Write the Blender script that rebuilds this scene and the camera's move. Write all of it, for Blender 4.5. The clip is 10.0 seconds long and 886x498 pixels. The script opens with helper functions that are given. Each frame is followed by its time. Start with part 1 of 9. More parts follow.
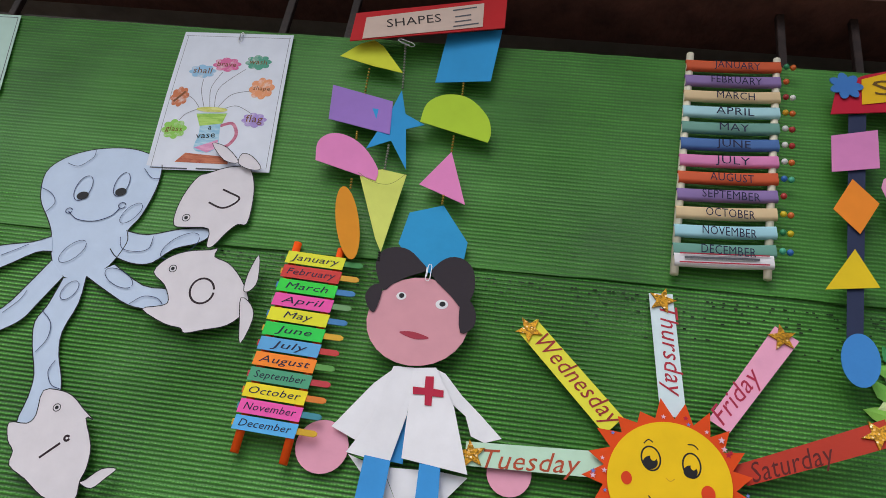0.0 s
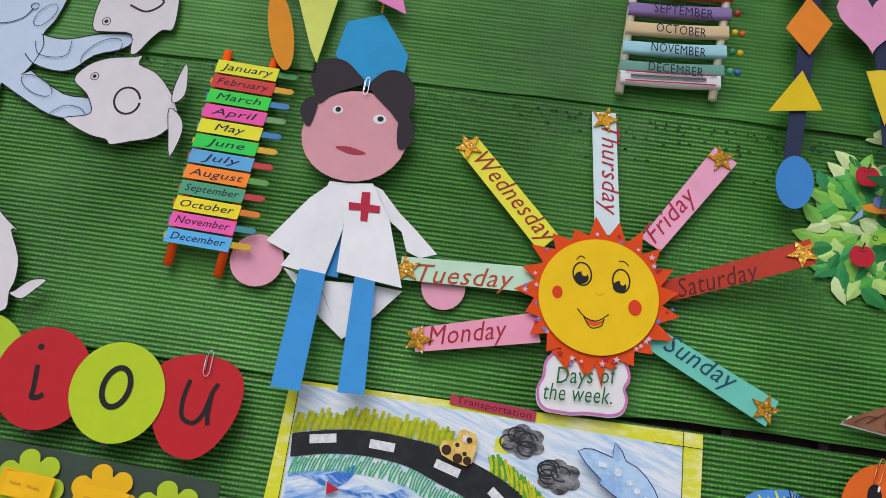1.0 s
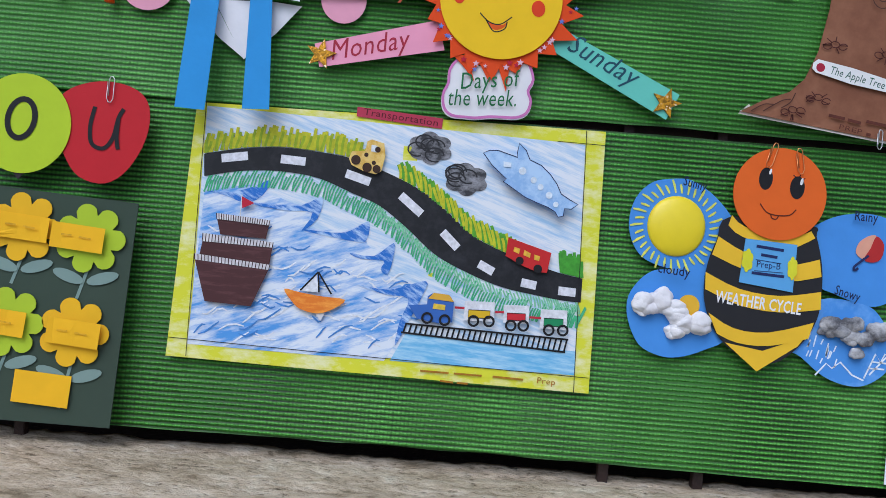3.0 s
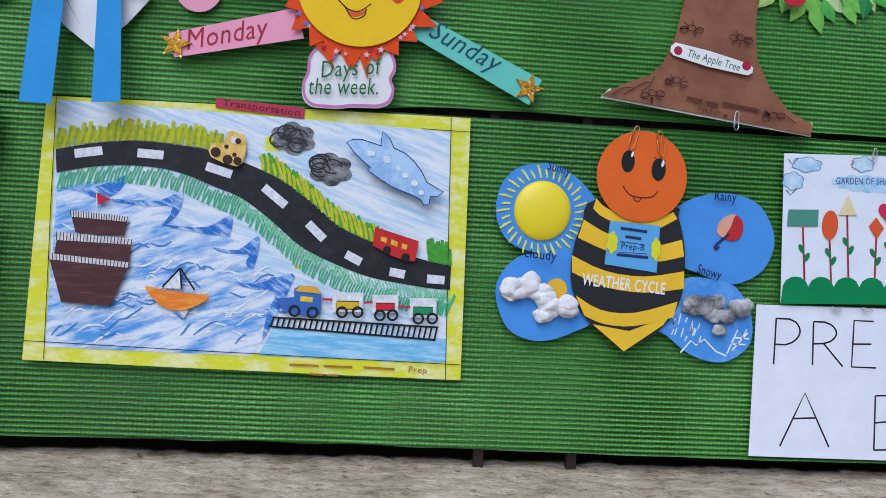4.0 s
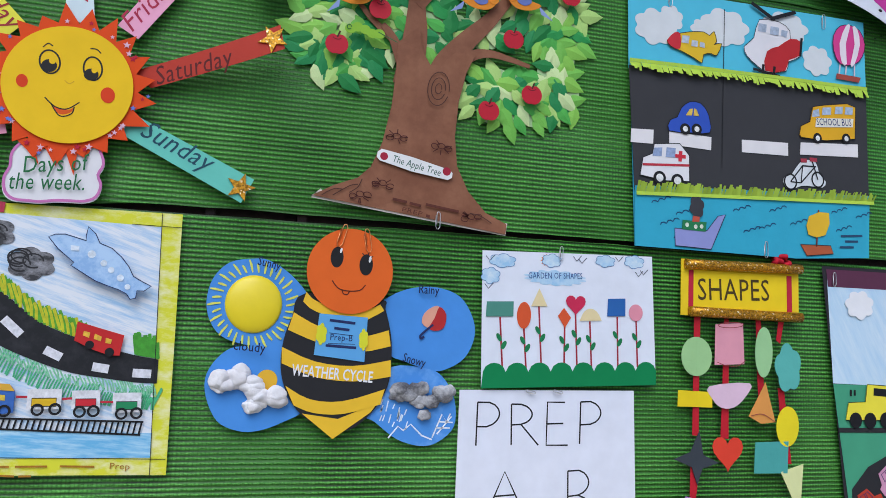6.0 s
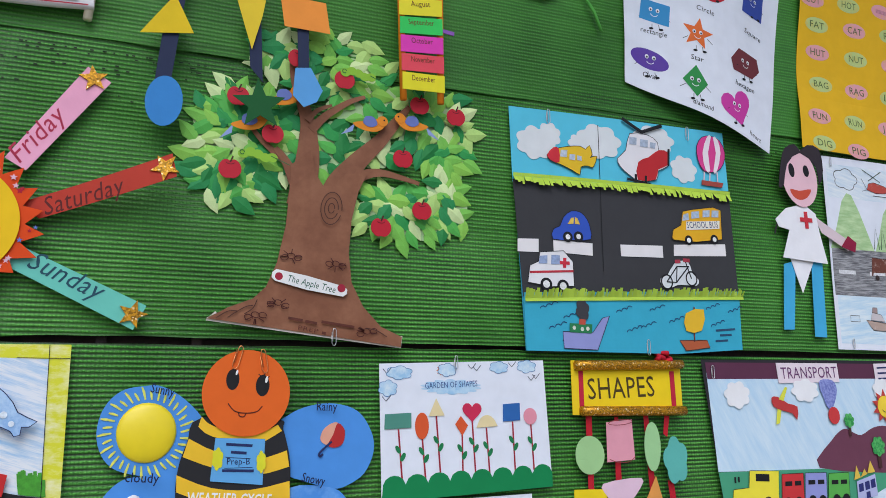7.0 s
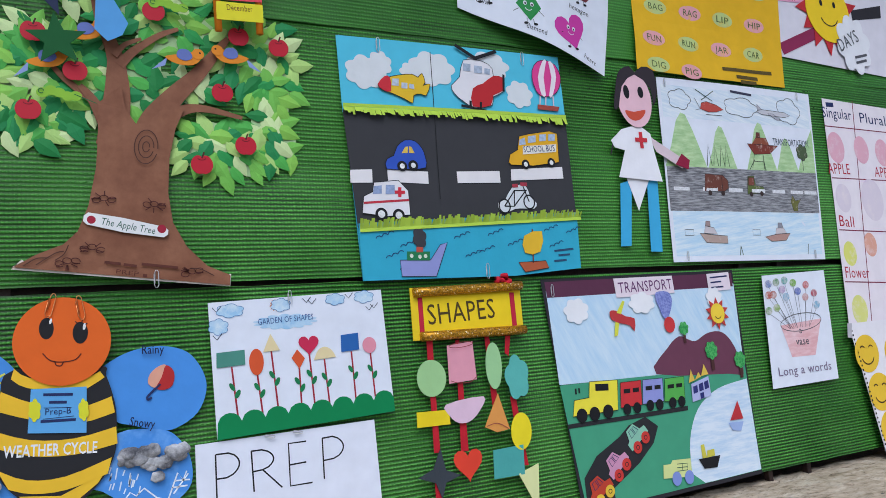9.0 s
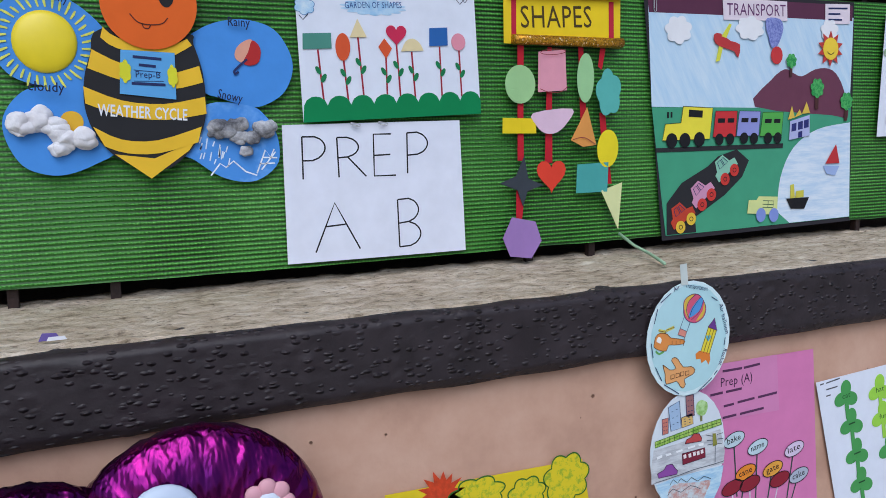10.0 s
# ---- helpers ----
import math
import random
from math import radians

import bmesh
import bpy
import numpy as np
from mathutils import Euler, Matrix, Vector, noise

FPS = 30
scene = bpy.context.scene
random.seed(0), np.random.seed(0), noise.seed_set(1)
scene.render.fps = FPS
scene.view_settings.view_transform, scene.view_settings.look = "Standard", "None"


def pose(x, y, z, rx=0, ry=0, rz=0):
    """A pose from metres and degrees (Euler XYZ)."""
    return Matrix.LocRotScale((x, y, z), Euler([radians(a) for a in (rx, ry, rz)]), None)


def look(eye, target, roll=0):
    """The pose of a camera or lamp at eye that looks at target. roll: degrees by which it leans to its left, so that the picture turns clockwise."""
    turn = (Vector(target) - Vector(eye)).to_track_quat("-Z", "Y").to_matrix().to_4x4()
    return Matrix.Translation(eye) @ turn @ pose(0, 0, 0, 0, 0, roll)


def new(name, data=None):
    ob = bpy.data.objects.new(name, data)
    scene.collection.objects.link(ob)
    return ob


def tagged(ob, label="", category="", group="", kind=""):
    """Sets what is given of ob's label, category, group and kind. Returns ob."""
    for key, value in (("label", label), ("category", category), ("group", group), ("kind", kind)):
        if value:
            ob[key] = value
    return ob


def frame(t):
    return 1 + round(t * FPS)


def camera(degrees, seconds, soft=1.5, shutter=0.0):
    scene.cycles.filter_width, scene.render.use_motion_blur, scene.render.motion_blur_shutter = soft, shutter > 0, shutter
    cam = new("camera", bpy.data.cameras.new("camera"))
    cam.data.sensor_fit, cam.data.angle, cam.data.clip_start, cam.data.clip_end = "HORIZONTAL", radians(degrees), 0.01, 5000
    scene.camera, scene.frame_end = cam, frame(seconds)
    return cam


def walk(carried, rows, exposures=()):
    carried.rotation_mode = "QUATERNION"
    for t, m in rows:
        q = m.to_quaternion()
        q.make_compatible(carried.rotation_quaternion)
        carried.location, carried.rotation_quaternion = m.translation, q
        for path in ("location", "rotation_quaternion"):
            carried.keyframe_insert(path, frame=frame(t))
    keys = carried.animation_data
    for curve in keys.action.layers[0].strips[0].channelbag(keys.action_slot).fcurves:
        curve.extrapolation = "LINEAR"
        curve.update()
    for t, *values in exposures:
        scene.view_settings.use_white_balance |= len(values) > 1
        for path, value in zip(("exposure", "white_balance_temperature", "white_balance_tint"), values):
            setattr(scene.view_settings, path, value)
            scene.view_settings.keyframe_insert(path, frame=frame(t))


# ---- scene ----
cam = camera(58.9, 10.0, soft=0.5)
PATH = [
    (0, (0.224, -1.109, 1.496), (-0.013, 0.661, 2.397), 9.5),
    (0.5, (0.245, -1.084, 1.481), (0.097, 0.757, 2.248), 9.2),
    (1, (0.256, -1.074, 1.482), (0.172, 0.851, 2.017), 8.6),
    (1.5, (0.272, -1.055, 1.449), (0.247, 0.911, 1.815), 7.5),
    (2, (0.284, -1.046, 1.431), (0.305, 0.944, 1.631), 5.8),
    (2.2, (0.295, -1.047, 1.439), (0.317, 0.95, 1.553), 5.3),
    (3.3, (0.392, -1.069, 1.355), (0.423, 0.931, 1.379), 4.5),
    (3.5, (0.405, -1.062, 1.372), (0.481, 0.936, 1.37), 4.1),
    (4, (0.472, -1.063, 1.38), (0.634, 0.93, 1.411), 2.9),
    (4.5, (0.558, -1.076, 1.377), (0.779, 0.908, 1.503), 2.1),
    (5, (0.593, -1.102, 1.4), (0.914, 0.867, 1.547), 2.3),
    (6.3, (0.651, -1.167, 1.414), (1.265, 0.714, 1.707), 1.5),
    (6.5, (0.651, -1.179, 1.433), (1.32, 0.677, 1.765), 0.9),
    (7, (0.656, -1.204, 1.46), (1.389, 0.605, 1.895), -1.0),
    (7.5, (0.681, -1.22, 1.478), (1.431, 0.571, 1.959), -3.5),
    (8, (0.706, -1.239, 1.479), (1.488, 0.538, 1.959), -5.4),
    (8.5, (0.751, -1.254, 1.467), (1.62, 0.499, 1.882), -5.8),
    (9, (0.776, -1.255, 1.435), (1.719, 0.487, 1.712), -5.3),
    (9.5, (0.791, -1.237, 1.364), (1.7, 0.544, 1.402), -3.7),
    (10, (0.754, -1.195, 1.288), (1.525, 0.635, 1.054), -1.8),
]
walk(cam, [(t, look(eye, target, roll)) for t, eye, target, roll in PATH], exposures=[(0, 0.04, 6500, 10), (1.5, 0.08, 6400, 10), (2.0, 0.05, 6080, 10), (3.5, 0.02, 5680, 10), (5.0, 0.03, 5700, 10), (6.5, 0.07, 5980, 10), (8.0, 0.08, 6200, 10), (9.0, 0.04, 5820, 10), (9.5, -0.02, 5720, 10), (10, -0.05, 5760, 10)])

# ---- world, sun and exposure ----
world = bpy.data.worlds.new("world")
scene.world = world
world.use_nodes = True
wn = world.node_tree.nodes
sky = wn.new("ShaderNodeTexSky")
sky.sky_type, sky.sun_disc = "NISHITA", False
sky.sun_elevation, sky.sun_rotation = radians(52), radians(200)
sky.air_density, sky.dust_density = 1.0, 4.0
world.node_tree.links.new(sky.outputs[0], wn["Background"].inputs[0])
wn["Background"].inputs[1].default_value = 0.13
sun = new("sun", bpy.data.lights.new("sun", "SUN"))
sun.data.energy, sun.data.angle, sun.data.color = 1.1, radians(50), (0.83, 0.945, 1.0)
sun.matrix_world = look((-1.5, -4.0, 5.5), (0.5, 0, 1.5))
scene.view_settings.exposure = 0.0


# ---- materials ----
def lin(h):
    """Linear colour of a hex code."""
    out = []
    for n in (0, 2, 4):
        c = int(h[n:n + 2], 16) / 255
        out.append(c / 12.92 if c <= 0.04045 else ((c + 0.055) / 1.055) ** 2.4)
    return (*out, 1.0)


MATS = {}


def surface(name, rough=0.7, metal=0.0, spec=0.3):
    m = bpy.data.materials.new(name)
    m.use_nodes = True
    b = m.node_tree.nodes["Principled BSDF"]
    b.inputs["Roughness"].default_value, b.inputs["Metallic"].default_value = rough, metal
    b.inputs["Specular IOR Level"].default_value = spec
    return m, b, m.node_tree.nodes, m.node_tree.links


def coords(nodes, links, scale=(1, 1, 1)):
    tc, mp = nodes.new("ShaderNodeTexCoord"), nodes.new("ShaderNodeMapping")
    mp.inputs["Scale"].default_value = scale
    links.new(tc.outputs["Object"], mp.inputs["Vector"])
    return mp.outputs[0]


def noise_tex(nodes, links, vec, scale, detail=3.0, rough=0.55):
    n = nodes.new("ShaderNodeTexNoise")
    n.inputs["Scale"].default_value, n.inputs["Detail"].default_value, n.inputs["Roughness"].default_value = scale, detail, rough
    links.new(vec, n.inputs["Vector"])
    return n.outputs["Fac"]


def ramp(nodes, links, fac, stops):
    r = nodes.new("ShaderNodeValToRGB")
    while len(r.color_ramp.elements) < len(stops):
        r.color_ramp.elements.new(0.5)
    for e, (p, c) in zip(r.color_ramp.elements, stops):
        e.position, e.color = p, c
    links.new(fac, r.inputs[0])
    return r.outputs[0]


def bump(nodes, links, height, strength, dist, b):
    k = nodes.new("ShaderNodeBump")
    k.inputs["Strength"].default_value, k.inputs["Distance"].default_value = strength, dist
    links.new(height, k.inputs["Height"])
    links.new(k.outputs[0], b.inputs["Normal"])
    return k


def shade(c, f):
    return (c[0] * f, c[1] * f, c[2] * f, 1.0)


def paper(h, rough=0.75, gloss=0.25):
    """Coloured craft paper: faint fibre mottling and soft buckling."""
    key = ("paper", h, rough)
    if key not in MATS:
        m, b, n, l = surface("paper_" + h, rough, 0.0, gloss)
        v = coords(n, l)
        c = lin(h)
        l.new(ramp(n, l, noise_tex(n, l, v, 26.0, 5.0), [(0.3, shade(c, 0.95)), (0.7, shade(c, 1.03))]), b.inputs["Base Color"])
        bump(n, l, noise_tex(n, l, v, 42.0, 4.0), 0.25, 0.002, b)
        MATS[key] = m
    return MATS[key]


def ink(h):
    """Felt pen or poster paint, slightly uneven."""
    key = ("ink", h)
    if key not in MATS:
        m, b, n, l = surface("ink_" + h, 0.6, 0.0, 0.3)
        c = lin(h)
        l.new(ramp(n, l, noise_tex(n, l, coords(n, l), 160.0, 3.0), [(0.25, shade(c, 0.75)), (0.75, shade(c, 1.2))]), b.inputs["Base Color"])
        MATS[key] = m
    return MATS[key]


def crayon(h, h2, scale=(30, 30, 160), low=0.42, high=0.58, turn=0.0):
    """Wax crayon strokes of one colour over another."""
    key = ("crayon", h, h2, scale, low, high, turn)
    if key not in MATS:
        m, b, n, l = surface("crayon_" + h, 0.65, 0.0, 0.3)
        tc, mp = n.new("ShaderNodeTexCoord"), n.new("ShaderNodeMapping")
        mp.vector_type = "TEXTURE"
        mp.inputs["Rotation"].default_value = (0, radians(turn), 0)
        mp.inputs["Scale"].default_value = tuple(1 / s for s in scale)
        l.new(tc.outputs["Object"], mp.inputs["Vector"])
        f = noise_tex(n, l, mp.outputs[0], 1.0, 5.0, 0.7)
        l.new(ramp(n, l, f, [(low, lin(h)), (high, lin(h2))]), b.inputs["Base Color"])
        MATS[key] = m
    return MATS[key]


def glitter(h):
    """Glitter foam: tiny bright flakes."""
    key = ("glitter", h)
    if key not in MATS:
        m, b, n, l = surface("glitter_" + h, 0.35, 0.6, 0.5)
        vo = n.new("ShaderNodeTexVoronoi")
        vo.inputs["Scale"].default_value = 420.0
        l.new(coords(n, l), vo.inputs["Vector"])
        c = lin(h)
        sep = n.new("ShaderNodeSeparateColor")
        l.new(vo.outputs["Color"], sep.inputs[0])
        l.new(ramp(n, l, sep.outputs[0], [(0.0, shade(c, 0.35)), (0.6, c), (0.92, shade(c, 1.2)), (1.0, (1, 0.9, 0.6, 1))]), b.inputs["Base Color"])
        bump(n, l, sep.outputs[1], 0.7, 0.002, b)
        MATS[key] = m
    return MATS[key]


def tarp_material(name, wear):
    """Woven plastic shade cloth: rows of short stitches with dark gaps, fading and streaks."""
    m, b, n, l = surface(name, 0.5, 0.0, 0.35)
    v = coords(n, l)
    wv = n.new("ShaderNodeTexWave")
    wv.bands_direction = "Z"
    for key, val in (("Scale", 46.2), ("Distortion", 0.12), ("Detail", 2.0), ("Detail Scale", 0.6)):
        wv.inputs[key].default_value = val
    l.new(v, wv.inputs["Vector"])
    rows = ramp(n, l, wv.outputs["Fac"], [(0.0, (0.12, 0.12, 0.12, 1)), (0.36, (0.62, 0.62, 0.62, 1)), (0.72, (1.15, 1.15, 1.15, 1)), (1.0, (1.8, 1.8, 1.8, 1))])
    dash = noise_tex(n, l, coords(n, l, (150, 1, 290)), 1.0, 2.0, 0.5)
    dashes = ramp(n, l, dash, [(0.36, (0.68, 0.68, 0.68, 1)), (0.52, (1, 1, 1, 1)), (0.7, (1.28, 1.28, 1.28, 1))])
    st = n.new("ShaderNodeTexWave")
    st.bands_direction = "X"
    for key, val in (("Scale", 58.0), ("Distortion", 0.5), ("Detail", 2.0), ("Detail Scale", 0.8)):
        st.inputs[key].default_value = val
    l.new(v, st.inputs["Vector"])
    stitches = ramp(n, l, st.outputs["Fac"], [(0.0, (0.8, 0.8, 0.8, 1)), (0.4, (1, 1, 1, 1)), (1.0, (1.12, 1.12, 1.12, 1))])
    both = n.new("ShaderNodeMix")
    both.data_type, both.blend_type = "RGBA", "MULTIPLY"
    both.inputs[0].default_value = 1.0
    l.new(dashes, both.inputs[6]); l.new(stitches, both.inputs[7])
    weave = n.new("ShaderNodeMix")
    weave.data_type, weave.blend_type = "RGBA", "MULTIPLY"
    weave.inputs[0].default_value = 1.0
    l.new(rows, weave.inputs[6]); l.new(both.outputs[2], weave.inputs[7])
    big = noise_tex(n, l, v, 2.2, 4.0)
    wide = noise_tex(n, l, coords(n, l, (3, 1, 150)), 1.0, 4.0, 0.65)
    add = n.new("ShaderNodeMath")
    add.operation = "MULTIPLY_ADD"
    l.new(wide, add.inputs[0]); add.inputs[1].default_value = 0.5; l.new(big, add.inputs[2])
    col = ramp(n, l, add.outputs[0], [(0.52, lin("2a5e1d")), (0.76, lin("407f2d")), (1.0, lin("5b9c47"))])
    mask = noise_tex(n, l, v, 5.0, 3.0)
    fac = n.new("ShaderNodeMath")
    fac.operation = "MULTIPLY_ADD"
    l.new(mask, fac.inputs[0]); fac.inputs[1].default_value = 1.8 * wear; fac.inputs[2].default_value = -0.02 - 0.25 * (1 - wear); fac.use_clamp = True
    mix = n.new("ShaderNodeMix")
    mix.data_type, mix.blend_type = "RGBA", "MULTIPLY"
    l.new(fac.outputs[0], mix.inputs[0]); l.new(col, mix.inputs[6]); l.new(weave.outputs[2], mix.inputs[7])
    l.new(mix.outputs[2], b.inputs["Base Color"])
    bump(n, l, weave.outputs[2], 0.7 * wear, 0.0018, b)
    return m


def rough_material(name, stops, scale, strength, dist, rough=0.85, knobs=0.0):
    m, b, n, l = surface(name, rough, 0.0, 0.3)
    v = coords(n, l)
    f = noise_tex(n, l, v, scale, 6.0, 0.65)
    l.new(ramp(n, l, f, stops), b.inputs["Base Color"])
    g = noise_tex(n, l, v, scale * 4, 4.0)
    if knobs:
        vo = n.new("ShaderNodeTexVoronoi")
        vo.feature = "SMOOTH_F1"
        vo.inputs["Scale"].default_value = knobs
        l.new(v, vo.inputs["Vector"])
        mix = n.new("ShaderNodeMath")
        mix.operation = "MULTIPLY_ADD"
        l.new(vo.outputs["Distance"], mix.inputs[0]); mix.inputs[1].default_value = -1.6; l.new(g, mix.inputs[2])
        g = mix.outputs[0]
    bump(n, l, g, strength, dist, b)
    return m


def knobbly_material(name, stops, scale, knobs):
    """Thick paint over thrown plaster: scattered small knobs."""
    m, b, n, l = surface(name, 0.5, 0.0, 0.4)
    v = coords(n, l)
    l.new(ramp(n, l, noise_tex(n, l, v, scale, 6.0, 0.65), stops), b.inputs["Base Color"])
    vo = n.new("ShaderNodeTexVoronoi")
    vo.inputs["Scale"].default_value = knobs
    warp = n.new("ShaderNodeTexNoise")
    warp.inputs["Scale"].default_value = 70.0
    l.new(v, warp.inputs["Vector"])
    push = n.new("ShaderNodeVectorMath")
    push.operation = "MULTIPLY_ADD"
    l.new(warp.outputs["Color"], push.inputs[0])
    push.inputs[1].default_value = (0.004, 0.004, 0.004)
    l.new(coords(n, l, (0.6, 1, 1.15)), push.inputs[2])
    l.new(push.outputs[0], vo.inputs["Vector"])
    dome = ramp(n, l, vo.outputs["Distance"], [(0.05, (1, 1, 1, 1)), (0.42, (0, 0, 0, 1))])
    sep = n.new("ShaderNodeSeparateColor")
    l.new(vo.outputs["Color"], sep.inputs[0])
    some = ramp(n, l, sep.outputs[0], [(0.25, (0, 0, 0, 1)), (0.6, (1, 1, 1, 1))])
    mul = n.new("ShaderNodeMath")
    mul.operation = "MULTIPLY"
    l.new(dome, mul.inputs[0]); l.new(some, mul.inputs[1])
    add = n.new("ShaderNodeMath")
    add.operation = "MULTIPLY_ADD"
    l.new(noise_tex(n, l, v, 60.0, 4.0), add.inputs[0]); add.inputs[1].default_value = 0.35; l.new(mul.outputs[0], add.inputs[2])
    bump(n, l, add.outputs[0], 1.0, 0.0045, b)
    return m


def plaster_material(name):
    """Pink painted plaster, mottled, with small scattered holes."""
    m, b, n, l = surface(name, 0.85, 0.0, 0.3)
    v = coords(n, l)
    col = ramp(n, l, noise_tex(n, l, v, 7.0, 5.0, 0.6), [(0.3, lin("b08a76")), (0.5, lin("c49d87")), (0.75, lin("d0ac97"))])
    vo = n.new("ShaderNodeTexVoronoi")
    vo.inputs["Scale"].default_value = 42.0
    l.new(v, vo.inputs["Vector"])
    sep = n.new("ShaderNodeSeparateColor")
    l.new(vo.outputs["Color"], sep.inputs[0])
    size = n.new("ShaderNodeMath")
    size.operation = "MULTIPLY_ADD"
    l.new(sep.outputs[0], size.inputs[0]); size.inputs[1].default_value = 0.55; l.new(vo.outputs["Distance"], size.inputs[2])
    hole = ramp(n, l, size.outputs[0], [(0.13, (0.35, 0.30, 0.27, 1)), (0.19, (1, 1, 1, 1))])
    mix = n.new("ShaderNodeMix")
    mix.data_type, mix.blend_type = "RGBA", "MULTIPLY"
    mix.inputs[0].default_value = 1.0
    l.new(col, mix.inputs[6]); l.new(hole, mix.inputs[7])
    l.new(mix.outputs[2], b.inputs["Base Color"])
    add = n.new("ShaderNodeMath")
    add.operation = "MULTIPLY_ADD"
    l.new(noise_tex(n, l, v, 45.0, 4.0), add.inputs[0]); add.inputs[1].default_value = 0.5; l.new(hole, add.inputs[2])
    bump(n, l, add.outputs[0], 0.8, 0.004, b)
    return m


def stone_material(name):
    """Weathered stone: streaks along its length, dark pits and pale worn patches."""
    m, b, n, l = surface(name, 0.9, 0.0, 0.25)
    streak = noise_tex(n, l, coords(n, l, (26, 52, 52)), 1.0, 6.0, 0.68)
    patch_f = noise_tex(n, l, coords(n, l), 9.0, 4.0)
    add = n.new("ShaderNodeMath")
    add.operation = "MULTIPLY_ADD"
    l.new(patch_f, add.inputs[0]); add.inputs[1].default_value = 0.45; l.new(streak, add.inputs[2])
    col = ramp(n, l, add.outputs[0], [(0.55, lin("8e7f6a")), (0.66, lin("b7a690")), (0.80, lin("cbbba7")), (0.95, lin("e0d6c6"))])
    pits = noise_tex(n, l, coords(n, l, (80, 125, 125)), 1.0, 5.0, 0.62)
    dark = ramp(n, l, pits, [(0.30, (0.28, 0.25, 0.22, 1)), (0.40, (0.85, 0.85, 0.85, 1)), (0.5, (1, 1, 1, 1))])
    mix = n.new("ShaderNodeMix")
    mix.data_type, mix.blend_type = "RGBA", "MULTIPLY"
    mix.inputs[0].default_value = 1.0
    l.new(col, mix.inputs[6]); l.new(dark, mix.inputs[7])
    l.new(mix.outputs[2], b.inputs["Base Color"])
    bump(n, l, pits, 0.9, 0.006, b)
    return m


TARP = tarp_material("green_woven_sheet", 1.0)
TARP_MID = tarp_material("green_woven_sheet_part_worn", 0.78)
TARP_FLAT = tarp_material("green_woven_sheet_worn_smooth", 0.5)
LEDGE = stone_material("pale_stone_ledge")
COPING = knobbly_material("dark_brown_textured_paint", [(0.3, lin("221b1e")), (0.7, lin("352d31"))], 22.0, 120.0)
PINK = plaster_material("pink_plaster")
METAL = rough_material("dark_painted_iron", [(0.3, lin("1f1615")), (0.7, lin("3a2a26"))], 40.0, 0.4, 0.003, 0.55)
RUST = rough_material("brown_painted_beam", [(0.3, lin("4a302b")), (0.7, lin("744c42"))], 18.0, 0.4, 0.006, 0.7)
DARK = rough_material("dark_interior_plaster", [(0.3, lin("5c4e46")), (0.7, lin("7c6c62"))], 6.0, 0.3, 0.01)
CONCRETE = rough_material("grey_concrete", [(0.3, lin("77736c")), (0.7, lin("9c978e"))], 5.0, 0.4, 0.01)
WHITE = paper("dfe3ef")


# ---- building helpers ----
def finish(name, bm, mat, parent=None, label="", smooth=False):
    me = bpy.data.meshes.new(name)
    bm.normal_update()
    bm.to_mesh(me)
    bm.free()
    if smooth:
        me.polygons.foreach_set("use_smooth", [True] * len(me.polygons))
    me.materials.append(mat)
    ob = new(name, me)
    ob.parent = parent
    return tagged(ob, label)


def part(name, bm, mat, parent, label="", smooth=False):
    return finish(name, bm, mat, parent, label, smooth)


def add_box(bm, x0, x1, y0, y1, z0, z1, bev=0.0):
    r = bmesh.ops.create_cube(bm, size=1.0, matrix=Matrix.Translation(((x0 + x1) / 2, (y0 + y1) / 2, (z0 + z1) / 2)) @ Matrix.Diagonal((x1 - x0, y1 - y0, z1 - z0, 1)))
    if bev:
        edges = {e for v in r["verts"] for e in v.link_edges}
        bmesh.ops.bevel(bm, geom=list(edges), offset=bev, segments=2, affect="EDGES")
    return bm


def box(name, x0, x1, y0, y1, z0, z1, mat, parent=None, bev=0.0, label=""):
    return finish(name, add_box(bmesh.new(), x0, x1, y0, y1, z0, z1, bev), mat, parent, label)


def ell(c, rx, rz=None, rot=0.0, n=26, a0=0.0, a1=360.0):
    """Points of an ellipse or of an arc of one."""
    rz = rx if rz is None else rz
    full = abs(a1 - a0) >= 360
    cr, sr, out = math.cos(radians(rot)), math.sin(radians(rot)), []
    for k in range(n if full else n + 1):
        a = radians(a0 + (a1 - a0) * k / n)
        u, w = rx * math.cos(a), rz * math.sin(a)
        out.append((c[0] + u * cr - w * sr, c[1] + u * sr + w * cr))
    return out


def rect(c, w, h, rot=0.0):
    cr, sr = math.cos(radians(rot)), math.sin(radians(rot))
    return [(c[0] + u * cr - v * sr, c[1] + u * sr + v * cr) for u, v in ((-w / 2, -h / 2), (w / 2, -h / 2), (w / 2, h / 2), (-w / 2, h / 2))]


def star(c, r, inner=0.42, n=5, rot=90.0):
    return [(c[0] + (r if k % 2 == 0 else r * inner) * math.cos(radians(rot + 180 * k / n)), c[1] + (r if k % 2 == 0 else r * inner) * math.sin(radians(rot + 180 * k / n))) for k in range(2 * n)]


def heart(c, w, h, rot=0.0):
    out, cr, sr = [], math.cos(radians(rot)), math.sin(radians(rot))
    for k in range(24):
        a = 2 * math.pi * k / 24
        u, v = w / 2 * math.sin(a) ** 3, h / 2 * (13 * math.cos(a) - 5 * math.cos(2 * a) - 2 * math.cos(3 * a) - math.cos(4 * a)) / 14.5
        out.append((c[0] + u * cr - v * sr, c[1] + u * sr + v * cr))
    return out


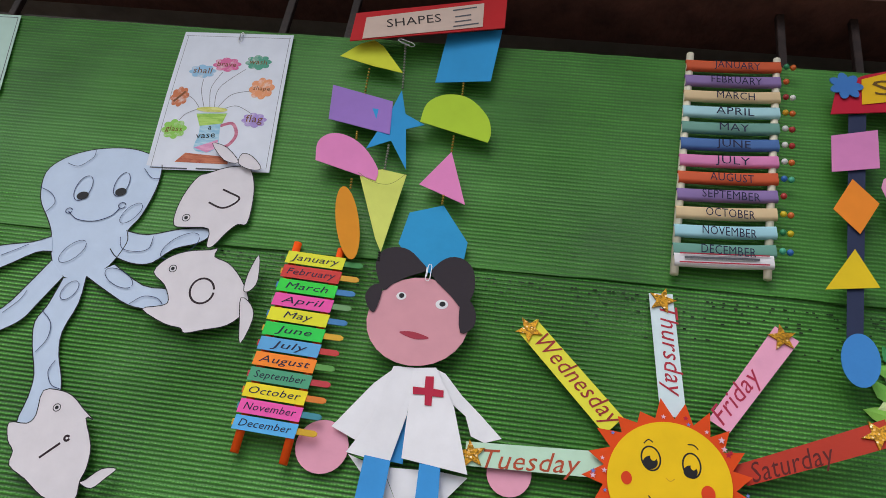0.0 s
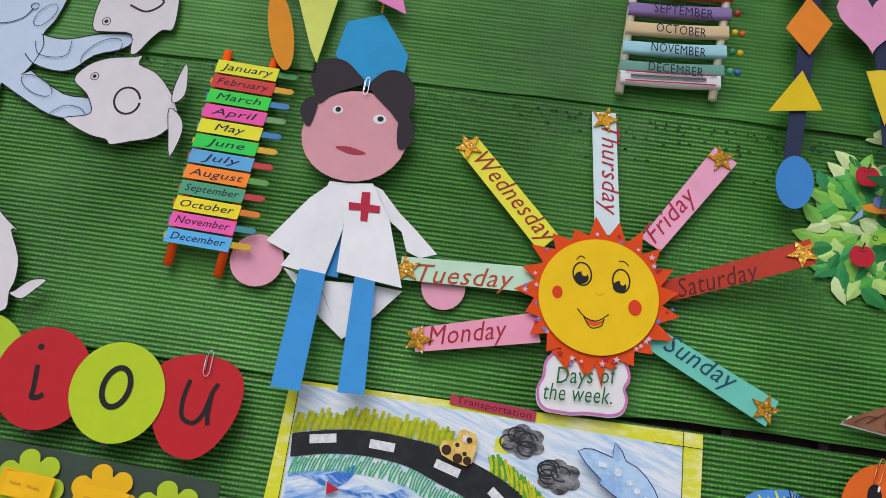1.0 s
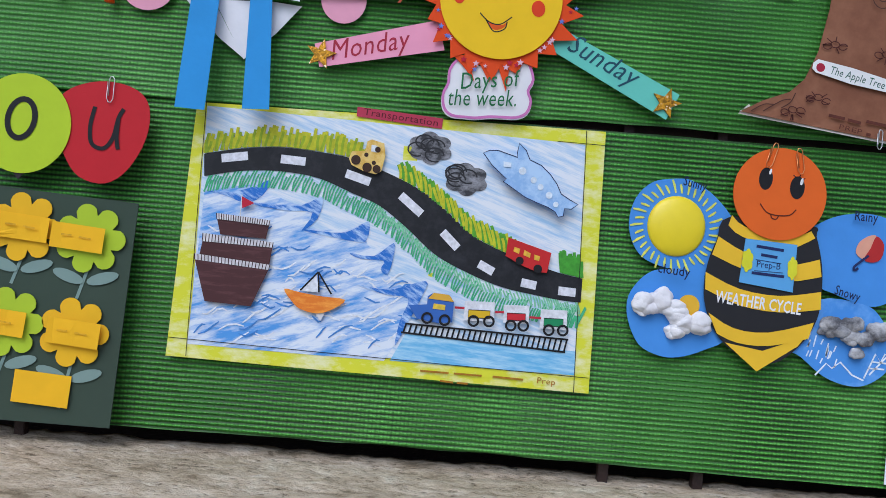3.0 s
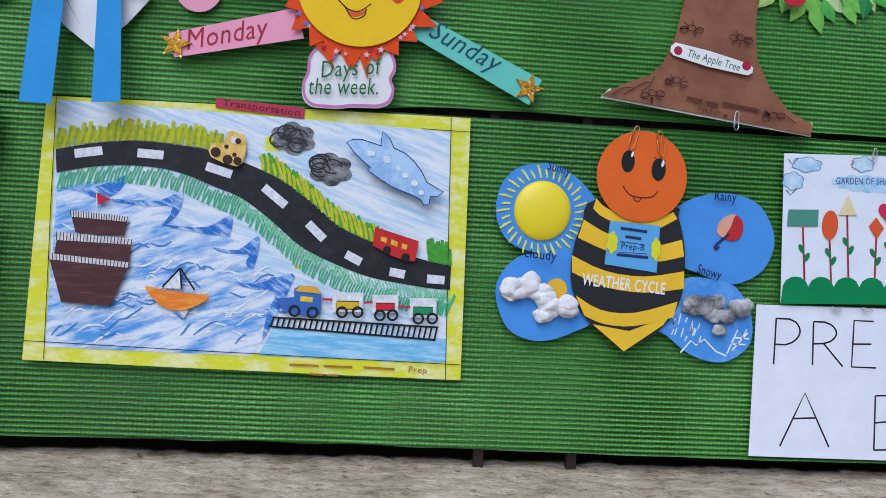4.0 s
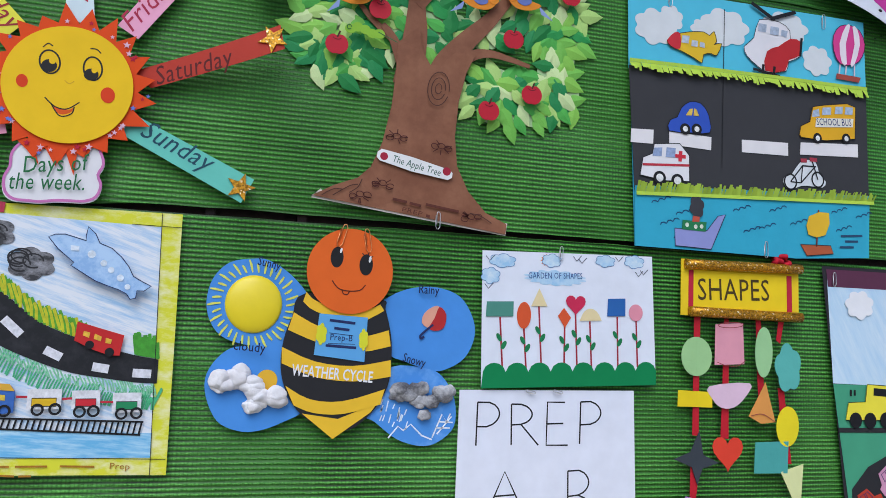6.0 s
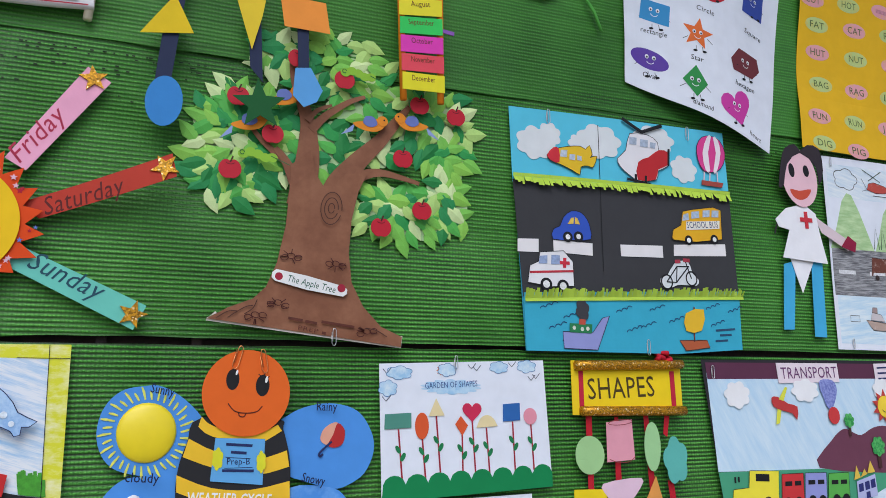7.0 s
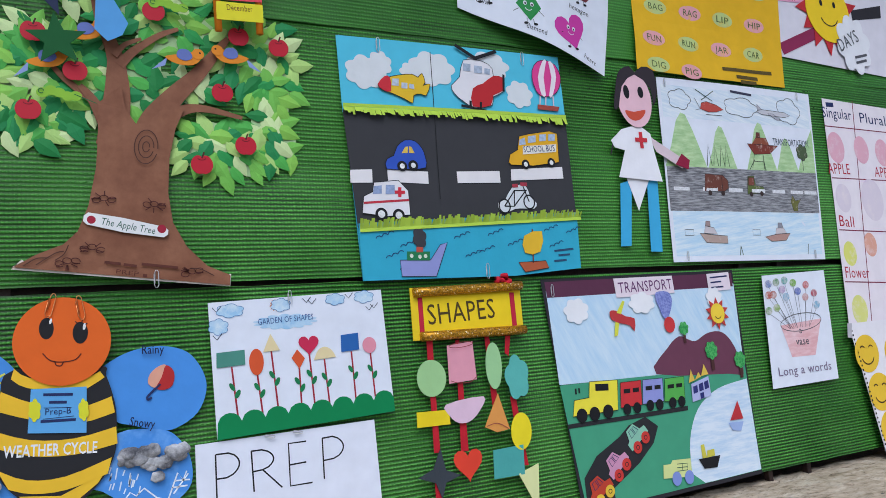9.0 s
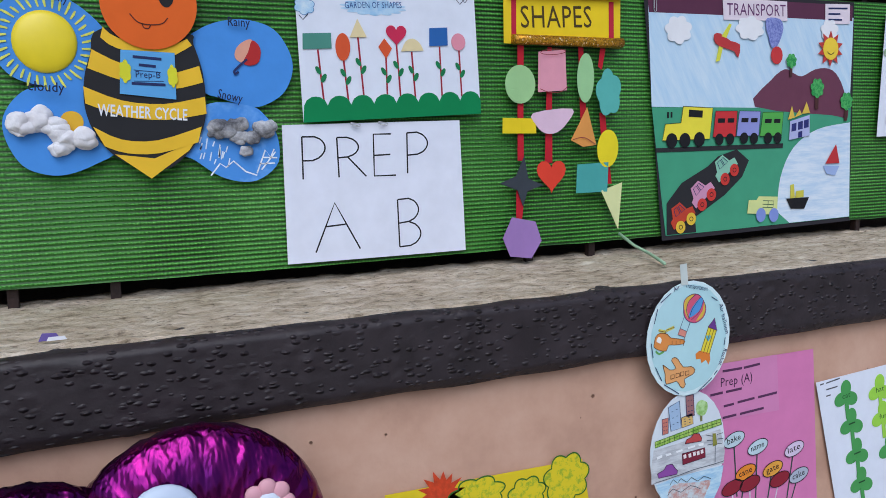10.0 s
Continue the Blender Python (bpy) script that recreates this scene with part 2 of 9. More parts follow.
def cloud(c, w, h, bumps=7, seed=0):
    """Scalloped outline."""
    out = []
    rnd = random.Random(seed)
    ph = rnd.random()
    for k in range(bumps * 9):
        a = 2 * math.pi * k / (bumps * 9)
        f = 0.80 + 0.20 * abs(math.sin(bumps * a / 2 + ph * 3))
        out.append((c[0] + w / 2 * f * math.cos(a), c[1] + h / 2 * f * math.sin(a)))
    return out


def smooth_line(pts, n=6, closed=False):
    """Catmull-Rom curve through the points."""
    m, out = len(pts), []
    for k in range(m if closed else m - 1):
        if closed:
            p = [pts[(k + j - 1) % m] for j in range(4)]
        else:
            p = [pts[min(max(k + j - 1, 0), m - 1)] for j in range(4)]
        for s in range(n):
            t = s / n
            out.append(tuple(0.5 * (2 * p[1][i] + (p[2][i] - p[0][i]) * t + (2 * p[0][i] - 5 * p[1][i] + 4 * p[2][i] - p[3][i]) * t * t + (3 * p[1][i] - p[0][i] - 3 * p[2][i] + p[3][i]) * t ** 3) for i in (0, 1)))
    return out if closed else out + [pts[-1]]


JOINED = {"outline", "border", "border_line", "smile", "foam_stroke", "wave_stroke", "grass_stroke", "swirl", "snow_stroke", "snow_peak", "pen_drawing", "leaf_mark", "tick", "crayon_stroke", "rail_post", "foil_mark"}


class Hung:
    """A thing that hangs on the display: an Empty with flat or bent parts, laid out in wall coordinates (x, z)."""

    def __init__(self, name, label, category, at, d=0.008, group="", bend=None, cut=0.03, move=(0.0, 0.0), warp=None):
        self.o, self.d, self.bend, self.cut = at, d, bend, cut
        self.warp = warp or (lambda x: x)
        self.ob = tagged(new(name), label, category, group)
        self.ob.location = (at[0] + move[0], -d, at[1] + move[1])

    def out(self, u, v):
        return self.bend(u, v) if self.bend else 0.0

    def flat(self, name, shapes, mat, lift=0.0, th=0.0006, parent=None, label="", lean=None):
        """One part of one or more outlines; th=0 gives a drawn mark with no thickness. lean(u, v): how far a point stands off."""
        if shapes and not isinstance(shapes[0][0], (tuple, list)):
            shapes = [shapes]
        if 1 < len(shapes) <= 60 and name not in JOINED:
            return [self.flat(name, s, mat, lift + 0.00012 * i, th, parent, label, lean) for i, s in enumerate(shapes)][0]
        bm = bmesh.new()
        for pts in shapes:
            loc = [(self.warp(x) - self.o[0], z - self.o[1]) for x, z in pts]
            area = sum(a[0] * b[1] - b[0] * a[1] for a, b in zip(loc, loc[1:] + loc[:1]))
            if area < 0:
                loc = loc[::-1]
            vs = [bm.verts.new((u, 0, v)) for u, v in loc]
            try:
                bm.faces.new(vs)
            except ValueError:
                pass
        bm.normal_update()
        bmesh.ops.triangulate(bm, faces=[f for f in bm.faces if len(f.verts) > 3])
        if (self.bend or lean) and self.cut:
            xs, zs = [v.co.x for v in bm.verts], [v.co.z for v in bm.verts]
            for lo, hi, no in ((min(xs), max(xs), (1, 0, 0)), (min(zs), max(zs), (0, 0, 1))):
                k = math.floor(lo / self.cut) + 1
                while k * self.cut < hi:
                    bmesh.ops.bisect_plane(bm, geom=bm.verts[:] + bm.edges[:] + bm.faces[:], plane_co=[k * self.cut * c for c in no], plane_no=no, dist=1e-6)
                    k += 1
        if th:
            front = bm.faces[:]
            ext = bmesh.ops.extrude_face_region(bm, geom=front)
            for e in ext["geom"]:
                if isinstance(e, bmesh.types.BMVert):
                    e.co.y -= th
            bmesh.ops.reverse_faces(bm, faces=front)
        for v in bm.verts:
            off = self.out(v.co.x, v.co.z) + (lean(v.co.x + self.o[0], v.co.z + self.o[1]) if lean else 0.0)
            v.co.y -= lift + off
        return part(name, bm, mat, parent or self.ob, label, smooth=bool(self.bend or lean) and not th)

    def line(self, name, strokes, w, mat, lift=0.0008, closed=False, parent=None, label="", taper=False):
        """Pen strokes as narrow ribbons, joined into one part."""
        if strokes and not isinstance(strokes[0][0], (tuple, list)):
            strokes = [strokes]
        if 1 < len(strokes) <= 60 and name not in JOINED:
            return [self.line(name, s, w, mat, lift + 0.00003 * i, closed, parent, label, taper) for i, s in enumerate(strokes)][0]
        bm = bmesh.new()
        for s in strokes:
            p = [Vector((self.warp(x) - self.o[0], z - self.o[1])) for x, z in s]
            if self.bend:
                q = [p[0]]
                for a, b in zip(p, p[1:]):
                    k = max(1, int((b - a).length / 0.03))
                    q += [a.lerp(b, (i + 1) / k) for i in range(k)]
                p = q
            m = len(p)
            rows = []
            for i in range(m):
                a, b = (p[(i - 1) % m], p[(i + 1) % m]) if closed else (p[max(i - 1, 0)], p[min(i + 1, m - 1)])
                t = (b - a)
                t = t.normalized() if t.length > 1e-9 else Vector((1, 0))
                h = w / 2 * (0.25 + 0.75 * math.sin(math.pi * (i + 0.5) / m) if taper else 1.0)
                nrm = Vector((-t.y, t.x)) * h
                rows.append([bm.verts.new((c.x, -lift - self.out(c.x, c.y), c.y)) for c in (p[i] + nrm, p[i] - nrm)])
            for i in range(m if closed else m - 1):
                a, b = rows[i], rows[(i + 1) % m]
                bm.faces.new((a[0], a[1], b[1], b[0]))
        ob = part(name, bm, mat, parent or self.ob, label)
        return tagged(ob, kind="stuff") if len(strokes) > 20 else ob

    def text(self, name, words, p0, p1, mat, lift=0.0009, high=None, slant=0.0, bold=0.0, parent=None, label="", lean=None):
        """Writing whose base line runs from p0 to p1; high: height of a capital."""
        p0, p1 = (self.warp(p0[0]), p0[1]), (self.warp(p1[0]), p1[1])
        cu = bpy.data.curves.new("t", "FONT")
        cu.body, cu.size, cu.resolution_u, cu.shear, cu.offset, cu.space_character = words, 1.0, 2, slant, bold, 1.05
        tmp = bpy.data.objects.new("t", cu)
        me = bpy.data.meshes.new_from_object(tmp)
        co = np.zeros(len(me.vertices) * 3)
        me.vertices.foreach_get("co", co)
        co = co.reshape(-1, 3)
        x0, x1 = co[:, 0].min(), co[:, 0].max()
        d = Vector((p1[0] - p0[0], p1[1] - p0[1]))
        sx = d.length / (x1 - x0)
        sy = high / 0.69 if high else sx
        d.normalize()
        new_co = []
        for x, y, _ in co:
            u, v = (x - x0) * sx, y * sy
            px, pz = p0[0] + d.x * u - d.y * v - self.o[0], p0[1] + d.y * u + d.x * v - self.o[1]
            new_co += [px, -lift - self.out(px, pz) - (lean(px + self.o[0], pz + self.o[1]) if lean else 0.0), pz]
        me.vertices.foreach_set("co", new_co)
        me.name = name
        me.materials.clear()
        me.materials.append(mat)
        bpy.data.objects.remove(tmp)
        bpy.data.curves.remove(cu)
        ob = new(name, me)
        ob.parent = parent or self.ob
        return tagged(ob, label)

    def solid(self, name, bm, mat, parent=None, label="", smooth=False):
        """A mesh given in wall coordinates, moved into the thing."""
        bmesh.ops.translate(bm, verts=bm.verts, vec=(-self.o[0], self.d, -self.o[1]))
        return part(name, bm, mat, parent or self.ob, label, smooth)

    def clip(self, p, size=0.016, h="c9c9cc", lift=0.004, rot=0.0, name="paper_clip"):
        """A wire paper clip over an edge."""
        s = size
        path = [(-0.25, 0.6), (-0.25, -0.7), (-0.1, -1.0), (0.1, -1.0), (0.25, -0.7), (0.25, 0.8), (0.12, 1.0), (-0.05, 1.0), (-0.14, 0.8), (-0.14, -0.5)]
        cr, sr = math.cos(radians(rot)), math.sin(radians(rot))
        pts = [(p[0] + s * (u * cr - v * sr), p[1] + s * (u * sr + v * cr)) for u, v in path]
        return self.wire(name, pts, 0.0007, chrome(h), lift)

    def wire(self, name, pts, r, mat, lift=0.004, parent=None, label="", offs=None):
        bm = bmesh.new()
        tube(bm, [(x - self.o[0], -lift - (offs[i] if offs else 0.0) - self.out(x - self.o[0], z - self.o[1]), z - self.o[1]) for i, (x, z) in enumerate(pts)], r)
        return part(name, bm, mat, parent or self.ob, label, True)


def tube(bm, pts, r, n=6):
    pts = [Vector(p) for p in pts]
    rings = []
    for i, p in enumerate(pts):
        t = (pts[min(i + 1, len(pts) - 1)] - pts[max(i - 1, 0)]).normalized()
        a = t.cross(Vector((0, 1, 0)))
        a = a.normalized() if a.length > 1e-4 else Vector((1, 0, 0))
        b = t.cross(a)
        rings.append([bm.verts.new(p + r * (a * math.cos(2 * math.pi * k / n) + b * math.sin(2 * math.pi * k / n))) for k in range(n)])
    for q, w in zip(rings, rings[1:]):
        for k in range(n):
            bm.faces.new((q[k], q[(k + 1) % n], w[(k + 1) % n], w[k]))
    bm.faces.new(rings[0][::-1])
    bm.faces.new(rings[-1])


def chrome(h):
    key = ("chrome", h)
    if key not in MATS:
        m, b, n, l = surface("wire_" + h, 0.3, 0.85, 0.5)
        b.inputs["Base Color"].default_value = lin(h)
        MATS[key] = m
    return MATS[key]


def rod(x0, z0, x1, z1, y, r, n=10):
    bm = bmesh.new()
    tube(bm, [(x0, y, z0), (x1, y, z1)], r, n)
    return bm


# ---- the setting ----
tagged(box("ground", -400, 400, -400, 400, -0.3, 0.0, CONCRETE), "plain grey concrete yard ground", "ground", kind="structure")
tagged(box("wall_parapet", -4, 6, -0.285, 0.04, 0.0, 1.02, PINK), "rough pink plastered parapet wall below the ledge", "wall", kind="structure")


CZ = 0.998


def coping():
    """The dark painted edge under the ledge, uneven like thrown plaster."""
    bm = bmesh.new()
    nx, nz = 900, 24
    rnd = np.random.default_rng(4)
    pits = rnd.random((nz + 1, nx + 1))
    grid = []
    for j in range(nz + 1):
        v = j / nz
        z = CZ + (1.098 - CZ) * v
        row = []
        for i in range(nx + 1):
            x = -1.2 + 4.8 * i / nx
            y = -0.311 + 0.002 * noise.noise((x * 12, z * 12, 1)) - 0.006 * max(0, noise.noise((x * 55, z * 80, 5)) - 0.28) + 0.004 * max(0, noise.noise((x * 48, z * 60, 9)) - 0.35) + 0.008 * max(0, 0.12 - v) / 0.12 + 0.010 * max(0, v - 0.93) / 0.07
            row.append(bm.verts.new((x, y, z + (0.004 * noise.noise((x * 9, 3, 0)) if j in (0, nz) else 0))))
        grid.append(row)
    for a, b in zip(grid, grid[1:]):
        for i in range(nx):
            bm.faces.new((a[i], a[i + 1], b[i + 1], b[i]))
    low, high = grid[0], grid[-1]
    back = [(bm.verts.new((p.co.x, 0.29, CZ + 0.017)), bm.verts.new((q.co.x, 0.29, 1.092))) for p, q in zip(low, high)]
    for i in range(nx):
        bm.faces.new((low[i + 1], low[i], back[i][0], back[i + 1][0]))
        bm.faces.new((high[i], high[i + 1], back[i + 1][1], back[i][1]))
    return bm


tagged(finish("trim_coping", coping(), COPING, smooth=True), "dark brown knobbly painted edge of the ledge", "trim", kind="structure")


def ledge():
    bm = bmesh.new()
    nx, ny = 480, 40
    rows = []
    for j in range(ny + 1):
        y = -0.298 + 0.346 * j / ny
        rows.append([bm.verts.new((-1.2 + 4.8 * i / nx, y, 1.1 + 0.004 * noise.noise((i * 0.32, y * 40, 0)) + 0.002 * noise.noise((i * 0.9, y * 90, 7)) - (0.010 if j == 0 else 0.075 if j == ny else 0) + 0.004 * max(0.0, 1 - abs(ny - 1 - j) / 3))) for i in range(nx + 1)])
    for a, b in zip(rows, rows[1:]):
        for i in range(nx):
            bm.faces.new((a[i], a[i + 1], b[i + 1], b[i]))
    return bm


tagged(finish("ledge_top", ledge(), LEDGE, smooth=True), "pale weathered stone top of the ledge with chips", "ledge", kind="structure")
tagged(box("beam_top", -4, 6, -0.045, 0.12, 2.622, 2.80, RUST, bev=0.006), "brown painted beam above the green sheets", "beam", kind="structure")
tagged(box("wall_back", -4, 6, 1.1, 1.2, 0.0, 3.2, DARK), "dark unlit wall behind the railing", "wall", kind="structure")
tagged(box("ceiling_eave", -4, 6, -0.72, 1.3, 3.2, 3.32, CONCRETE), "plain concrete eave slab above the wall", "ceiling", kind="structure")
tagged(box("floor_behind", -4, 6, 0.05, 1.09, 0.6, 0.7, DARK), "dark floor behind the railing", "floor", kind="structure")
tagged(box("wall_end_a", -4.15, -4.0, -0.2, 1.3, 0, 3.2, DARK), "plain dark end wall", "wall", kind="structure")
tagged(box("wall_end_b", 6.0, 6.15, -0.2, 1.3, 0, 3.2, DARK), "plain dark end wall", "wall", kind="structure")

railing = tagged(new("railing"), "dark brown painted iron railing behind the sheets", "railing", kind="structure")
for x in (-0.99, -0.86, -0.30, -0.172, 0.622, 0.752, 1.427, 1.555, 2.232, 2.36, 3.04, 3.17):
    box("post", x - 0.007, x + 0.007, 0.008, 0.022, 1.095, 2.63, METAL, railing, 0.001)
for z in (1.583, 2.49):
    box("rail", -2.0, 4.0, 0.023, 0.033, z - 0.012, z + 0.012, METAL, railing, 0.001)


def tarp(name, x0, x1, zlow, zhigh, y, label, pitch=0.0068, seed=0, hem=0.0, rib=1.0):
    """A ribbed woven sheet, slightly billowed; zlow and zhigh give the edges along x."""
    nx = int((x1 - x0) / 0.02)
    h = zhigh(0.0) - zlow(0.0)
    nz = int(h / pitch) * 4
    xs = np.linspace(x0, x1, nx + 1)
    v = np.linspace(0, 1, nz + 1)
    verts = []
    ribs = np.cos(v * nz / 4 * 2 * math.pi)
    for j in range(nz + 1):
        for x in xs:
            lo, hi = zlow(x), zhigh(x)
            z = lo + (hi - lo) * v[j]
            off = 0.0009 * rib * ribs[j] * (0.6 + 1.2 * noise.noise((x * 9, z * 14, seed))) + 0.0035 * noise.noise((x * 1.7, z * 2.4, seed + 3)) + 0.001 * noise.noise((x * 30, z * 5, seed))
            off += hem * max(0.0, 1 - v[j] * h / 0.012)
            verts.append((x, y - off, z))
    w = nx + 1
    faces = [(j * w + i, j * w + i + 1, (j + 1) * w + i + 1, (j + 1) * w + i) for j in range(nz) for i in range(nx)]
    me = bpy.data.meshes.new(name)
    me.from_pydata(verts, [], faces)
    me.polygons.foreach_set("use_smooth", [True] * len(faces))
    me.materials.append(TARP_FLAT if zhigh(0.0) > 2.4 else TARP_MID if zhigh(0.0) > 1.9 else TARP)
    ob = new(name, me)
    sol = ob.modifiers.new("thick", "SOLIDIFY")
    sol.thickness, sol.offset = 0.0012, -1.0 if y > 0 else 1.0
    return tagged(ob, label, "sheet", kind="structure")


def wav(z, k, amp=0.004, slope=0.0):
    return lambda x: z + slope * x + amp * noise.noise((x * 1.3, k, 0.0)) + 0.0015 * noise.noise((x * 14, k, 2.0))


tarp("sheet_lower", -1.5, 3.7, wav(1.126, 1), wav(1.579, 2), -0.0005, "green ribbed woven plastic sheet tied to the lower railing")
def middle_hem(x):
    f = min(1.0, max(0.0, (0.62 - x) / 0.35))
    return wav(1.589, 3)(x) - 0.018 * f * f * (3 - 2 * f)


tarp("sheet_middle", -1.5, 3.7, middle_hem, wav(2.08, 4), -0.0032, "green ribbed woven plastic sheet on the middle of the railing", seed=11, rib=0.8)
tarp("sheet_upper", -1.5, 3.7, wav(2.026, 5, 0.006, 0.012), wav(2.478, 6, 0.004, 0.008), -0.0050, "green woven plastic sheet overlapping the one below it", seed=23, hem=0.002, rib=0.35)


def slits():
    """Rows of little worn slits in the weave below the overlap."""
    rnd, bm = random.Random(17), bmesh.new()
    for k in range(420):
        x = rnd.uniform(-0.35, 1.0) if k % 4 else rnd.uniform(1.0, 2.6)
        z = 2.012 - 0.0068 * int(rnd.random() ** 2 * 12) + 0.004 * x
        w = rnd.uniform(0.002, 0.006)
        y = -0.0075
        bm.faces.new([bm.verts.new(p) for p in ((x, y, z), (x + w, y, z), (x + w, y, z + 0.0022), (x, y, z + 0.0022))])
    return bm


tagged(finish("sheet_slits", slits(), ink("16300f")), "small dark worn slits in the green woven sheet", "slits", kind="stuff")

# ---- drawing helpers ----
BLACK, NAVY, BROWN_INK, RED_INK, PURPLE_INK = ink("15151a"), ink("1f2a5c"), ink("5a2c20"), ink("a81f38"), ink("5a3a86")
GREY_PEN, GREEN_INK = ink("55555c"), ink("1d6b3a")
GOLD = glitter("c98f1c")


def oval(a, b, k=1.0, n=26):
    """An ellipse whose one axis runs from a to b; k: the other axis against it."""
    c = ((a[0] + b[0]) / 2, (a[1] + b[1]) / 2)
    r = math.hypot(b[0] - a[0], b[1] - a[1]) / 2
    return ell(c, r, r * k, math.degrees(math.atan2(b[1] - a[1], b[0] - a[0])), n)


def mid(a, b, t=0.5):
    return (a[0] + (b[0] - a[0]) * t, a[1] + (b[1] - a[1]) * t)


def quad(p, u, v):
    """The point at the fractions u, v of a four-cornered sheet: bottom left, bottom right, top right, top left."""
    return mid(mid(p[0], p[1], u), mid(p[3], p[2], u), v)


def on(p, *uv):
    return [quad(p, u / 100, v / 100) for u, v in uv]


def patch(p, u0, u1, v0, v1):
    return on(p, (u0, v0), (u1, v0), (u1, v1), (u0, v1))


def bow(amp, size, axis=0, phase=0.0, ripple=0.0):
    """How a hung sheet bulges: a shallow arch with a ripple."""
    return lambda u, v: amp * math.cos(math.pi * (v if axis else u) / size + phase) + ripple * noise.noise((u * 9, v * 9, phase))


def burst(c, r0, r1, n, seed=1, rot=0.0):
    rnd, out = random.Random(seed), []
    for k in range(n):
        a = radians(rot) + 2 * math.pi * k / n
        h = math.pi / n
        rr = r1 * rnd.uniform(0.9, 1.05)
        out += [(c[0] + r0 * math.cos(a - h * 0.9), c[1] + r0 * math.sin(a - h * 0.9)), (c[0] + rr * math.cos(a + h * 0.35), c[1] + rr * math.sin(a + h * 0.35))]
    return out


def weld(t, name):
    """Joins all the parts of a paper doll into one plain mesh."""
    me, verts, faces, idx, mats = bpy.data.meshes.new(name), [], [], [], []
    for ch in list(t.ob.children_recursive):
        src = ch.data
        mat = src.materials[0]
        if mat not in mats:
            mats.append(mat)
        base = len(verts)
        verts += [tuple(v.co) for v in src.vertices]
        for p in src.polygons:
            faces.append([base + i for i in p.vertices])
            idx.append(mats.index(mat))
        bpy.data.objects.remove(ch)
    me.from_pydata(verts, [], faces)
    for m in mats:
        me.materials.append(m)
    me.polygons.foreach_set("material_index", idx)
    ob = new(name, me)
    ob.location = t.ob.location
    for k in ("label", "category", "group"):
        if k in t.ob:
            ob[k] = t.ob[k]
    bpy.data.objects.remove(t.ob)
    ob.name = name
    return ob


def bead_row(t, a, b, h, n=6, r=0.0026, lift=0.0):
    """A short string of beads."""
    bm = bmesh.new()
    for k in range(n):
        p = mid(a, b, (k + 0.5) / n)
        bmesh.ops.create_icosphere(bm, subdivisions=1, radius=r, matrix=Matrix.Translation((p[0], -t.d - 0.002 - lift, p[1])))
    t.solid("bead_string", bm, chrome(h), smooth=True)


# ---- octopus and letter fish ----
SKY_CARD, FISH_CARD = paper("c3d3ea"), paper("dcd6dc")
oc = Hung("paper_octopus", "pale blue paper octopus with drawn spots, pinned to the green sheet", "paper octopus", (-0.516, 2.027), bend=bow(0.004, 0.5, 1), cut=0.05)
head = smooth_line([(-0.570, 2.007), (-0.588, 2.034), (-0.615, 2.070), (-0.626, 2.121), (-0.603, 2.154), (-0.563, 2.175), (-0.515, 2.185), (-0.472, 2.183), (-0.432, 2.166), (-0.422, 2.136), (-0.422, 2.099), (-0.430, 2.055), (-0.442, 2.028), (-0.437, 2.004), (-0.452, 1.961), (-0.481, 1.937), (-0.518, 1.932), (-0.550, 1.959)], 4, True)
oc.flat("head", head, SKY_CARD)
oc.line("outline", head, 0.0016, BLACK, closed=True)
arms = [
    [(-0.445, 2.026), (-0.406, 2.023), (-0.353, 2.040), (-0.308, 2.045), (-0.305, 2.030), (-0.322, 2.016), (-0.356, 2.002), (-0.382, 1.975), (-0.409, 1.969), (-0.443, 1.976), (-0.461, 1.991)],
    [(-0.443, 1.964), (-0.385, 1.934), (-0.342, 1.932), (-0.333, 1.913), (-0.344, 1.903), (-0.364, 1.896), (-0.399, 1.899), (-0.440, 1.917), (-0.482, 1.938)],
    [(-0.482, 1.938), (-0.478, 1.892), (-0.487, 1.843), (-0.479, 1.807), (-0.462, 1.773), (-0.456, 1.750), (-0.474, 1.747), (-0.471, 1.711), (-0.480, 1.697), (-0.504, 1.698), (-0.502, 1.737), (-0.506, 1.772), (-0.526, 1.815), (-0.537, 1.853), (-0.527, 1.883), (-0.519, 1.930)],
    [(-0.520, 1.932), (-0.545, 1.881), (-0.558, 1.856), (-0.582, 1.836), (-0.628, 1.811), (-0.644, 1.832), (-0.598, 1.870), (-0.573, 1.913), (-0.550, 1.959)],
    [(-0.555, 1.974), (-0.582, 1.969), (-0.628, 1.937), (-0.670, 1.921), (-0.695, 1.954), (-0.645, 1.975), (-0.595, 1.987), (-0.566, 2.001)],
]
for k, a in enumerate(arms):
    sm = smooth_line(a, 3)
    arm = oc.flat("arm", sm, SKY_CARD, 0.0002 * (k + 1))
    oc.line("outline", sm, 0.0016, BLACK, 0.0012 + 0.0002 * k, parent=arm)
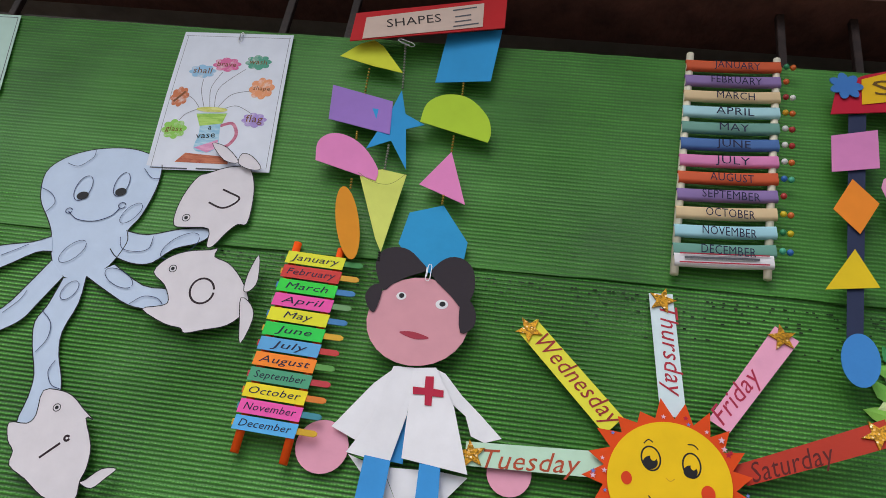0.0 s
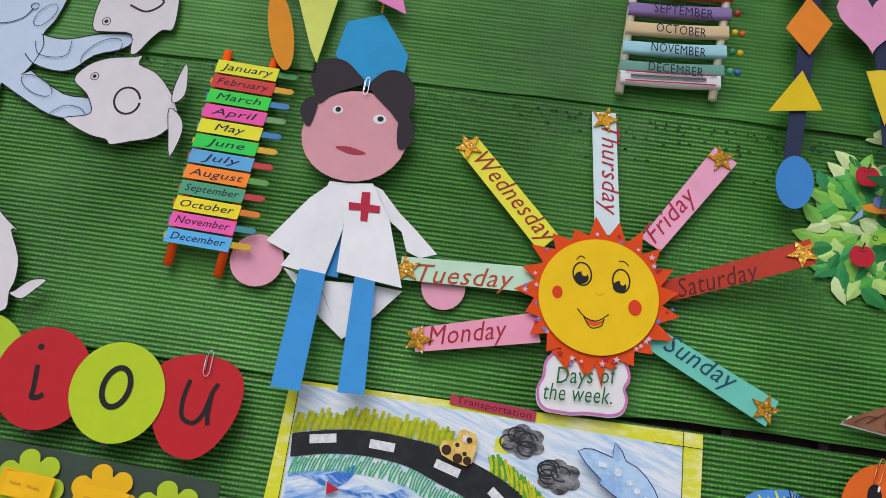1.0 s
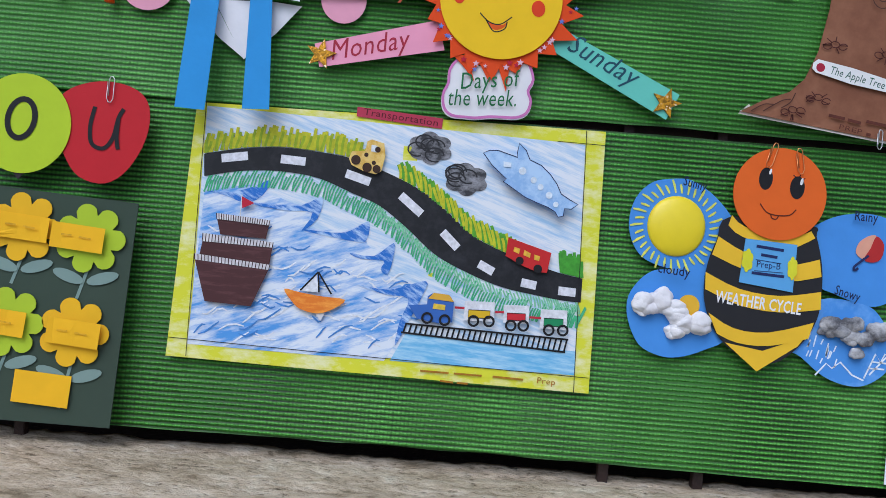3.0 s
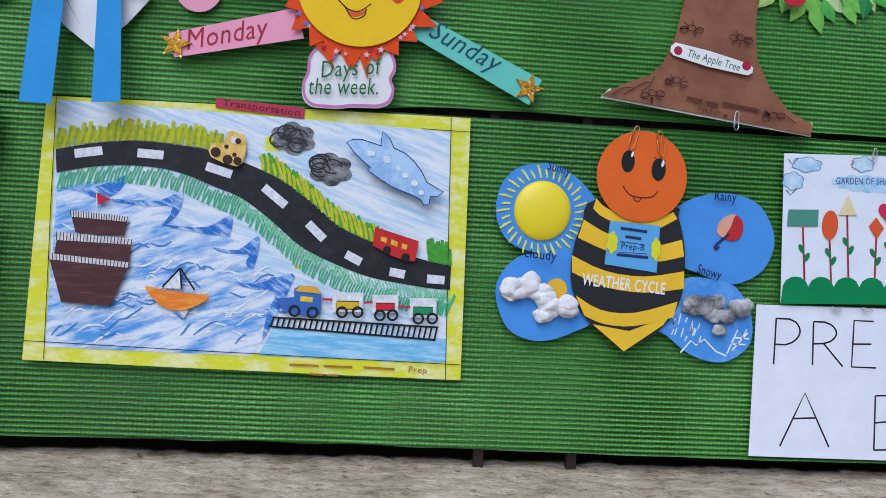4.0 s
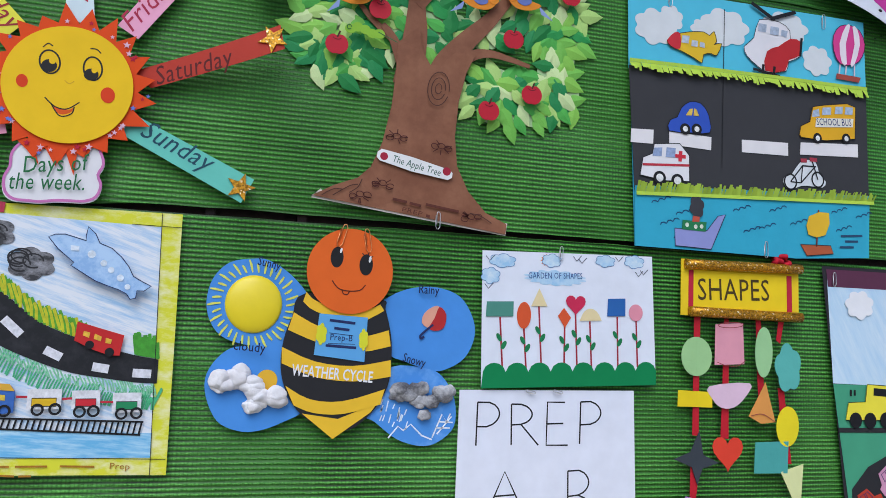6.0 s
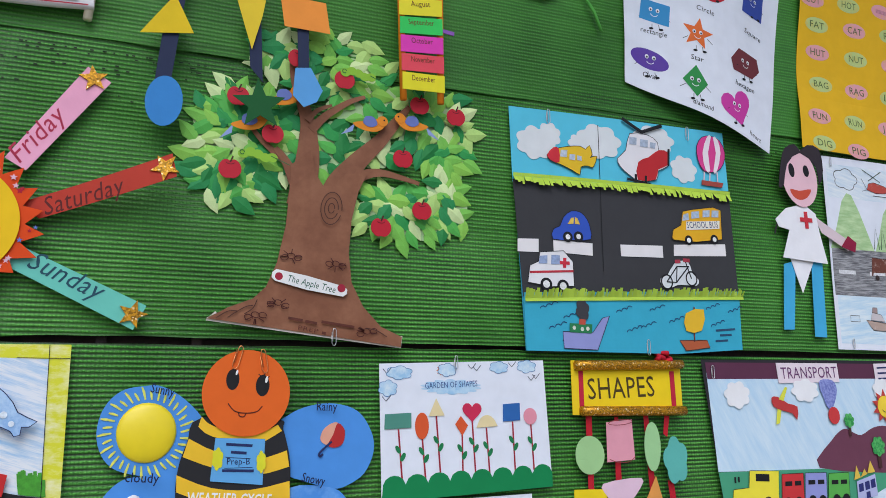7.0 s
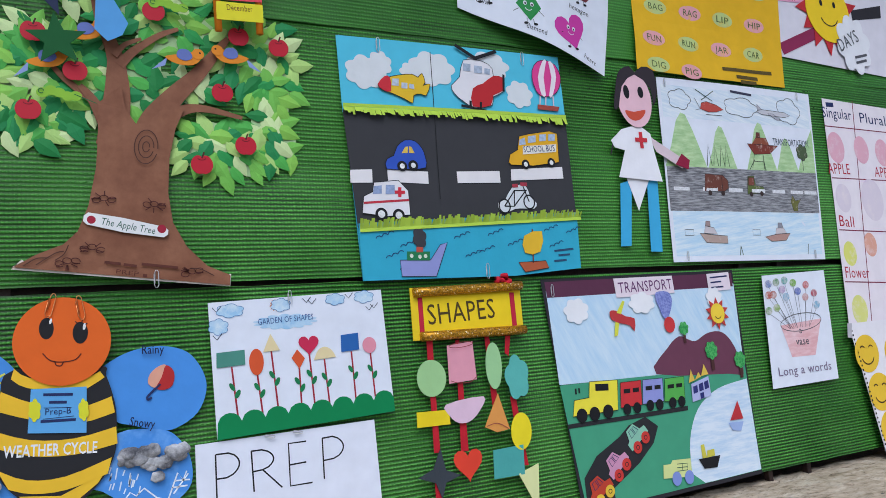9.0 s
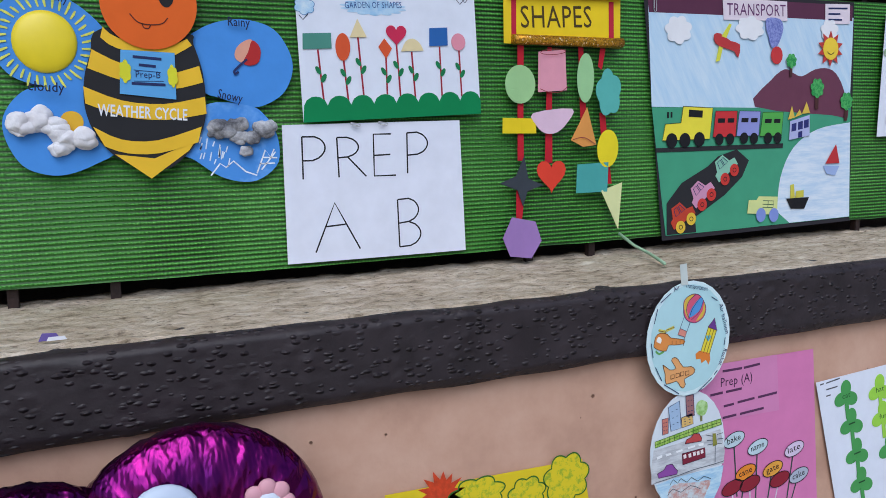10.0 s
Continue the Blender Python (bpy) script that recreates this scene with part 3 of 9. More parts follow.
oc.line("spot", [oval(*[(-0.536, 1.958), (-0.505, 1.998)], 0.52), oval(*[(-0.459, 2.039), (-0.435, 2.078)], 0.5), oval(*[(-0.371, 1.986), (-0.320, 2.031)], 0.5), oval(*[(-0.453, 1.952), (-0.402, 1.930)], 0.45), oval(*[(-0.508, 1.895), (-0.492, 1.927)], 0.62), smooth_line([(-0.450, 2.013), (-0.440, 1.993), (-0.414, 1.990), (-0.396, 1.998), (-0.395, 2.020)]), smooth_line([(-0.623, 2.090), (-0.599, 2.081), (-0.585, 2.063), (-0.594, 2.044)]), smooth_line([(-0.593, 2.143), (-0.571, 2.139), (-0.552, 2.159), (-0.552, 2.174)]), smooth_line([(-0.454, 2.147), (-0.435, 2.130), (-0.420, 2.130)]), smooth_line([(-0.532, 1.873), (-0.510, 1.854), (-0.506, 1.828), (-0.517, 1.805)]), smooth_line([(-0.480, 1.797), (-0.485, 1.779), (-0.473, 1.760), (-0.457, 1.755)]), smooth_line([(-0.594, 1.861), (-0.575, 1.885), (-0.569, 1.903)]), smooth_line([(-0.396, 1.900), (-0.378, 1.915), (-0.355, 1.915), (-0.343, 1.906)]), smooth_line([(-0.637, 1.957), (-0.613, 1.972), (-0.598, 1.982)])], 0.0011, NAVY, 0.0028)
oc.line("eye", [oval(*[(-0.549, 2.072), (-0.545, 2.122)], 0.55), oval(*[(-0.484, 2.088), (-0.482, 2.136)], 0.5)], 0.0013, NAVY, 0.0018)
oc.flat("pupil", [oval(*[(-0.553, 2.080), (-0.533, 2.085)], 0.75), oval(*[(-0.489, 2.095), (-0.470, 2.099)], 0.8)], BLACK, 0.0019, 0)
oc.line("mouth", [smooth_line([(-0.556, 2.050), (-0.535, 2.037), (-0.505, 2.037), (-0.480, 2.050), (-0.470, 2.067)]), oval(*[(-0.561, 2.050), (-0.550, 2.053)], 0.9, 12), oval(*[(-0.474, 2.070), (-0.462, 2.073)], 0.9, 12)], 0.0015, NAVY, 0.0018)


def fish(outline, tails, eye, mark, at, lift):
    f = Hung("letter_fish", "white paper fish with a hand-drawn letter on it", "paper fish", at, 0.013 + lift, group="letter fish by the octopus", bend=bow(0.004, 0.2, 0), cut=0.03)
    sm = smooth_line(outline, 3, True)
    f.flat("body", sm, FISH_CARD)
    f.line("outline", sm, 0.0014, BLACK, closed=True)
    for tl in tails:
        s = smooth_line(tl, 3, True)
        tail = f.flat("tail", s, FISH_CARD, 0.0006, lean=lambda x, z: 0.006)
        f.line("outline", s, 0.0012, BLACK, 0.0075, closed=True, parent=tail)
    f.line("eye", oval(eye[0], eye[1], 1.0, 14), 0.0012, BLACK, closed=True)
    f.flat("pupil", oval(mid(eye[0], eye[1], 0.25), mid(eye[0], eye[1], 0.75), 1.0, 10), BLACK, 0.001, 0)
    for s in mark:
        f.line("letter", s, 0.0034, ink("2a1420"))
    return f


f1 = fish([(-0.367, 2.044), (-0.372, 2.074), (-0.366, 2.111), (-0.353, 2.140), (-0.338, 2.148), (-0.307, 2.163), (-0.273, 2.167), (-0.256, 2.140), (-0.248, 2.102), (-0.247, 2.061), (-0.262, 2.057), (-0.276, 2.039), (-0.290, 2.014), (-0.301, 2.012), (-0.307, 2.043), (-0.344, 2.042)], [[(-0.345, 2.204), (-0.317, 2.198), (-0.289, 2.171), (-0.315, 2.172)], [(-0.289, 2.169), (-0.287, 2.189), (-0.268, 2.185), (-0.248, 2.164), (-0.266, 2.159)]], [(-0.357, 2.059), (-0.344, 2.060)], [smooth_line([(-0.321, 2.092), (-0.297, 2.084), (-0.280, 2.092), (-0.272, 2.106), (-0.290, 2.114), (-0.304, 2.119)])], (-0.309, 2.084), 0.0)
f2 = fish([(-0.373, 1.957), (-0.359, 1.982), (-0.330, 1.998), (-0.292, 2.005), (-0.280, 2.009), (-0.281, 1.994), (-0.255, 1.985), (-0.230, 1.963), (-0.209, 1.931), (-0.210, 1.907), (-0.230, 1.883), (-0.263, 1.871), (-0.291, 1.862), (-0.300, 1.869), (-0.327, 1.873), (-0.371, 1.893), (-0.341, 1.902), (-0.333, 1.912), (-0.348, 1.937)], [[(-0.217, 1.940), (-0.218, 1.969), (-0.209, 2.004), (-0.200, 1.962), (-0.206, 1.943)], [(-0.218, 1.928), (-0.199, 1.918), (-0.191, 1.895), (-0.200, 1.855), (-0.211, 1.893)]], [(-0.349, 1.965), (-0.337, 1.967)], [oval(*[(-0.303, 1.929), (-0.266, 1.938)], 1.12)], (-0.290, 1.931), 0.002)
f3 = fish([(-0.474, 1.747), (-0.444, 1.750), (-0.423, 1.743), (-0.404, 1.729), (-0.384, 1.715), (-0.395, 1.716), (-0.374, 1.679), (-0.369, 1.648), (-0.372, 1.629), (-0.370, 1.605), (-0.391, 1.598), (-0.418, 1.602), (-0.451, 1.621), (-0.482, 1.636), (-0.485, 1.656), (-0.499, 1.670), (-0.508, 1.695), (-0.480, 1.697), (-0.471, 1.711)], [[(-0.368, 1.626), (-0.362, 1.631), (-0.344, 1.649), (-0.324, 1.652), (-0.335, 1.637), (-0.350, 1.621)]], [(-0.449, 1.724), (-0.438, 1.726)], [[(-0.442, 1.652), (-0.419, 1.676)], oval(*[(-0.415, 1.682), (-0.409, 1.686)], 1.0, 10)], (-0.430, 1.663), 0.004)

# ---- word vase sheet ----
VP = [(-0.454, 2.148), (-0.237, 2.164), (-0.267, 2.468), (-0.476, 2.456)]
va = Hung("word_vase_sheet", "white paper sheet with a coloured vase drawing and word flowers", "poster", quad(VP, 0.5, 0.5), 0.010, bend=bow(0.004, 0.35, 1), cut=0.04)
va.flat("paper_sheet", VP, WHITE)
va.line("border", [on(VP, (4, 2), (4, 97)), on(VP, (97, 2), (97, 98)), on(VP, (2, 97), (98, 97))], 0.0007, GREY_PEN)
va.flat("vase", [smooth_line([(-0.396, 2.270), (-0.386, 2.254), (-0.381, 2.227), (-0.381, 2.196), (-0.356, 2.191), (-0.340, 2.205), (-0.344, 2.231), (-0.347, 2.253), (-0.341, 2.276)], 4)], crayon("8fc0dc", "b9d8e8"), 0.0009, 0)
va.flat("vase_band", [[(-0.397, 2.269), (-0.342, 2.275), (-0.345, 2.253), (-0.384, 2.244)]], crayon("8fbf4a", "b5d86c"), 0.0011, 0)
va.flat("vase_base", [[(-0.381, 2.199), (-0.343, 2.219), (-0.340, 2.203), (-0.356, 2.191)]], crayon("d484b0", "e4a8c8"), 0.0011, 0)
va.flat("vase_rim", oval(*[(-0.400, 2.279), (-0.343, 2.282)], 0.2), crayon("c8c860", "dede90"), 0.0012, 0)
va.line("handle", smooth_line([(-0.347, 2.248), (-0.327, 2.255), (-0.314, 2.234), (-0.321, 2.212), (-0.336, 2.203)]), 0.006, crayon("b8607c", "d48aa0"))
va.flat("mat", [[(-0.393, 2.187), (-0.314, 2.186), (-0.313, 2.172), (-0.407, 2.167)]], crayon("a85038", "c87858"), 0.0009, 0)
va.line("stem", [smooth_line(s) for s in ([(-0.388, 2.285), (-0.403, 2.320), (-0.407, 2.346)], [(-0.377, 2.285), (-0.387, 2.328), (-0.376, 2.366)], [(-0.368, 2.283), (-0.372, 2.329), (-0.335, 2.377)], [(-0.364, 2.282), (-0.346, 2.316), (-0.310, 2.329)], [(-0.352, 2.284), (-0.329, 2.293), (-0.298, 2.279)], [(-0.394, 2.280), (-0.411, 2.299), (-0.427, 2.308)], [(-0.397, 2.280), (-0.416, 2.267), (-0.424, 2.253)])], 0.0009, GREY_PEN)
for c, w, h, tint, s, tw in (((-0.414, 2.364), 0.052, 0.032, "93bfdf", "shall", 1), ((-0.373, 2.384), 0.054, 0.034, "d8699c", "brave", 1), ((-0.316, 2.395), 0.05, 0.036, "53a088", "wash", 1), ((-0.294, 2.336), 0.047, 0.05, "e89a6c", "shape", 1), ((-0.290, 2.266), 0.046, 0.032, "a78fd0", "flag", 1), ((-0.428, 2.233), 0.046, 0.042, "8fca58", "glass", 1), ((-0.439, 2.303), 0.034, 0.046, "c9744c", "", 0)):
    fl = va.flat("word_flower", cloud(c, w, h, 8, 3), crayon(tint, "e8e0e0", (60, 60, 60), 0.5, 0.75), 0.0009, 0)
    if s:
        va.text("word", s, (c[0] - w * 0.33, c[1] - 0.005), (c[0] + w * 0.33, c[1] - 0.004), ink("7a4a20"), 0.0013, parent=fl)
    else:
        va.line("written_line", [(c[0] - 0.008, c[1] - 0.012), (c[0] + 0.008, c[1] + 0.012)], 0.004, ink("7a4a20"), 0.0013, parent=fl)
va.text("word", "a", (-0.367, 2.238), (-0.361, 2.238), BLACK, 0.0014)
va.text("word", "vase", (-0.383, 2.217), (-0.350, 2.223), BLACK, 0.0014)
va.line("written_line", [[(-0.447, 2.152), (-0.381, 2.156)], [(-0.366, 2.158), (-0.311, 2.161)]], 0.003, GREY_PEN)
va.clip((-0.364, 2.450), 0.012)

# ---- hanging mobile with the word banner ----
MP = [(-0.145, 2.429), (0.126, 2.485), (0.123, 2.557), (-0.146, 2.495)]
mo = Hung("shapes_mobile", "red banner with paper shapes hanging on bead strings", "mobile", quad(MP, 0.5, 0.5), 0.05)
mo.flat("banner", MP, paper("c02328"), th=0.002)
mo.flat("word_card", [(-0.123, 2.435), (0.087, 2.483), (0.083, 2.539), (-0.125, 2.485)], paper("d2b9ac"), 0.0026)
mo.text("word", "SHAPES", (-0.083, 2.465), (0.012, 2.488), ink("2a2020"), 0.0036, high=0.019)
mo.line("written_line", [[(0.029, 2.516), (0.071, 2.528)], [(0.035, 2.501), (0.063, 2.509)], [(0.036, 2.489), (0.065, 2.497)], [(0.035, 2.478), (0.079, 2.490)]], 0.003, GREY_PEN, 0.0036)
mshapes = [
    ("triangle", [(-0.161, 2.408), (-0.130, 2.441), (-0.107, 2.453), (-0.088, 2.441), (-0.043, 2.386), (-0.099, 2.394)], "d8dc3c"),
    ("rectangle", [(-0.162, 2.347), (-0.048, 2.316), (-0.041, 2.247), (-0.154, 2.273)], "9d78c8"),
    ("semicircle", smooth_line([(-0.155, 2.182), (-0.159, 2.218), (-0.142, 2.238), (-0.113, 2.238), (-0.080, 2.219), (-0.050, 2.181), (-0.049, 2.157)], 4), "e88ac4"),
    ("leaf_oval", oval(*[(-0.100, 2.140), (-0.058, 2.009)], 0.27), "dd8f22"),
    ("cone", [(-0.080, 2.171), (-0.042, 2.181), (-0.001, 2.176), (-0.017, 2.030), (-0.030, 2.052)], "d9e070"),
    ("square", [(0.023, 2.483), (0.121, 2.496), (0.114, 2.378), (0.017, 2.370)], "2f97d4"),
    ("half_disc", smooth_line([(0.006, 2.278), (0.012, 2.318), (0.041, 2.341), (0.081, 2.339), (0.116, 2.307), (0.127, 2.274), (0.124, 2.252)], 4), "b3d338"),
    ("triangle", [(0.067, 2.227), (0.103, 2.127), (0.023, 2.160)], "e88ac4"),
    ("heptagon", [(0.016, 2.106), (0.068, 2.127), (0.115, 2.066), (0.113, 2.027), (0.065, 2.004), (0.020, 2.034), (0.008, 2.049)], "2f9ad2"),
]
for k, (nm, pts, tint) in enumerate(mshapes):
    mo.flat(nm, pts, paper(tint), (-0.032 if nm == "heptagon" else -0.02) + 0.0012 * (k % 3), 0.0009, lean=lambda x, z, s=k: 0.10 * (x - (0.1 if s > 4 else -0.1)) * (1 if s % 2 else -1) * 0.6)
mo.flat("star", [(-0.037, 2.343), (-0.022, 2.293), (0.014, 2.274), (-0.016, 2.262), (-0.002, 2.181), (-0.037, 2.236), (-0.076, 2.216), (-0.061, 2.259), (-0.081, 2.299), (-0.048, 2.297)], paper("2f97d4"), -0.017, 0.0009)
mo.line("drawn_arc", smooth_line([(-0.079, 2.167), (-0.052, 2.152), (-0.023, 2.151), (-0.000, 2.173)]), 0.0009, ink("8a9040"), -0.0155)
for a, b, h, n in (((-0.104, 2.390), (-0.101, 2.328), "b09040", 9), ((-0.099, 2.252), (-0.097, 2.234), "b09040", 4), ((-0.089, 2.158), (-0.087, 2.136), "b09040", 4), ((0.067, 2.374), (0.069, 2.339), "b09040", 6), ((0.066, 2.261), (0.067, 2.226), "b09040", 6), ((0.066, 2.143), (0.066, 2.124), "b09040", 4), ((-0.049, 2.449), (-0.037, 2.348), "9a9a90", 16), ((-0.040, 2.231), (-0.038, 2.180), "9a9a90", 9), ((-0.018, 2.030), (-0.017, 2.012), "3a3a38", 4)):
    bead_row(mo, a, b, h, n, lift=-0.022)
mo.clip((-0.042, 2.432), 0.016, rot=70)

# ---- month scrolls on two rods ----
ca = Hung("month_scroll_ladder", "paper month scrolls strung on two white rods with bead pins", "wall calendar", (0.514, 2.268), 0.014)
CREAM = paper("e4dcc6")
for a, b in (((0.455, 2.486), (0.433, 2.050)), ((0.602, 2.488), (0.570, 2.058))):
    p, q = a, b
    ca.solid("rod", rod(p[0], p[1], q[0], q[1], -0.018, 0.0065), CREAM, smooth=True)
months = ("JANUARY", "FEBRUARY", "MARCH", "APRIL", "MAY", "JUNE", "JULY", "AUGUST", "SEPTEMBER", "OCTOBER", "NOVEMBER", "DECEMBER")
tints = ("cf5a34", "8b72a8", "d8bd94", "a9d4dc", "6d9c8f", "4a6ea8", "d982b4", "cf5a34", "8b72a8", "d8bd94", "a0cfdc", "6a9c90")
TL, TR, BL, BR = (0.446, 2.476), (0.605, 2.486), (0.429, 2.111), (0.582, 2.124)
beads = (("2f8a5a", "d86a2c"), ("d8602c",), ("a83030", "e0e0dc"), ("d8a020", "d86a2c"), ("e0e0dc", "b03030"), ("e0e0dc", "b03030"), ("e0e0dc", "d86a2c"), ("2c6ab8", "4ab090"), ("b03030",), ("d8c020", "d86a2c"), ("2f8a5a", "d8c020"), ("4ab090", "2c6ab8"))


def scroll(t, a, b, w, mat):
    """A paper strip with both edges rolled back."""
    bm = bmesh.new()
    d = Vector((b[0] - a[0], 0, b[1] - a[1]))
    up = Vector((-d.z, 0, d.x)).normalized()
    prof = [(-0.5, 0.000), (-0.56, 0.004), (-0.5, 0.008), (-0.3, 0.0095), (0, 0.009), (0.3, 0.0095), (0.5, 0.008), (0.56, 0.004), (0.5, 0.0)]
    rows = []
    for s in range(9):
        c = Vector((a[0], -0.020, a[1])) + d * (s / 8)
        sag = -0.002 * math.sin(math.pi * s / 8)
        rows.append([bm.verts.new(c + up * (w * u + sag) + Vector((0, -y, 0))) for u, y in prof])
    for p, q in zip(rows, rows[1:]):
        for k in range(len(prof) - 1):
            bm.faces.new((p[k], q[k], q[k + 1], p[k + 1]))
    return t.solid("scroll", bm, mat, smooth=True)


for k, (mname, tint) in enumerate(zip(months, tints)):
    f = k / 11
    a, b = mid(TL, BL, f), mid(TR, BR, f)
    a, b = (a[0], a[1] - 0.021), (b[0], b[1] - 0.021)
    sc = scroll(ca, a, b, 0.019, paper(tint, 0.55))
    wid = 0.30 + 0.045 * (len(mname) - 3)
    wid = min(wid, 0.70)
    ca.text("word", mname, mid(a, b, 0.53 - wid / 2)[:1] + (mid(a, b, 0.5)[1] - 0.0125,), mid(a, b, 0.53 + wid / 2)[:1] + (mid(a, b, 0.6)[1] - 0.0135,), ink("16163a"), 0.0205, high=0.015, parent=sc)
    for j, h in enumerate(beads[k]):
        bm = bmesh.new()
        bmesh.ops.create_uvsphere(bm, u_segments=10, v_segments=8, radius=0.0052, matrix=Matrix.Translation((b[0] + 0.009 + 0.011 * j, -0.028, b[1] - 0.001 * j)))
        ca.solid("bead", bm, paper(h, 0.3, 0.5), parent=None, smooth=True)
a, b = (0.431, 2.073), (0.578, 2.084)
sc = scroll(ca, a, b, 0.020, paper("e0dde2"))
ca.line("border", [[mid((a[0], a[1] + 0.007), (b[0], b[1] + 0.007), u) for u in (0.05, 0.95)], [mid((a[0], a[1] - 0.008), (b[0], b[1] - 0.008), u) for u in (0.05, 0.95)]], 0.0022, RED_INK, 0.0178, parent=sc)
ca.line("written_line", [mid(a, b, 0.1), mid(a, b, 0.85)], 0.004, GREY_PEN, 0.0180, parent=sc)

# ---- navy ribbons with paper shapes ----
RIB = paper("2b3350")
rb = Hung("shape_ribbon_banner", "red word banner with shapes glued on navy ribbons", "mobile", (0.731, 2.398), 0.036)
rb.flat("banner", [(0.674, 2.360), (0.688, 2.420), (0.735, 2.447), (0.894, 2.500), (1.145, 2.526), (1.122, 2.428), (0.878, 2.390)], paper("c01a36"), 0.004, 0.002)
rb.flat("word_card", [(0.724, 2.383), (0.728, 2.436), (0.800, 2.466), (1.052, 2.498), (1.041, 2.443), (0.792, 2.399)], paper("e8b81c"), 0.007)
rb.text("word", "SHAPES", (0.747, 2.404), (1.016, 2.446), ink("6a4a10"), 0.0082, high=0.03)
rb.flat("flower", [oval((0.701, 2.418), ((0.701, 2.418)[0] + 0.028 * math.cos(a * 0.898), (0.701, 2.418)[1] + 0.028 * math.sin(a * 0.898)), 0.6, 12) for a in range(7)], paper("3f78c0"), 0.0085, 0.0012)
for strip in ([(0.704, 2.366), (0.732, 2.369), (0.692, 1.970), (0.669, 1.967)], [(0.784, 2.367), (0.808, 2.372), (0.828, 1.990), (0.808, 2.012)], [(0.868, 2.386), (0.893, 2.392), (0.902, 1.964), (0.886, 1.962)]):
    rb.flat("ribbon", strip, RIB, 0.0, 0.0006)
for nm, pts, tint in (
    ("square", [(0.672, 2.317), (0.745, 2.336), (0.741, 2.262), (0.668, 2.247)], "d985bd"),
    ("diamond", [(0.698, 2.237), (0.734, 2.196), (0.701, 2.139), (0.665, 2.179)], "ee8a2a"),
    ("triangle", [(0.691, 2.112), (0.721, 2.052), (0.644, 2.040)], "e3c21e"),
    ("oval", oval(*[(0.687, 1.976), (0.681, 1.896)], 0.66), "3f86cc"),
    ("heart", heart((0.792, 2.212), 0.105, 0.10), "e79cc4"),
    ("cone", [(0.783, 2.124), (0.805, 2.129), (0.828, 2.129), (0.824, 2.102), (0.809, 2.040), (0.797, 2.078)], "e6c733"),
    ("disc", oval(*[(0.833, 2.228), (0.904, 2.239)], 1.0), "e58fbb"),
    ("rectangle", [(0.851, 2.144), (0.926, 2.143), (0.934, 2.089), (0.859, 2.090)], "f2973f"),
    ("hexagon", [(0.878, 2.020), (0.903, 2.024), (0.923, 1.987), (0.914, 1.967), (0.893, 1.955), (0.875, 1.973)], "5fa0dc"),
    ("star", star((0.824, 1.950), 0.043, 0.42, 5, 95), "1d5a2e"),
):
    rb.flat(nm, pts, paper(tint), 0.004, 0.001)

# ---- month sticks ladder ----
ld = Hung("month_stick_ladder", "bright paper month strips on lolly sticks between orange rods", "wall calendar", (-0.120, 1.856), 0.014)
for a, b in (((-0.154, 2.035), (-0.167, 1.698)), ((-0.082, 2.032), (-0.094, 1.691))):
    p, q = a, b
    ld.solid("rod", rod(p[0], p[1], q[0], q[1], -0.017, 0.0065), paper("ff5a12", 0.5), smooth=True)
L0, R0, L1, R1 = (-0.164, 2.005), (-0.069, 2.003), (-0.177, 1.739), (-0.082, 1.732)
stick = ("3f8a46", "d9a02c", "3f7fb8", "6f9a66", "3f7fb8", "d9a82c", "c03a3a", "5f9a4a", "c03a44", "d87a2c", "3f8a9a", "d0a428")
strip = ("e3e21e", "cf2f28", "26d43a", "ee4fa8", "e6e21c", "1fcf4a", "5aa6dc", "ff8a1e", "4aa07a", "f2dd1c", "f258b0", "57b0ea")
names = ("January", "February", "March", "April", "May", "June", "July", "August", "September", "October", "November", "December")
DX = ((R0[0] - L0[0]), (R0[1] - L0[1]))
LEN = math.hypot(*DX)
UX = (DX[0] / LEN, DX[1] / LEN)
NX = (-UX[1], UX[0])


def along(o, u, v):
    return (o[0] + UX[0] * u + NX[0] * v, o[1] + UX[1] * u + NX[1] * v)


for k in range(12):
    o = mid(L0, L1, k / 11)
    st = ld.flat("lolly_stick", [along(o, u, v) for u, v in ((-0.002, -0.0045), (LEN + 0.024, -0.0045), (LEN + 0.0285, -0.002), (LEN + 0.0285, 0.002), (LEN + 0.024, 0.0045), (-0.002, 0.0045))], paper(stick[k], 0.5), 0.010, 0.002)
    sp = ld.flat("month_strip", [along(o, u, v) for u, v in ((0, -0.0105), (LEN * 0.98, -0.0115), (LEN, 0.0095), (0.002, 0.0105))], paper(strip[k], 0.45), 0.0126, 0.0008)
    w = 0.011 * len(names[k]) + 0.012
    w = min(w, LEN * 0.82)
    ld.text("word", names[k], along(o, LEN * 0.5 - w / 2, -0.0048), along(o, LEN * 0.5 + w / 2, -0.0048), ink("1a1a3a"), 0.0138, high=0.0105, slant=0.25, parent=sp)

# ---- paper doll in a white coat ----
SKIN, SKIN2, COAT, BLUE_PAPER, HAIR = paper("d79aa6"), paper("e39fb6"), paper("ebeaf0"), paper("3a8fd2"), paper("332c33")
do = Hung("paper_doll", "flat paper doll in a white coat with a red cross", "paper doll", (0.082, 1.766), 0.012)
do.flat("a", oval(*[(-0.083, 1.715), (-0.009, 1.732)], 1.0), SKIN2, 0.001)
do.flat("a", oval(*[(0.188, 1.716), (0.248, 1.729)], 1.05), SKIN2, 0.001)
do.flat("b", [(0.041, 1.852), (0.058, 1.851), (0.004, 1.736), (-0.037, 1.752), (0.011, 1.822)], COAT, 0.004, lean=lambda x, z: 0.004)
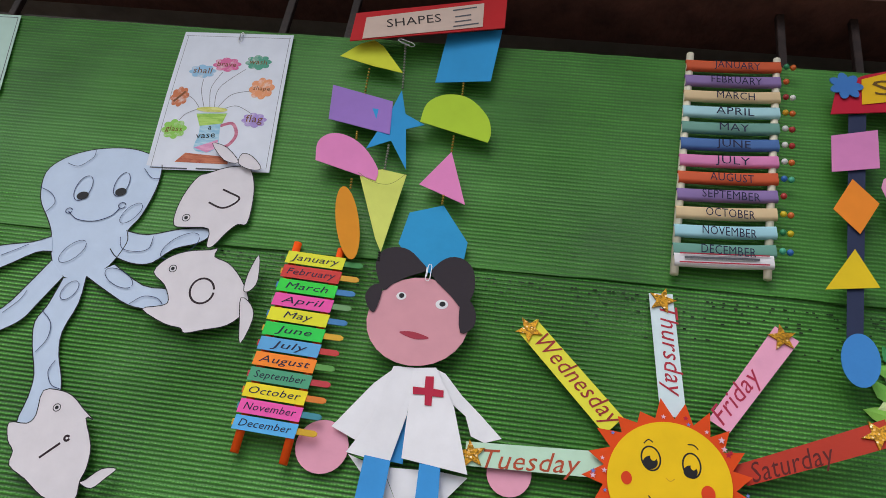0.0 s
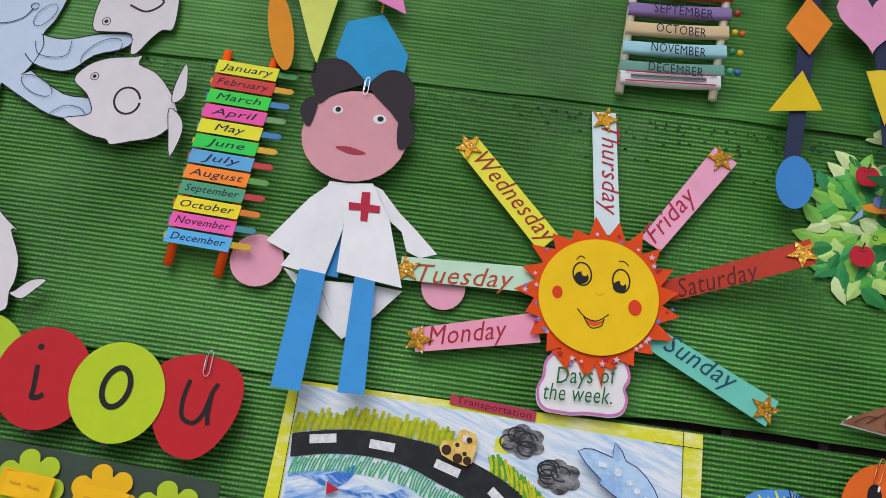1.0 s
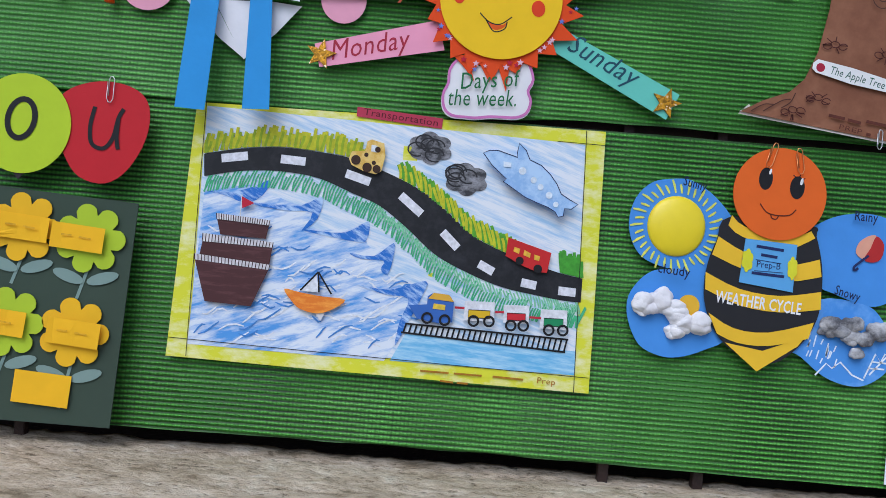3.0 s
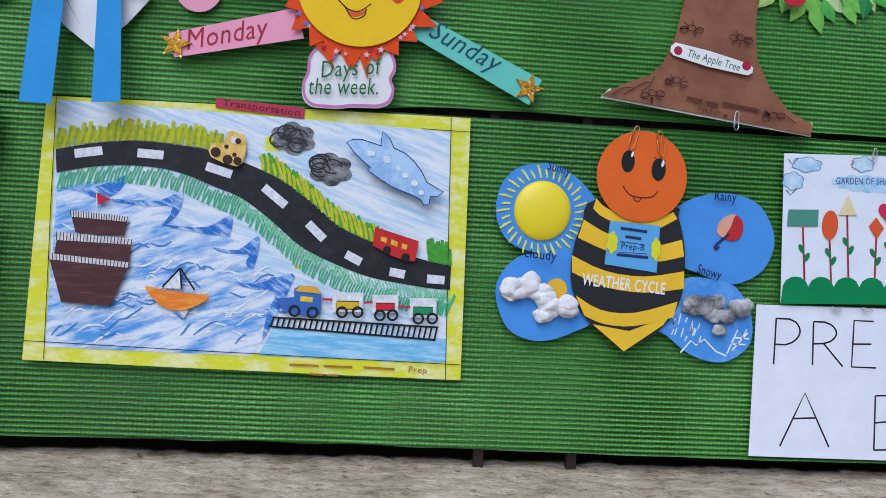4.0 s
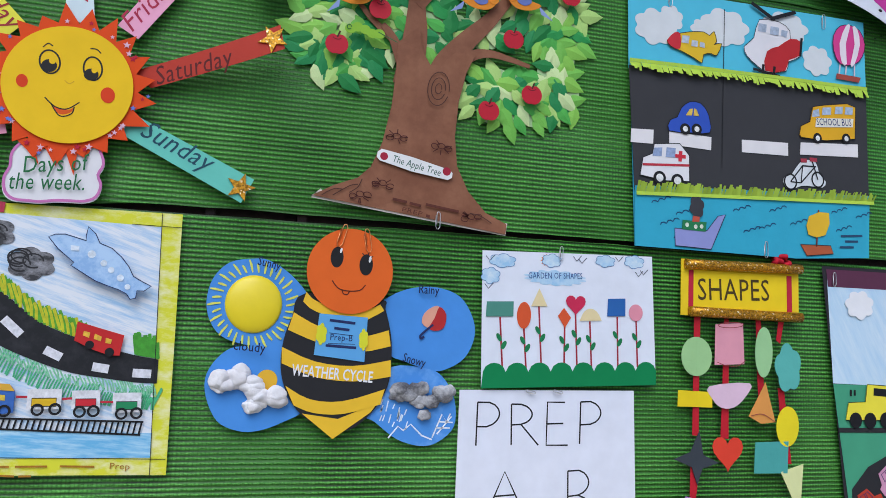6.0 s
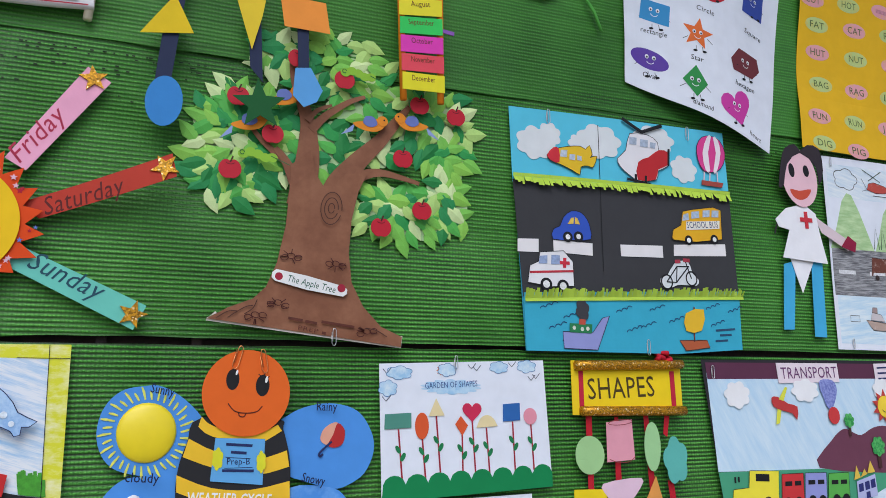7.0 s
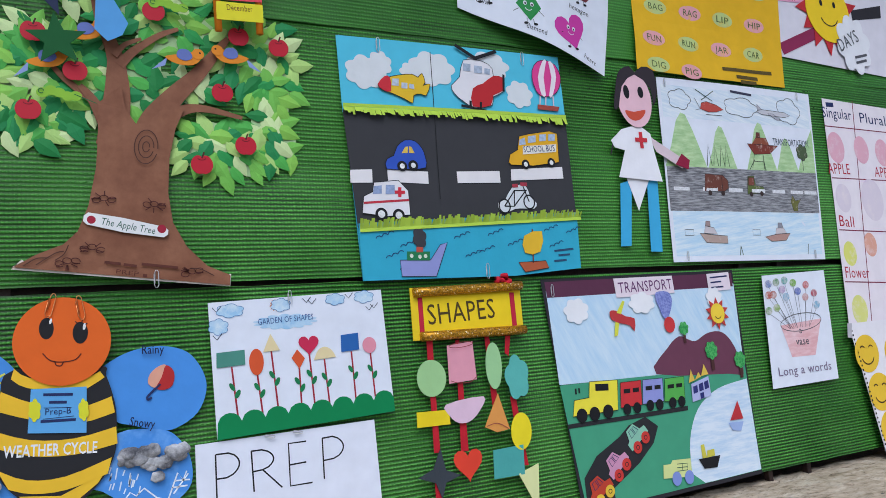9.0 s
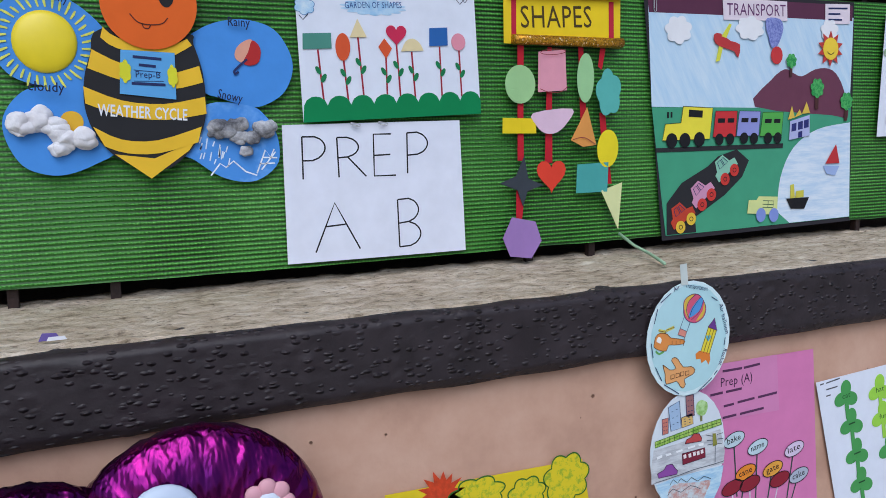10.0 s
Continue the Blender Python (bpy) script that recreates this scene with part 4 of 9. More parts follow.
do.flat("b", [(0.098, 1.854), (0.112, 1.849), (0.141, 1.819), (0.168, 1.797), (0.203, 1.766), (0.180, 1.757), (0.160, 1.764), (0.149, 1.791), (0.129, 1.805)], COAT, 0.004, lean=lambda x, z: 0.004)
do.flat("c", [(-0.007, 1.718), (0.046, 1.703), (0.091, 1.631), (0.055, 1.657)], COAT, 0.003)
do.flat("c", [(0.045, 1.707), (0.123, 1.711), (0.163, 1.708), (0.131, 1.668), (0.091, 1.630)], COAT, 0.003)
do.flat("d", [(0.019, 1.717), (0.056, 1.714), (0.056, 1.551), (0.017, 1.552)], BLUE_PAPER, 0.010, 0.0008, lean=lambda x, z: 0.006 + 0.14 * max(0.0, 1.715 - z))
do.flat("d", [(0.096, 1.716), (0.125, 1.715), (0.139, 1.559), (0.104, 1.557)], BLUE_PAPER, 0.010, 0.0008, lean=lambda x, z: 0.006 + 0.14 * max(0.0, 1.715 - z))
do.flat("d", [(0.066, 1.789), (0.072, 1.714), (0.051, 1.715), (0.062, 1.788)], BLUE_PAPER, 0.006)
do.flat("e", [(0.036, 1.849), (0.066, 1.851), (0.067, 1.781), (0.054, 1.710), (-0.007, 1.717), (0.018, 1.765)], COAT, 0.012, 0.0008, lean=lambda x, z: 0.10 * max(0.0, 0.06 - x))
do.flat("e", [(0.065, 1.850), (0.098, 1.854), (0.132, 1.799), (0.163, 1.709), (0.070, 1.720)], COAT, 0.013, 0.0008, lean=lambda x, z: 0.06 * max(0.0, x - 0.06))
do.flat("f", [(0.069, 1.822), (0.086, 1.822), (0.085, 1.839), (0.097, 1.840), (0.099, 1.822), (0.114, 1.821), (0.115, 1.811), (0.099, 1.811), (0.100, 1.797), (0.090, 1.797), (0.088, 1.812), (0.071, 1.811)], paper("b82845"), 0.0146, 0.0006, lean=lambda x, z: 0.06 * max(0.0, x - 0.06))
do.flat("g", oval(*[(-0.017, 1.915), (0.136, 1.930)], 0.92), SKIN, 0.016, 0.001)
do.flat("h", smooth_line([(-0.013, 1.986), (-0.020, 2.009), (-0.013, 2.031), (0.006, 2.040), (0.028, 2.037), (0.048, 2.021), (0.060, 2.006), (0.036, 1.993), (0.013, 1.978), (-0.000, 1.965)], 3, True), HAIR, 0.0175, 0.001)
do.flat("h", smooth_line([(0.069, 1.999), (0.076, 2.019), (0.093, 2.032), (0.114, 2.031), (0.131, 2.015), (0.137, 1.989), (0.134, 1.967), (0.122, 1.950), (0.104, 1.967)], 3, True), HAIR, 0.0178, 0.001)
do.flat("h", smooth_line([(-0.026, 1.952), (-0.019, 1.970), (-0.005, 1.973), (-0.002, 1.959), (-0.007, 1.929), (-0.017, 1.933)], 3, True), HAIR, 0.0182, 0.001)
do.flat("h", smooth_line([(0.119, 1.953), (0.131, 1.964), (0.144, 1.944), (0.143, 1.921), (0.125, 1.911)], 3, True), HAIR, 0.0182, 0.001)
do.flat("i", [oval(*[(0.021, 1.958), (0.036, 1.960)], 0.85), oval(*[(0.082, 1.952), (0.101, 1.953)], 0.8)], paper("e8e8ec"), 0.0174, 0)
do.flat("j", [oval(*[(0.025, 1.959), (0.033, 1.960)], 1.0), oval(*[(0.088, 1.952), (0.097, 1.954)], 0.9)], BLACK, 0.0178, 0)
do.flat("k", smooth_line([(0.035, 1.901), (0.056, 1.904), (0.081, 1.897), (0.059, 1.893)], 4, True), paper("a83a4c"), 0.0174, 0)
do.clip((0.064, 2.001), 0.014, lift=0.021)
weld(do, "paper_doll")

# ---- sun with the days ----
sn = Hung("days_of_week_sun", "smiling yellow paper sun with day strips as rays", "wall display", (0.431, 1.744), 0.016)
SC = (0.429, 1.736)
days = (
    ("Monday", [(0.194, 1.627), (0.185, 1.658), (0.348, 1.704), (0.359, 1.664)], "ec9cb8", "a8243c", (0.210, 1.638), (0.315, 1.664), (0.195, 1.644)),
    ("Tuesday", [(0.156, 1.723), (0.155, 1.756), (0.341, 1.767), (0.344, 1.731)], "bfe0c8", "b04a2c", (0.182, 1.723), (0.314, 1.733), (0.164, 1.739)),
    ("Wednesday", [(0.210, 1.926), (0.234, 1.950), (0.367, 1.818), (0.343, 1.791)], "e6e03c", "9a2c2c", (0.234, 1.912), (0.350, 1.801), (0.225, 1.932)),
    ("Thursday", [(0.396, 2.013), (0.431, 2.015), (0.453, 1.827), (0.417, 1.829)], "d5e6ec", "b0283c", (0.412, 1.992), (0.425, 1.856), (0.416, 2.002)),
    ("Friday", [(0.577, 1.982), (0.610, 1.962), (0.510, 1.815), (0.482, 1.831)], "eda6c4", "b02848", (0.502, 1.824), (0.557, 1.903), (0.586, 1.964)),
    ("Saturday", [(0.700, 1.850), (0.708, 1.815), (0.532, 1.747), (0.508, 1.769)], "b5301a", "5a1410", (0.540, 1.752), (0.642, 1.790), (0.691, 1.828)),
    ("Sunday", [(0.679, 1.631), (0.663, 1.596), (0.495, 1.680), (0.508, 1.710)], "6cc4b4", "1f4a5c", (0.522, 1.679), (0.617, 1.635), (0.661, 1.618)),
)
for k, (dn, pts, tint, tc, p0, p1, sp) in enumerate(days):
    curl = (lambda x, z: 0.036 * max(0.0, (x - 0.52) / 0.18) ** 1.4) if dn == "Saturday" else (lambda x, z: 0.0)
    ray = sn.flat("day_strip", pts, paper(tint, 0.5), 0.004, 0.0008, lean=curl)
    sn.text("word", dn, p0, p1, ink(tc), 0.0052, high=0.026, slant=0.3, parent=ray, lean=curl)
    sn.flat("glitter_star", star(sp, 0.021, 0.42, 5, 80 + 23 * k), GOLD, 0.0054, 0.0025, parent=ray, lean=curl)
flame = sn.flat("flame_ring", burst(SC, 0.087, 0.111, 21, 5, 8), paper("dd4a14"), 0.011, 0.001)
rnd = random.Random(9)
bits = []
for k in range(34):
    a, r = rnd.uniform(0, 6.28), rnd.uniform(0.085, 0.101)
    bits.append(star((SC[0] + r * math.cos(a), SC[1] + r * math.sin(a)), rnd.uniform(0.003, 0.0055)))
sn.flat("star_sticker", bits[:16], paper("e3b8c8"), 0.0122, 0.0003, parent=flame)
sn.flat("star_sticker", bits[16:26], paper("6d7fc8"), 0.0122, 0.0003, parent=flame)
sn.flat("star_sticker", bits[26:], paper("b8203c"), 0.0122, 0.0003, parent=flame)
face = sn.flat("face", ell(SC, 0.0815, 0.0805, 0, 56), paper("efc315"), 0.0135, 0.002)
L = 0.0158
sn.flat("cheek", [oval(*[(0.366, 1.733), (0.380, 1.735)], 1.25), oval(*[(0.470, 1.726), (0.488, 1.728)], 1.2)], paper("d8401c"), L, 0.0002, parent=face)
sn.line("eye", [oval(*[(0.392, 1.761), (0.416, 1.767)], 1.3), oval(*[(0.446, 1.760), (0.469, 1.763)], 1.4)], 0.0022, BLACK, L, closed=True, parent=face)
sn.flat("pupil", [oval(*[(0.394, 1.756), (0.413, 1.761)], 0.9), oval(*[(0.447, 1.751), (0.465, 1.755)], 0.9)], BLACK, L + 0.0002, 0, parent=face)
sn.flat("eye_light", [oval(*[(0.403, 1.765), (0.411, 1.767)], 1.2), oval(*[(0.456, 1.759), (0.463, 1.760)], 1.2)], paper("efc315"), L + 0.0004, 0, parent=face)
sn.line("brow", [smooth_line([(0.394, 1.783), (0.400, 1.789), (0.406, 1.786)]), smooth_line([(0.452, 1.789), (0.460, 1.789), (0.466, 1.784)])], 0.0016, BLACK, L, parent=face)
sn.line("smile", [smooth_line([(0.402, 1.715), (0.415, 1.704), (0.430, 1.702), (0.445, 1.713)]), smooth_line([(0.410, 1.708), (0.422, 1.692), (0.436, 1.696), (0.439, 1.706)])], 0.0016, BLACK, L, parent=face)
sn.line("nose", smooth_line([(0.424, 1.741), (0.430, 1.737), (0.436, 1.741)]), 0.0014, ink("d6a516"), L, parent=face)
sn.flat("lip", smooth_line([(0.412, 1.704), (0.431, 1.701), (0.439, 1.705), (0.434, 1.697), (0.422, 1.694)], 3, True), paper("dd5a1c"), L - 0.0002, 0, parent=face)
CLD = smooth_line([(0.381, 1.651), (0.367, 1.636), (0.366, 1.617), (0.360, 1.601), (0.363, 1.583), (0.374, 1.574), (0.392, 1.573), (0.407, 1.573), (0.425, 1.576), (0.443, 1.577), (0.462, 1.578), (0.476, 1.585), (0.481, 1.601), (0.476, 1.615), (0.482, 1.630), (0.476, 1.648), (0.467, 1.654), (0.437, 1.650), (0.408, 1.646)], 3, True)
cl = sn.flat("word_cloud", CLD, paper("e4e2e6"), 0.007, 0.0012)
sn.line("outline", [(cl_p[0] + (SC[0] - cl_p[0]) * 0.03, cl_p[1] + 0.003) for cl_p in CLD], 0.0036, paper("c878b4"), 0.009, closed=True, parent=cl)
sn.text("word", "Days of", (0.385, 1.612), (0.465, 1.623), GREEN_INK, 0.0125, high=0.022, slant=0.2, parent=cl)
sn.text("word", "the week.", (0.370, 1.589), (0.460, 1.595), GREEN_INK, 0.0125, high=0.022, slant=0.2, parent=cl)
sn.flat("flame", [[(0.369, 1.659), (0.391, 1.658), (0.402, 1.624), (0.387, 1.642)], [(0.391, 1.658), (0.429, 1.656), (0.422, 1.624), (0.409, 1.646)], [(0.425, 1.657), (0.448, 1.659), (0.445, 1.614), (0.434, 1.642)], [(0.443, 1.662), (0.473, 1.670), (0.457, 1.638)], [(0.465, 1.671), (0.487, 1.679), (0.478, 1.648)]], paper("dd4a14"), 0.0102, 0.0006)

# ---- letter discs ----
for nm, c, tint, e in (("e", (-0.377, 1.531), "a8c62c", 0.112), ("i", (-0.283, 1.521), "bd1d28", 0.116), ("o", (-0.180, 1.517), "b4cc22", 0.113)):
    lt = Hung("letter_disc", ("red" if nm == "i" else "yellow-green") + " round paper disc with a black vowel", "letter disc", c, {"e": 0.026, "i": 0.028, "o": 0.030}[nm], group="vowel discs", move=(-0.006, 0.0))
    lt.flat("disc", ell(c, e * 0.56, e * 0.585, 10, 44), paper(tint, 0.6), th=0.001)
    if nm == "o":
        lt.line("letter", ell((c[0] - 0.002, c[1] + 0.006), 0.0175, 0.026, -8, 26), 0.0075, BLACK, 0.0018, closed=True)
    if nm == "i":
        lt.line("letter", smooth_line([(-0.294, 1.537), (-0.291, 1.506), (-0.291, 1.495), (-0.282, 1.496), (-0.276, 1.501)]), 0.0062, BLACK, 0.0018)
        lt.flat("letter_dot", ell((-0.296, 1.561), 0.0042, 0.0042, 0, 12), BLACK, 0.0018, 0)
    lt.flat("cut_mark", star((c[0], c[1] - e * 0.57), 0.010, 0.6, 4), HAIR, -0.001)
lu = Hung("letter_disc", "red rounded paper disc with a black letter u", "letter disc", (-0.068, 1.513), 0.028, group="vowel discs", move=(-0.010, 0.0))
lu.flat("disc", smooth_line([(-0.132, 1.518), (-0.133, 1.552), (-0.112, 1.572), (-0.072, 1.582), (-0.032, 1.574), (-0.013, 1.551), (-0.014, 1.510), (-0.034, 1.468), (-0.062, 1.447), (-0.097, 1.453), (-0.119, 1.480)], 4, True), paper("bd1d28", 0.6), th=0.001)
lu.line("letter", smooth_line([(-0.084, 1.547), (-0.088, 1.521), (-0.084, 1.498), (-0.068, 1.493), (-0.057, 1.508), (-0.052, 1.534), (-0.046, 1.547)]), 0.0055, BLACK, 0.0018)
lu.line("letter", smooth_line([(-0.052, 1.534), (-0.052, 1.508), (-0.049, 1.493)]), 0.0055, BLACK, 0.0023)
lu.clip((-0.065, 1.571), 0.017)

# ---- flower word board ----
FB = [(-0.332, 1.190), (-0.011, 1.175), (-0.017, 1.428), (-0.332, 1.436)]
fb = Hung("flower_word_board", "dark green board with paper flowers and yellow word tags", "poster", quad(FB, 0.6, 0.4), 0.028, move=(-0.006, 0.0))
fb.flat("board", [(-0.332, 1.128), (-0.030, 1.128), (-0.019, 1.424), (-0.332, 1.438)], paper("3d4b40", 0.8), th=0.002)
GREY_LEAF, YEL, LIME, TAG = paper("7f9690"), paper("e8b41a"), paper("aec62e"), paper("f0b818")


def word_flower(c, petal, r, drop, tag, rot=0.0, stem_dx=-0.012):
    stem = fb.line("stem", [(c[0], c[1] - r * 0.8), (c[0] + stem_dx, c[1] - drop)], 0.0042, GREY_LEAF, 0.003)
    m = mid((c[0], c[1] - r), (c[0] + stem_dx, c[1] - drop), 0.22)
    for s in (-1, 1):
        fb.flat("leaf", oval((m[0] + s * 0.002, m[1] - 0.004), (m[0] + s * 0.043, m[1] + 0.009), 0.36, 14), GREY_LEAF, 0.0034, 0.0006, parent=stem)
    pts = []
    for k in range(56):
        a = 2 * math.pi * k / 56
        f = 0.66 + 0.34 * abs(math.cos(3.5 * a + rot)) ** 0.55
        pts.append((c[0] + r * f * math.cos(a), c[1] + r * f * math.sin(a)))
    fl = fb.flat("flower", pts, petal, 0.005, 0.001)
    tg = fb.flat("word_tag", rect((c[0] + tag, c[1]), r * 1.5, r * 0.72, -4), TAG, 0.009, 0.0006, parent=fl, lean=lambda x, z: 0.004 * abs(math.sin(90 * x)))
    fb.line("written_line", [[(c[0] + tag - r * 0.45, c[1] + 0.003), (c[0] + tag - r * 0.15, c[1] + 0.002)], [(c[0] + tag + r * 0.05, c[1] + 0.001), (c[0] + tag + r * 0.4, c[1] - 0.001)]], 0.0026, ink("dca61a"), 0.0142, parent=tg)


for c, mt, dr, tg in (((-0.163, 1.381), YEL, 0.075, 0.0), ((-0.076, 1.373), LIME, 0.08, -0.014), ((-0.172, 1.256), LIME, 0.08, -0.01), ((-0.086, 1.249), YEL, 0.10, 0.002), ((-0.260, 1.386), LIME, 0.08, 0.0), ((-0.267, 1.262), YEL, 0.10, 0.0)):
    word_flower(c, mt, 0.046, dr, tg)
fb.flat("word_tag", [(p[0], p[1]) for p in rect((-0.121, 1.173), 0.074, 0.042, -3)], TAG, 0.006, 0.0006)
fb.flat("word_tag", rect((-0.225, 1.178), 0.07, 0.04, 2), TAG, 0.006, 0.0006)

# ---- transportation chart ----
CP = [(0.009, 1.224), (0.587, 1.219), (0.583, 1.573), (0.021, 1.566)]
ch = Hung("transportation_chart", "painted transport chart with road, sea and yellow crayon border", "poster", quad(CP, 0.5, 0.5), 0.009, bend=bow(0.005, 0.75, 0, 0.2, 0.0015), cut=0.05, move=(0.0, 0.002), warp=lambda x: x + 0.003 + 0.010 * (0.587 - x) / 0.57)
ch.flat("paper_sheet", CP, crayon("d8d830", "e8e6b0", (18, 18, 40), 0.45, 0.65))
IN = [(0.039, 1.249), (0.565, 1.242), (0.556, 1.553), (0.035, 1.562)]
ch.flat("sky", IN, crayon("a4c6e6", "e2e6ee", (12, 12, 120), 0.36, 0.58, 18), 0.0008, 0)
sea = ch.flat("sea", smooth_line([(0.042, 1.445), (0.045, 1.458), (0.075, 1.456), (0.107, 1.462), (0.129, 1.469), (0.127, 1.452), (0.144, 1.447), (0.175, 1.439), (0.202, 1.452), (0.199, 1.427), (0.189, 1.410), (0.223, 1.410), (0.247, 1.414), (0.268, 1.425), (0.266, 1.402), (0.278, 1.388), (0.305, 1.399), (0.306, 1.378), (0.301, 1.355), (0.328, 1.340), (0.353, 1.352), (0.344, 1.332), (0.331, 1.300), (0.320, 1.269), (0.305, 1.241)], 2) + [(0.037, 1.242)], crayon("5898de", "dde4f0", (12, 12, 64), 0.38, 0.58, -18), 0.0012, 0)
ch.flat("river", [(0.331, 1.279), (0.565, 1.274), (0.565, 1.242), (0.313, 1.242)], crayon("6fb4e0", "b4d8ee", (16, 16, 130), 0.42, 0.65, 4), 0.0013, 0)
WAVE = crayon("2f6fc6", "b4cdee", (26, 26, 110), 0.44, 0.60, 28)
ch.flat("wave", [smooth_line(w, 3, True) for w in ([(0.044, 1.448), (0.076, 1.448), (0.107, 1.458), (0.130, 1.469), (0.122, 1.448), (0.100, 1.436), (0.069, 1.444)], [(0.100, 1.436), (0.145, 1.437), (0.175, 1.438), (0.203, 1.452), (0.199, 1.423), (0.178, 1.404), (0.191, 1.430), (0.153, 1.430)], [(0.178, 1.407), (0.224, 1.406), (0.246, 1.411), (0.269, 1.425), (0.267, 1.398), (0.247, 1.397), (0.209, 1.401)], [(0.246, 1.381), (0.279, 1.379), (0.305, 1.399), (0.306, 1.378), (0.300, 1.356), (0.290, 1.362), (0.293, 1.374), (0.262, 1.374)], [(0.259, 1.340), (0.305, 1.336), (0.353, 1.352), (0.349, 1.330), (0.334, 1.296), (0.318, 1.262), (0.322, 1.296), (0.331, 1.326), (0.300, 1.329)])], WAVE, 0.0016, 0)
rnd = random.Random(3)
foam, deep = [], []
for k in range(96):
    p = quad([(0.044, 1.248), (0.312, 1.246), (0.335, 1.339), (0.048, 1.423)], rnd.random(), rnd.random() ** 0.9)
    l = rnd.uniform(0.012, 0.035)
    s = [(p[0] + l * u, p[1] + 0.006 * math.sin(u * 3 + k) + 0.3 * l * u) for u in (0, 0.35, 0.7, 1.0)]
    (foam if k % 3 else deep).append(s)
ch.line("foam_stroke", foam, 0.0026, ink("e2e6ee"), 0.0018, taper=True)
ch.line("wave_stroke", deep, 0.0026, ink("4a84cc"), 0.0019, taper=True)
UP = smooth_line([(0.037, 1.497), (0.086, 1.508), (0.139, 1.514), (0.192, 1.512), (0.238, 1.507), (0.285, 1.493), (0.332, 1.474), (0.372, 1.448), (0.413, 1.417), (0.453, 1.400), (0.500, 1.386), (0.535, 1.377), (0.566, 1.372)], 4)
LOW = smooth_line([(0.040, 1.467), (0.089, 1.478), (0.142, 1.482), (0.195, 1.477), (0.242, 1.461), (0.281, 1.447), (0.321, 1.420), (0.362, 1.388), (0.409, 1.367), (0.456, 1.352), (0.503, 1.345), (0.537, 1.341), (0.566, 1.340)], 4)
ch.flat("road", UP + LOW[::-1], crayon("1c1d22", "33343a", (60, 60, 60), 0.45, 0.8), 0.002, 0)
ch.flat("lane_mark", [rect(c, w, 0.0115, r) for c, w, r in (((0.079, 1.496), 0.036, 10), ((0.159, 1.498), 0.034, -2), ((0.249, 1.482), 0.035, -15), ((0.324, 1.452), 0.038, -37), ((0.381, 1.409), 0.03, -42), ((0.433, 1.376), 0.023, -25), ((0.493, 1.359), 0.021, -8), ((0.546, 1.353), 0.024, -2))], ink("dcdce4"), 0.0024, 0)


def tuft(pts, n, h, lean, seed):
    rnd2, out = random.Random(seed), []
    for k in range(n):
        f = k / n * (len(pts) - 1)
        i = int(f)
        p = mid(pts[i], pts[min(i + 1, len(pts) - 1)], f - i)
        hh = h * rnd2.uniform(0.6, 1.15)
        out.append([(p[0] + rnd2.uniform(-0.003, 0.003), p[1]), (p[0] + lean * hh * 0.5, p[1] + hh * 0.6), (p[0] + lean * hh, p[1] + hh)])
    return out


top = [(p[0], p[1] + 0.001) for p in UP]
third = len(top)
ch.line("grass_stroke", tuft(top[: int(third * 0.42)], 62, 0.026, 0.1, 1), 0.0042, ink("b9b81e"), 0.0022)
ch.line("grass_stroke", tuft(top[: int(third * 0.42)], 26, 0.024, 0.15, 2), 0.0036, ink("8fa61c"), 0.0023)
ch.line("grass_stroke", tuft(top[int(third * 0.46): int(third * 0.82)], 70, 0.026, -0.35, 3), 0.0042, ink("5aa02c"), 0.0022)
ch.line("grass_stroke", tuft(top[int(third * 0.46): int(third * 0.82)], 26, 0.026, -0.3, 4), 0.0036, ink("c0bf22"), 0.0023)
ch.line("grass_stroke", tuft(top[int(third * 0.9):], 26, 0.028, -0.1, 5), 0.0042, ink("4a9a30"), 0.0022)
ch.line("grass_stroke", tuft([(p[0], p[1] - 0.021 - 0.014 * min(1, k / 40)) for k, p in enumerate(LOW)], 150, 0.026, 0.35, 6), 0.0022, ink("4fae7c"), 0.0017)
ch.line("grass_stroke", tuft([(p[0] + 0.003, p[1] - 0.016) for p in LOW[20:]], 70, 0.020, -0.4, 7), 0.0020, ink("86c8a0"), 0.0018)
rnd = random.Random(12)
for c, w in (((0.344, 1.530), 0.062), ((0.396, 1.492), 0.062)):
    ch.flat("smoke_cloud", cloud(c, w, w * 0.72, 6, 2), crayon("3c3c40", "9a9aa0", (50, 50, 90), 0.4, 0.65), 0.0016, 0)
    ch.line("swirl", [ell((c[0] + rnd.uniform(-0.3, 0.3) * w, c[1] + rnd.uniform(-0.2, 0.2) * w), w * 0.2, w * 0.15, 0, 14, 0, 300) for k in range(5)], 0.002, ink("2a2a2e"), 0.0019)
ch.line("border_line", [[(0.037, 1.226), (0.034, 1.566)], [(0.010, 1.249), (0.585, 1.240)], [(0.566, 1.219), (0.556, 1.572)], [(0.517, 1.554), (0.583, 1.554)]], 0.0009, BLACK, 0.0024)
ch.flat("title_bar", [(0.240, 1.577), (0.358, 1.571), (0.357, 1.557), (0.240, 1.564)], paper("b23a52"), 0.0025, 0)
ch.text("word", "Transportation", (0.249, 1.567), (0.351, 1.560), ink("5a1020"), 0.0028, high=0.009)
ch.line("written_line", [[(0.355, 1.232), (0.394, 1.232)], [(0.401, 1.232), (0.439, 1.232)], [(0.454, 1.232), (0.496, 1.231)], [(0.383, 1.221), (0.401, 1.220)], [(0.406, 1.220), (0.421, 1.220)]], 0.0026, ink("a8741c"), 0.0026)


ch.text("word", "Prep", (0.515, 1.228), (0.540, 1.227), ink("a8741c"), 0.0026, high=0.008)


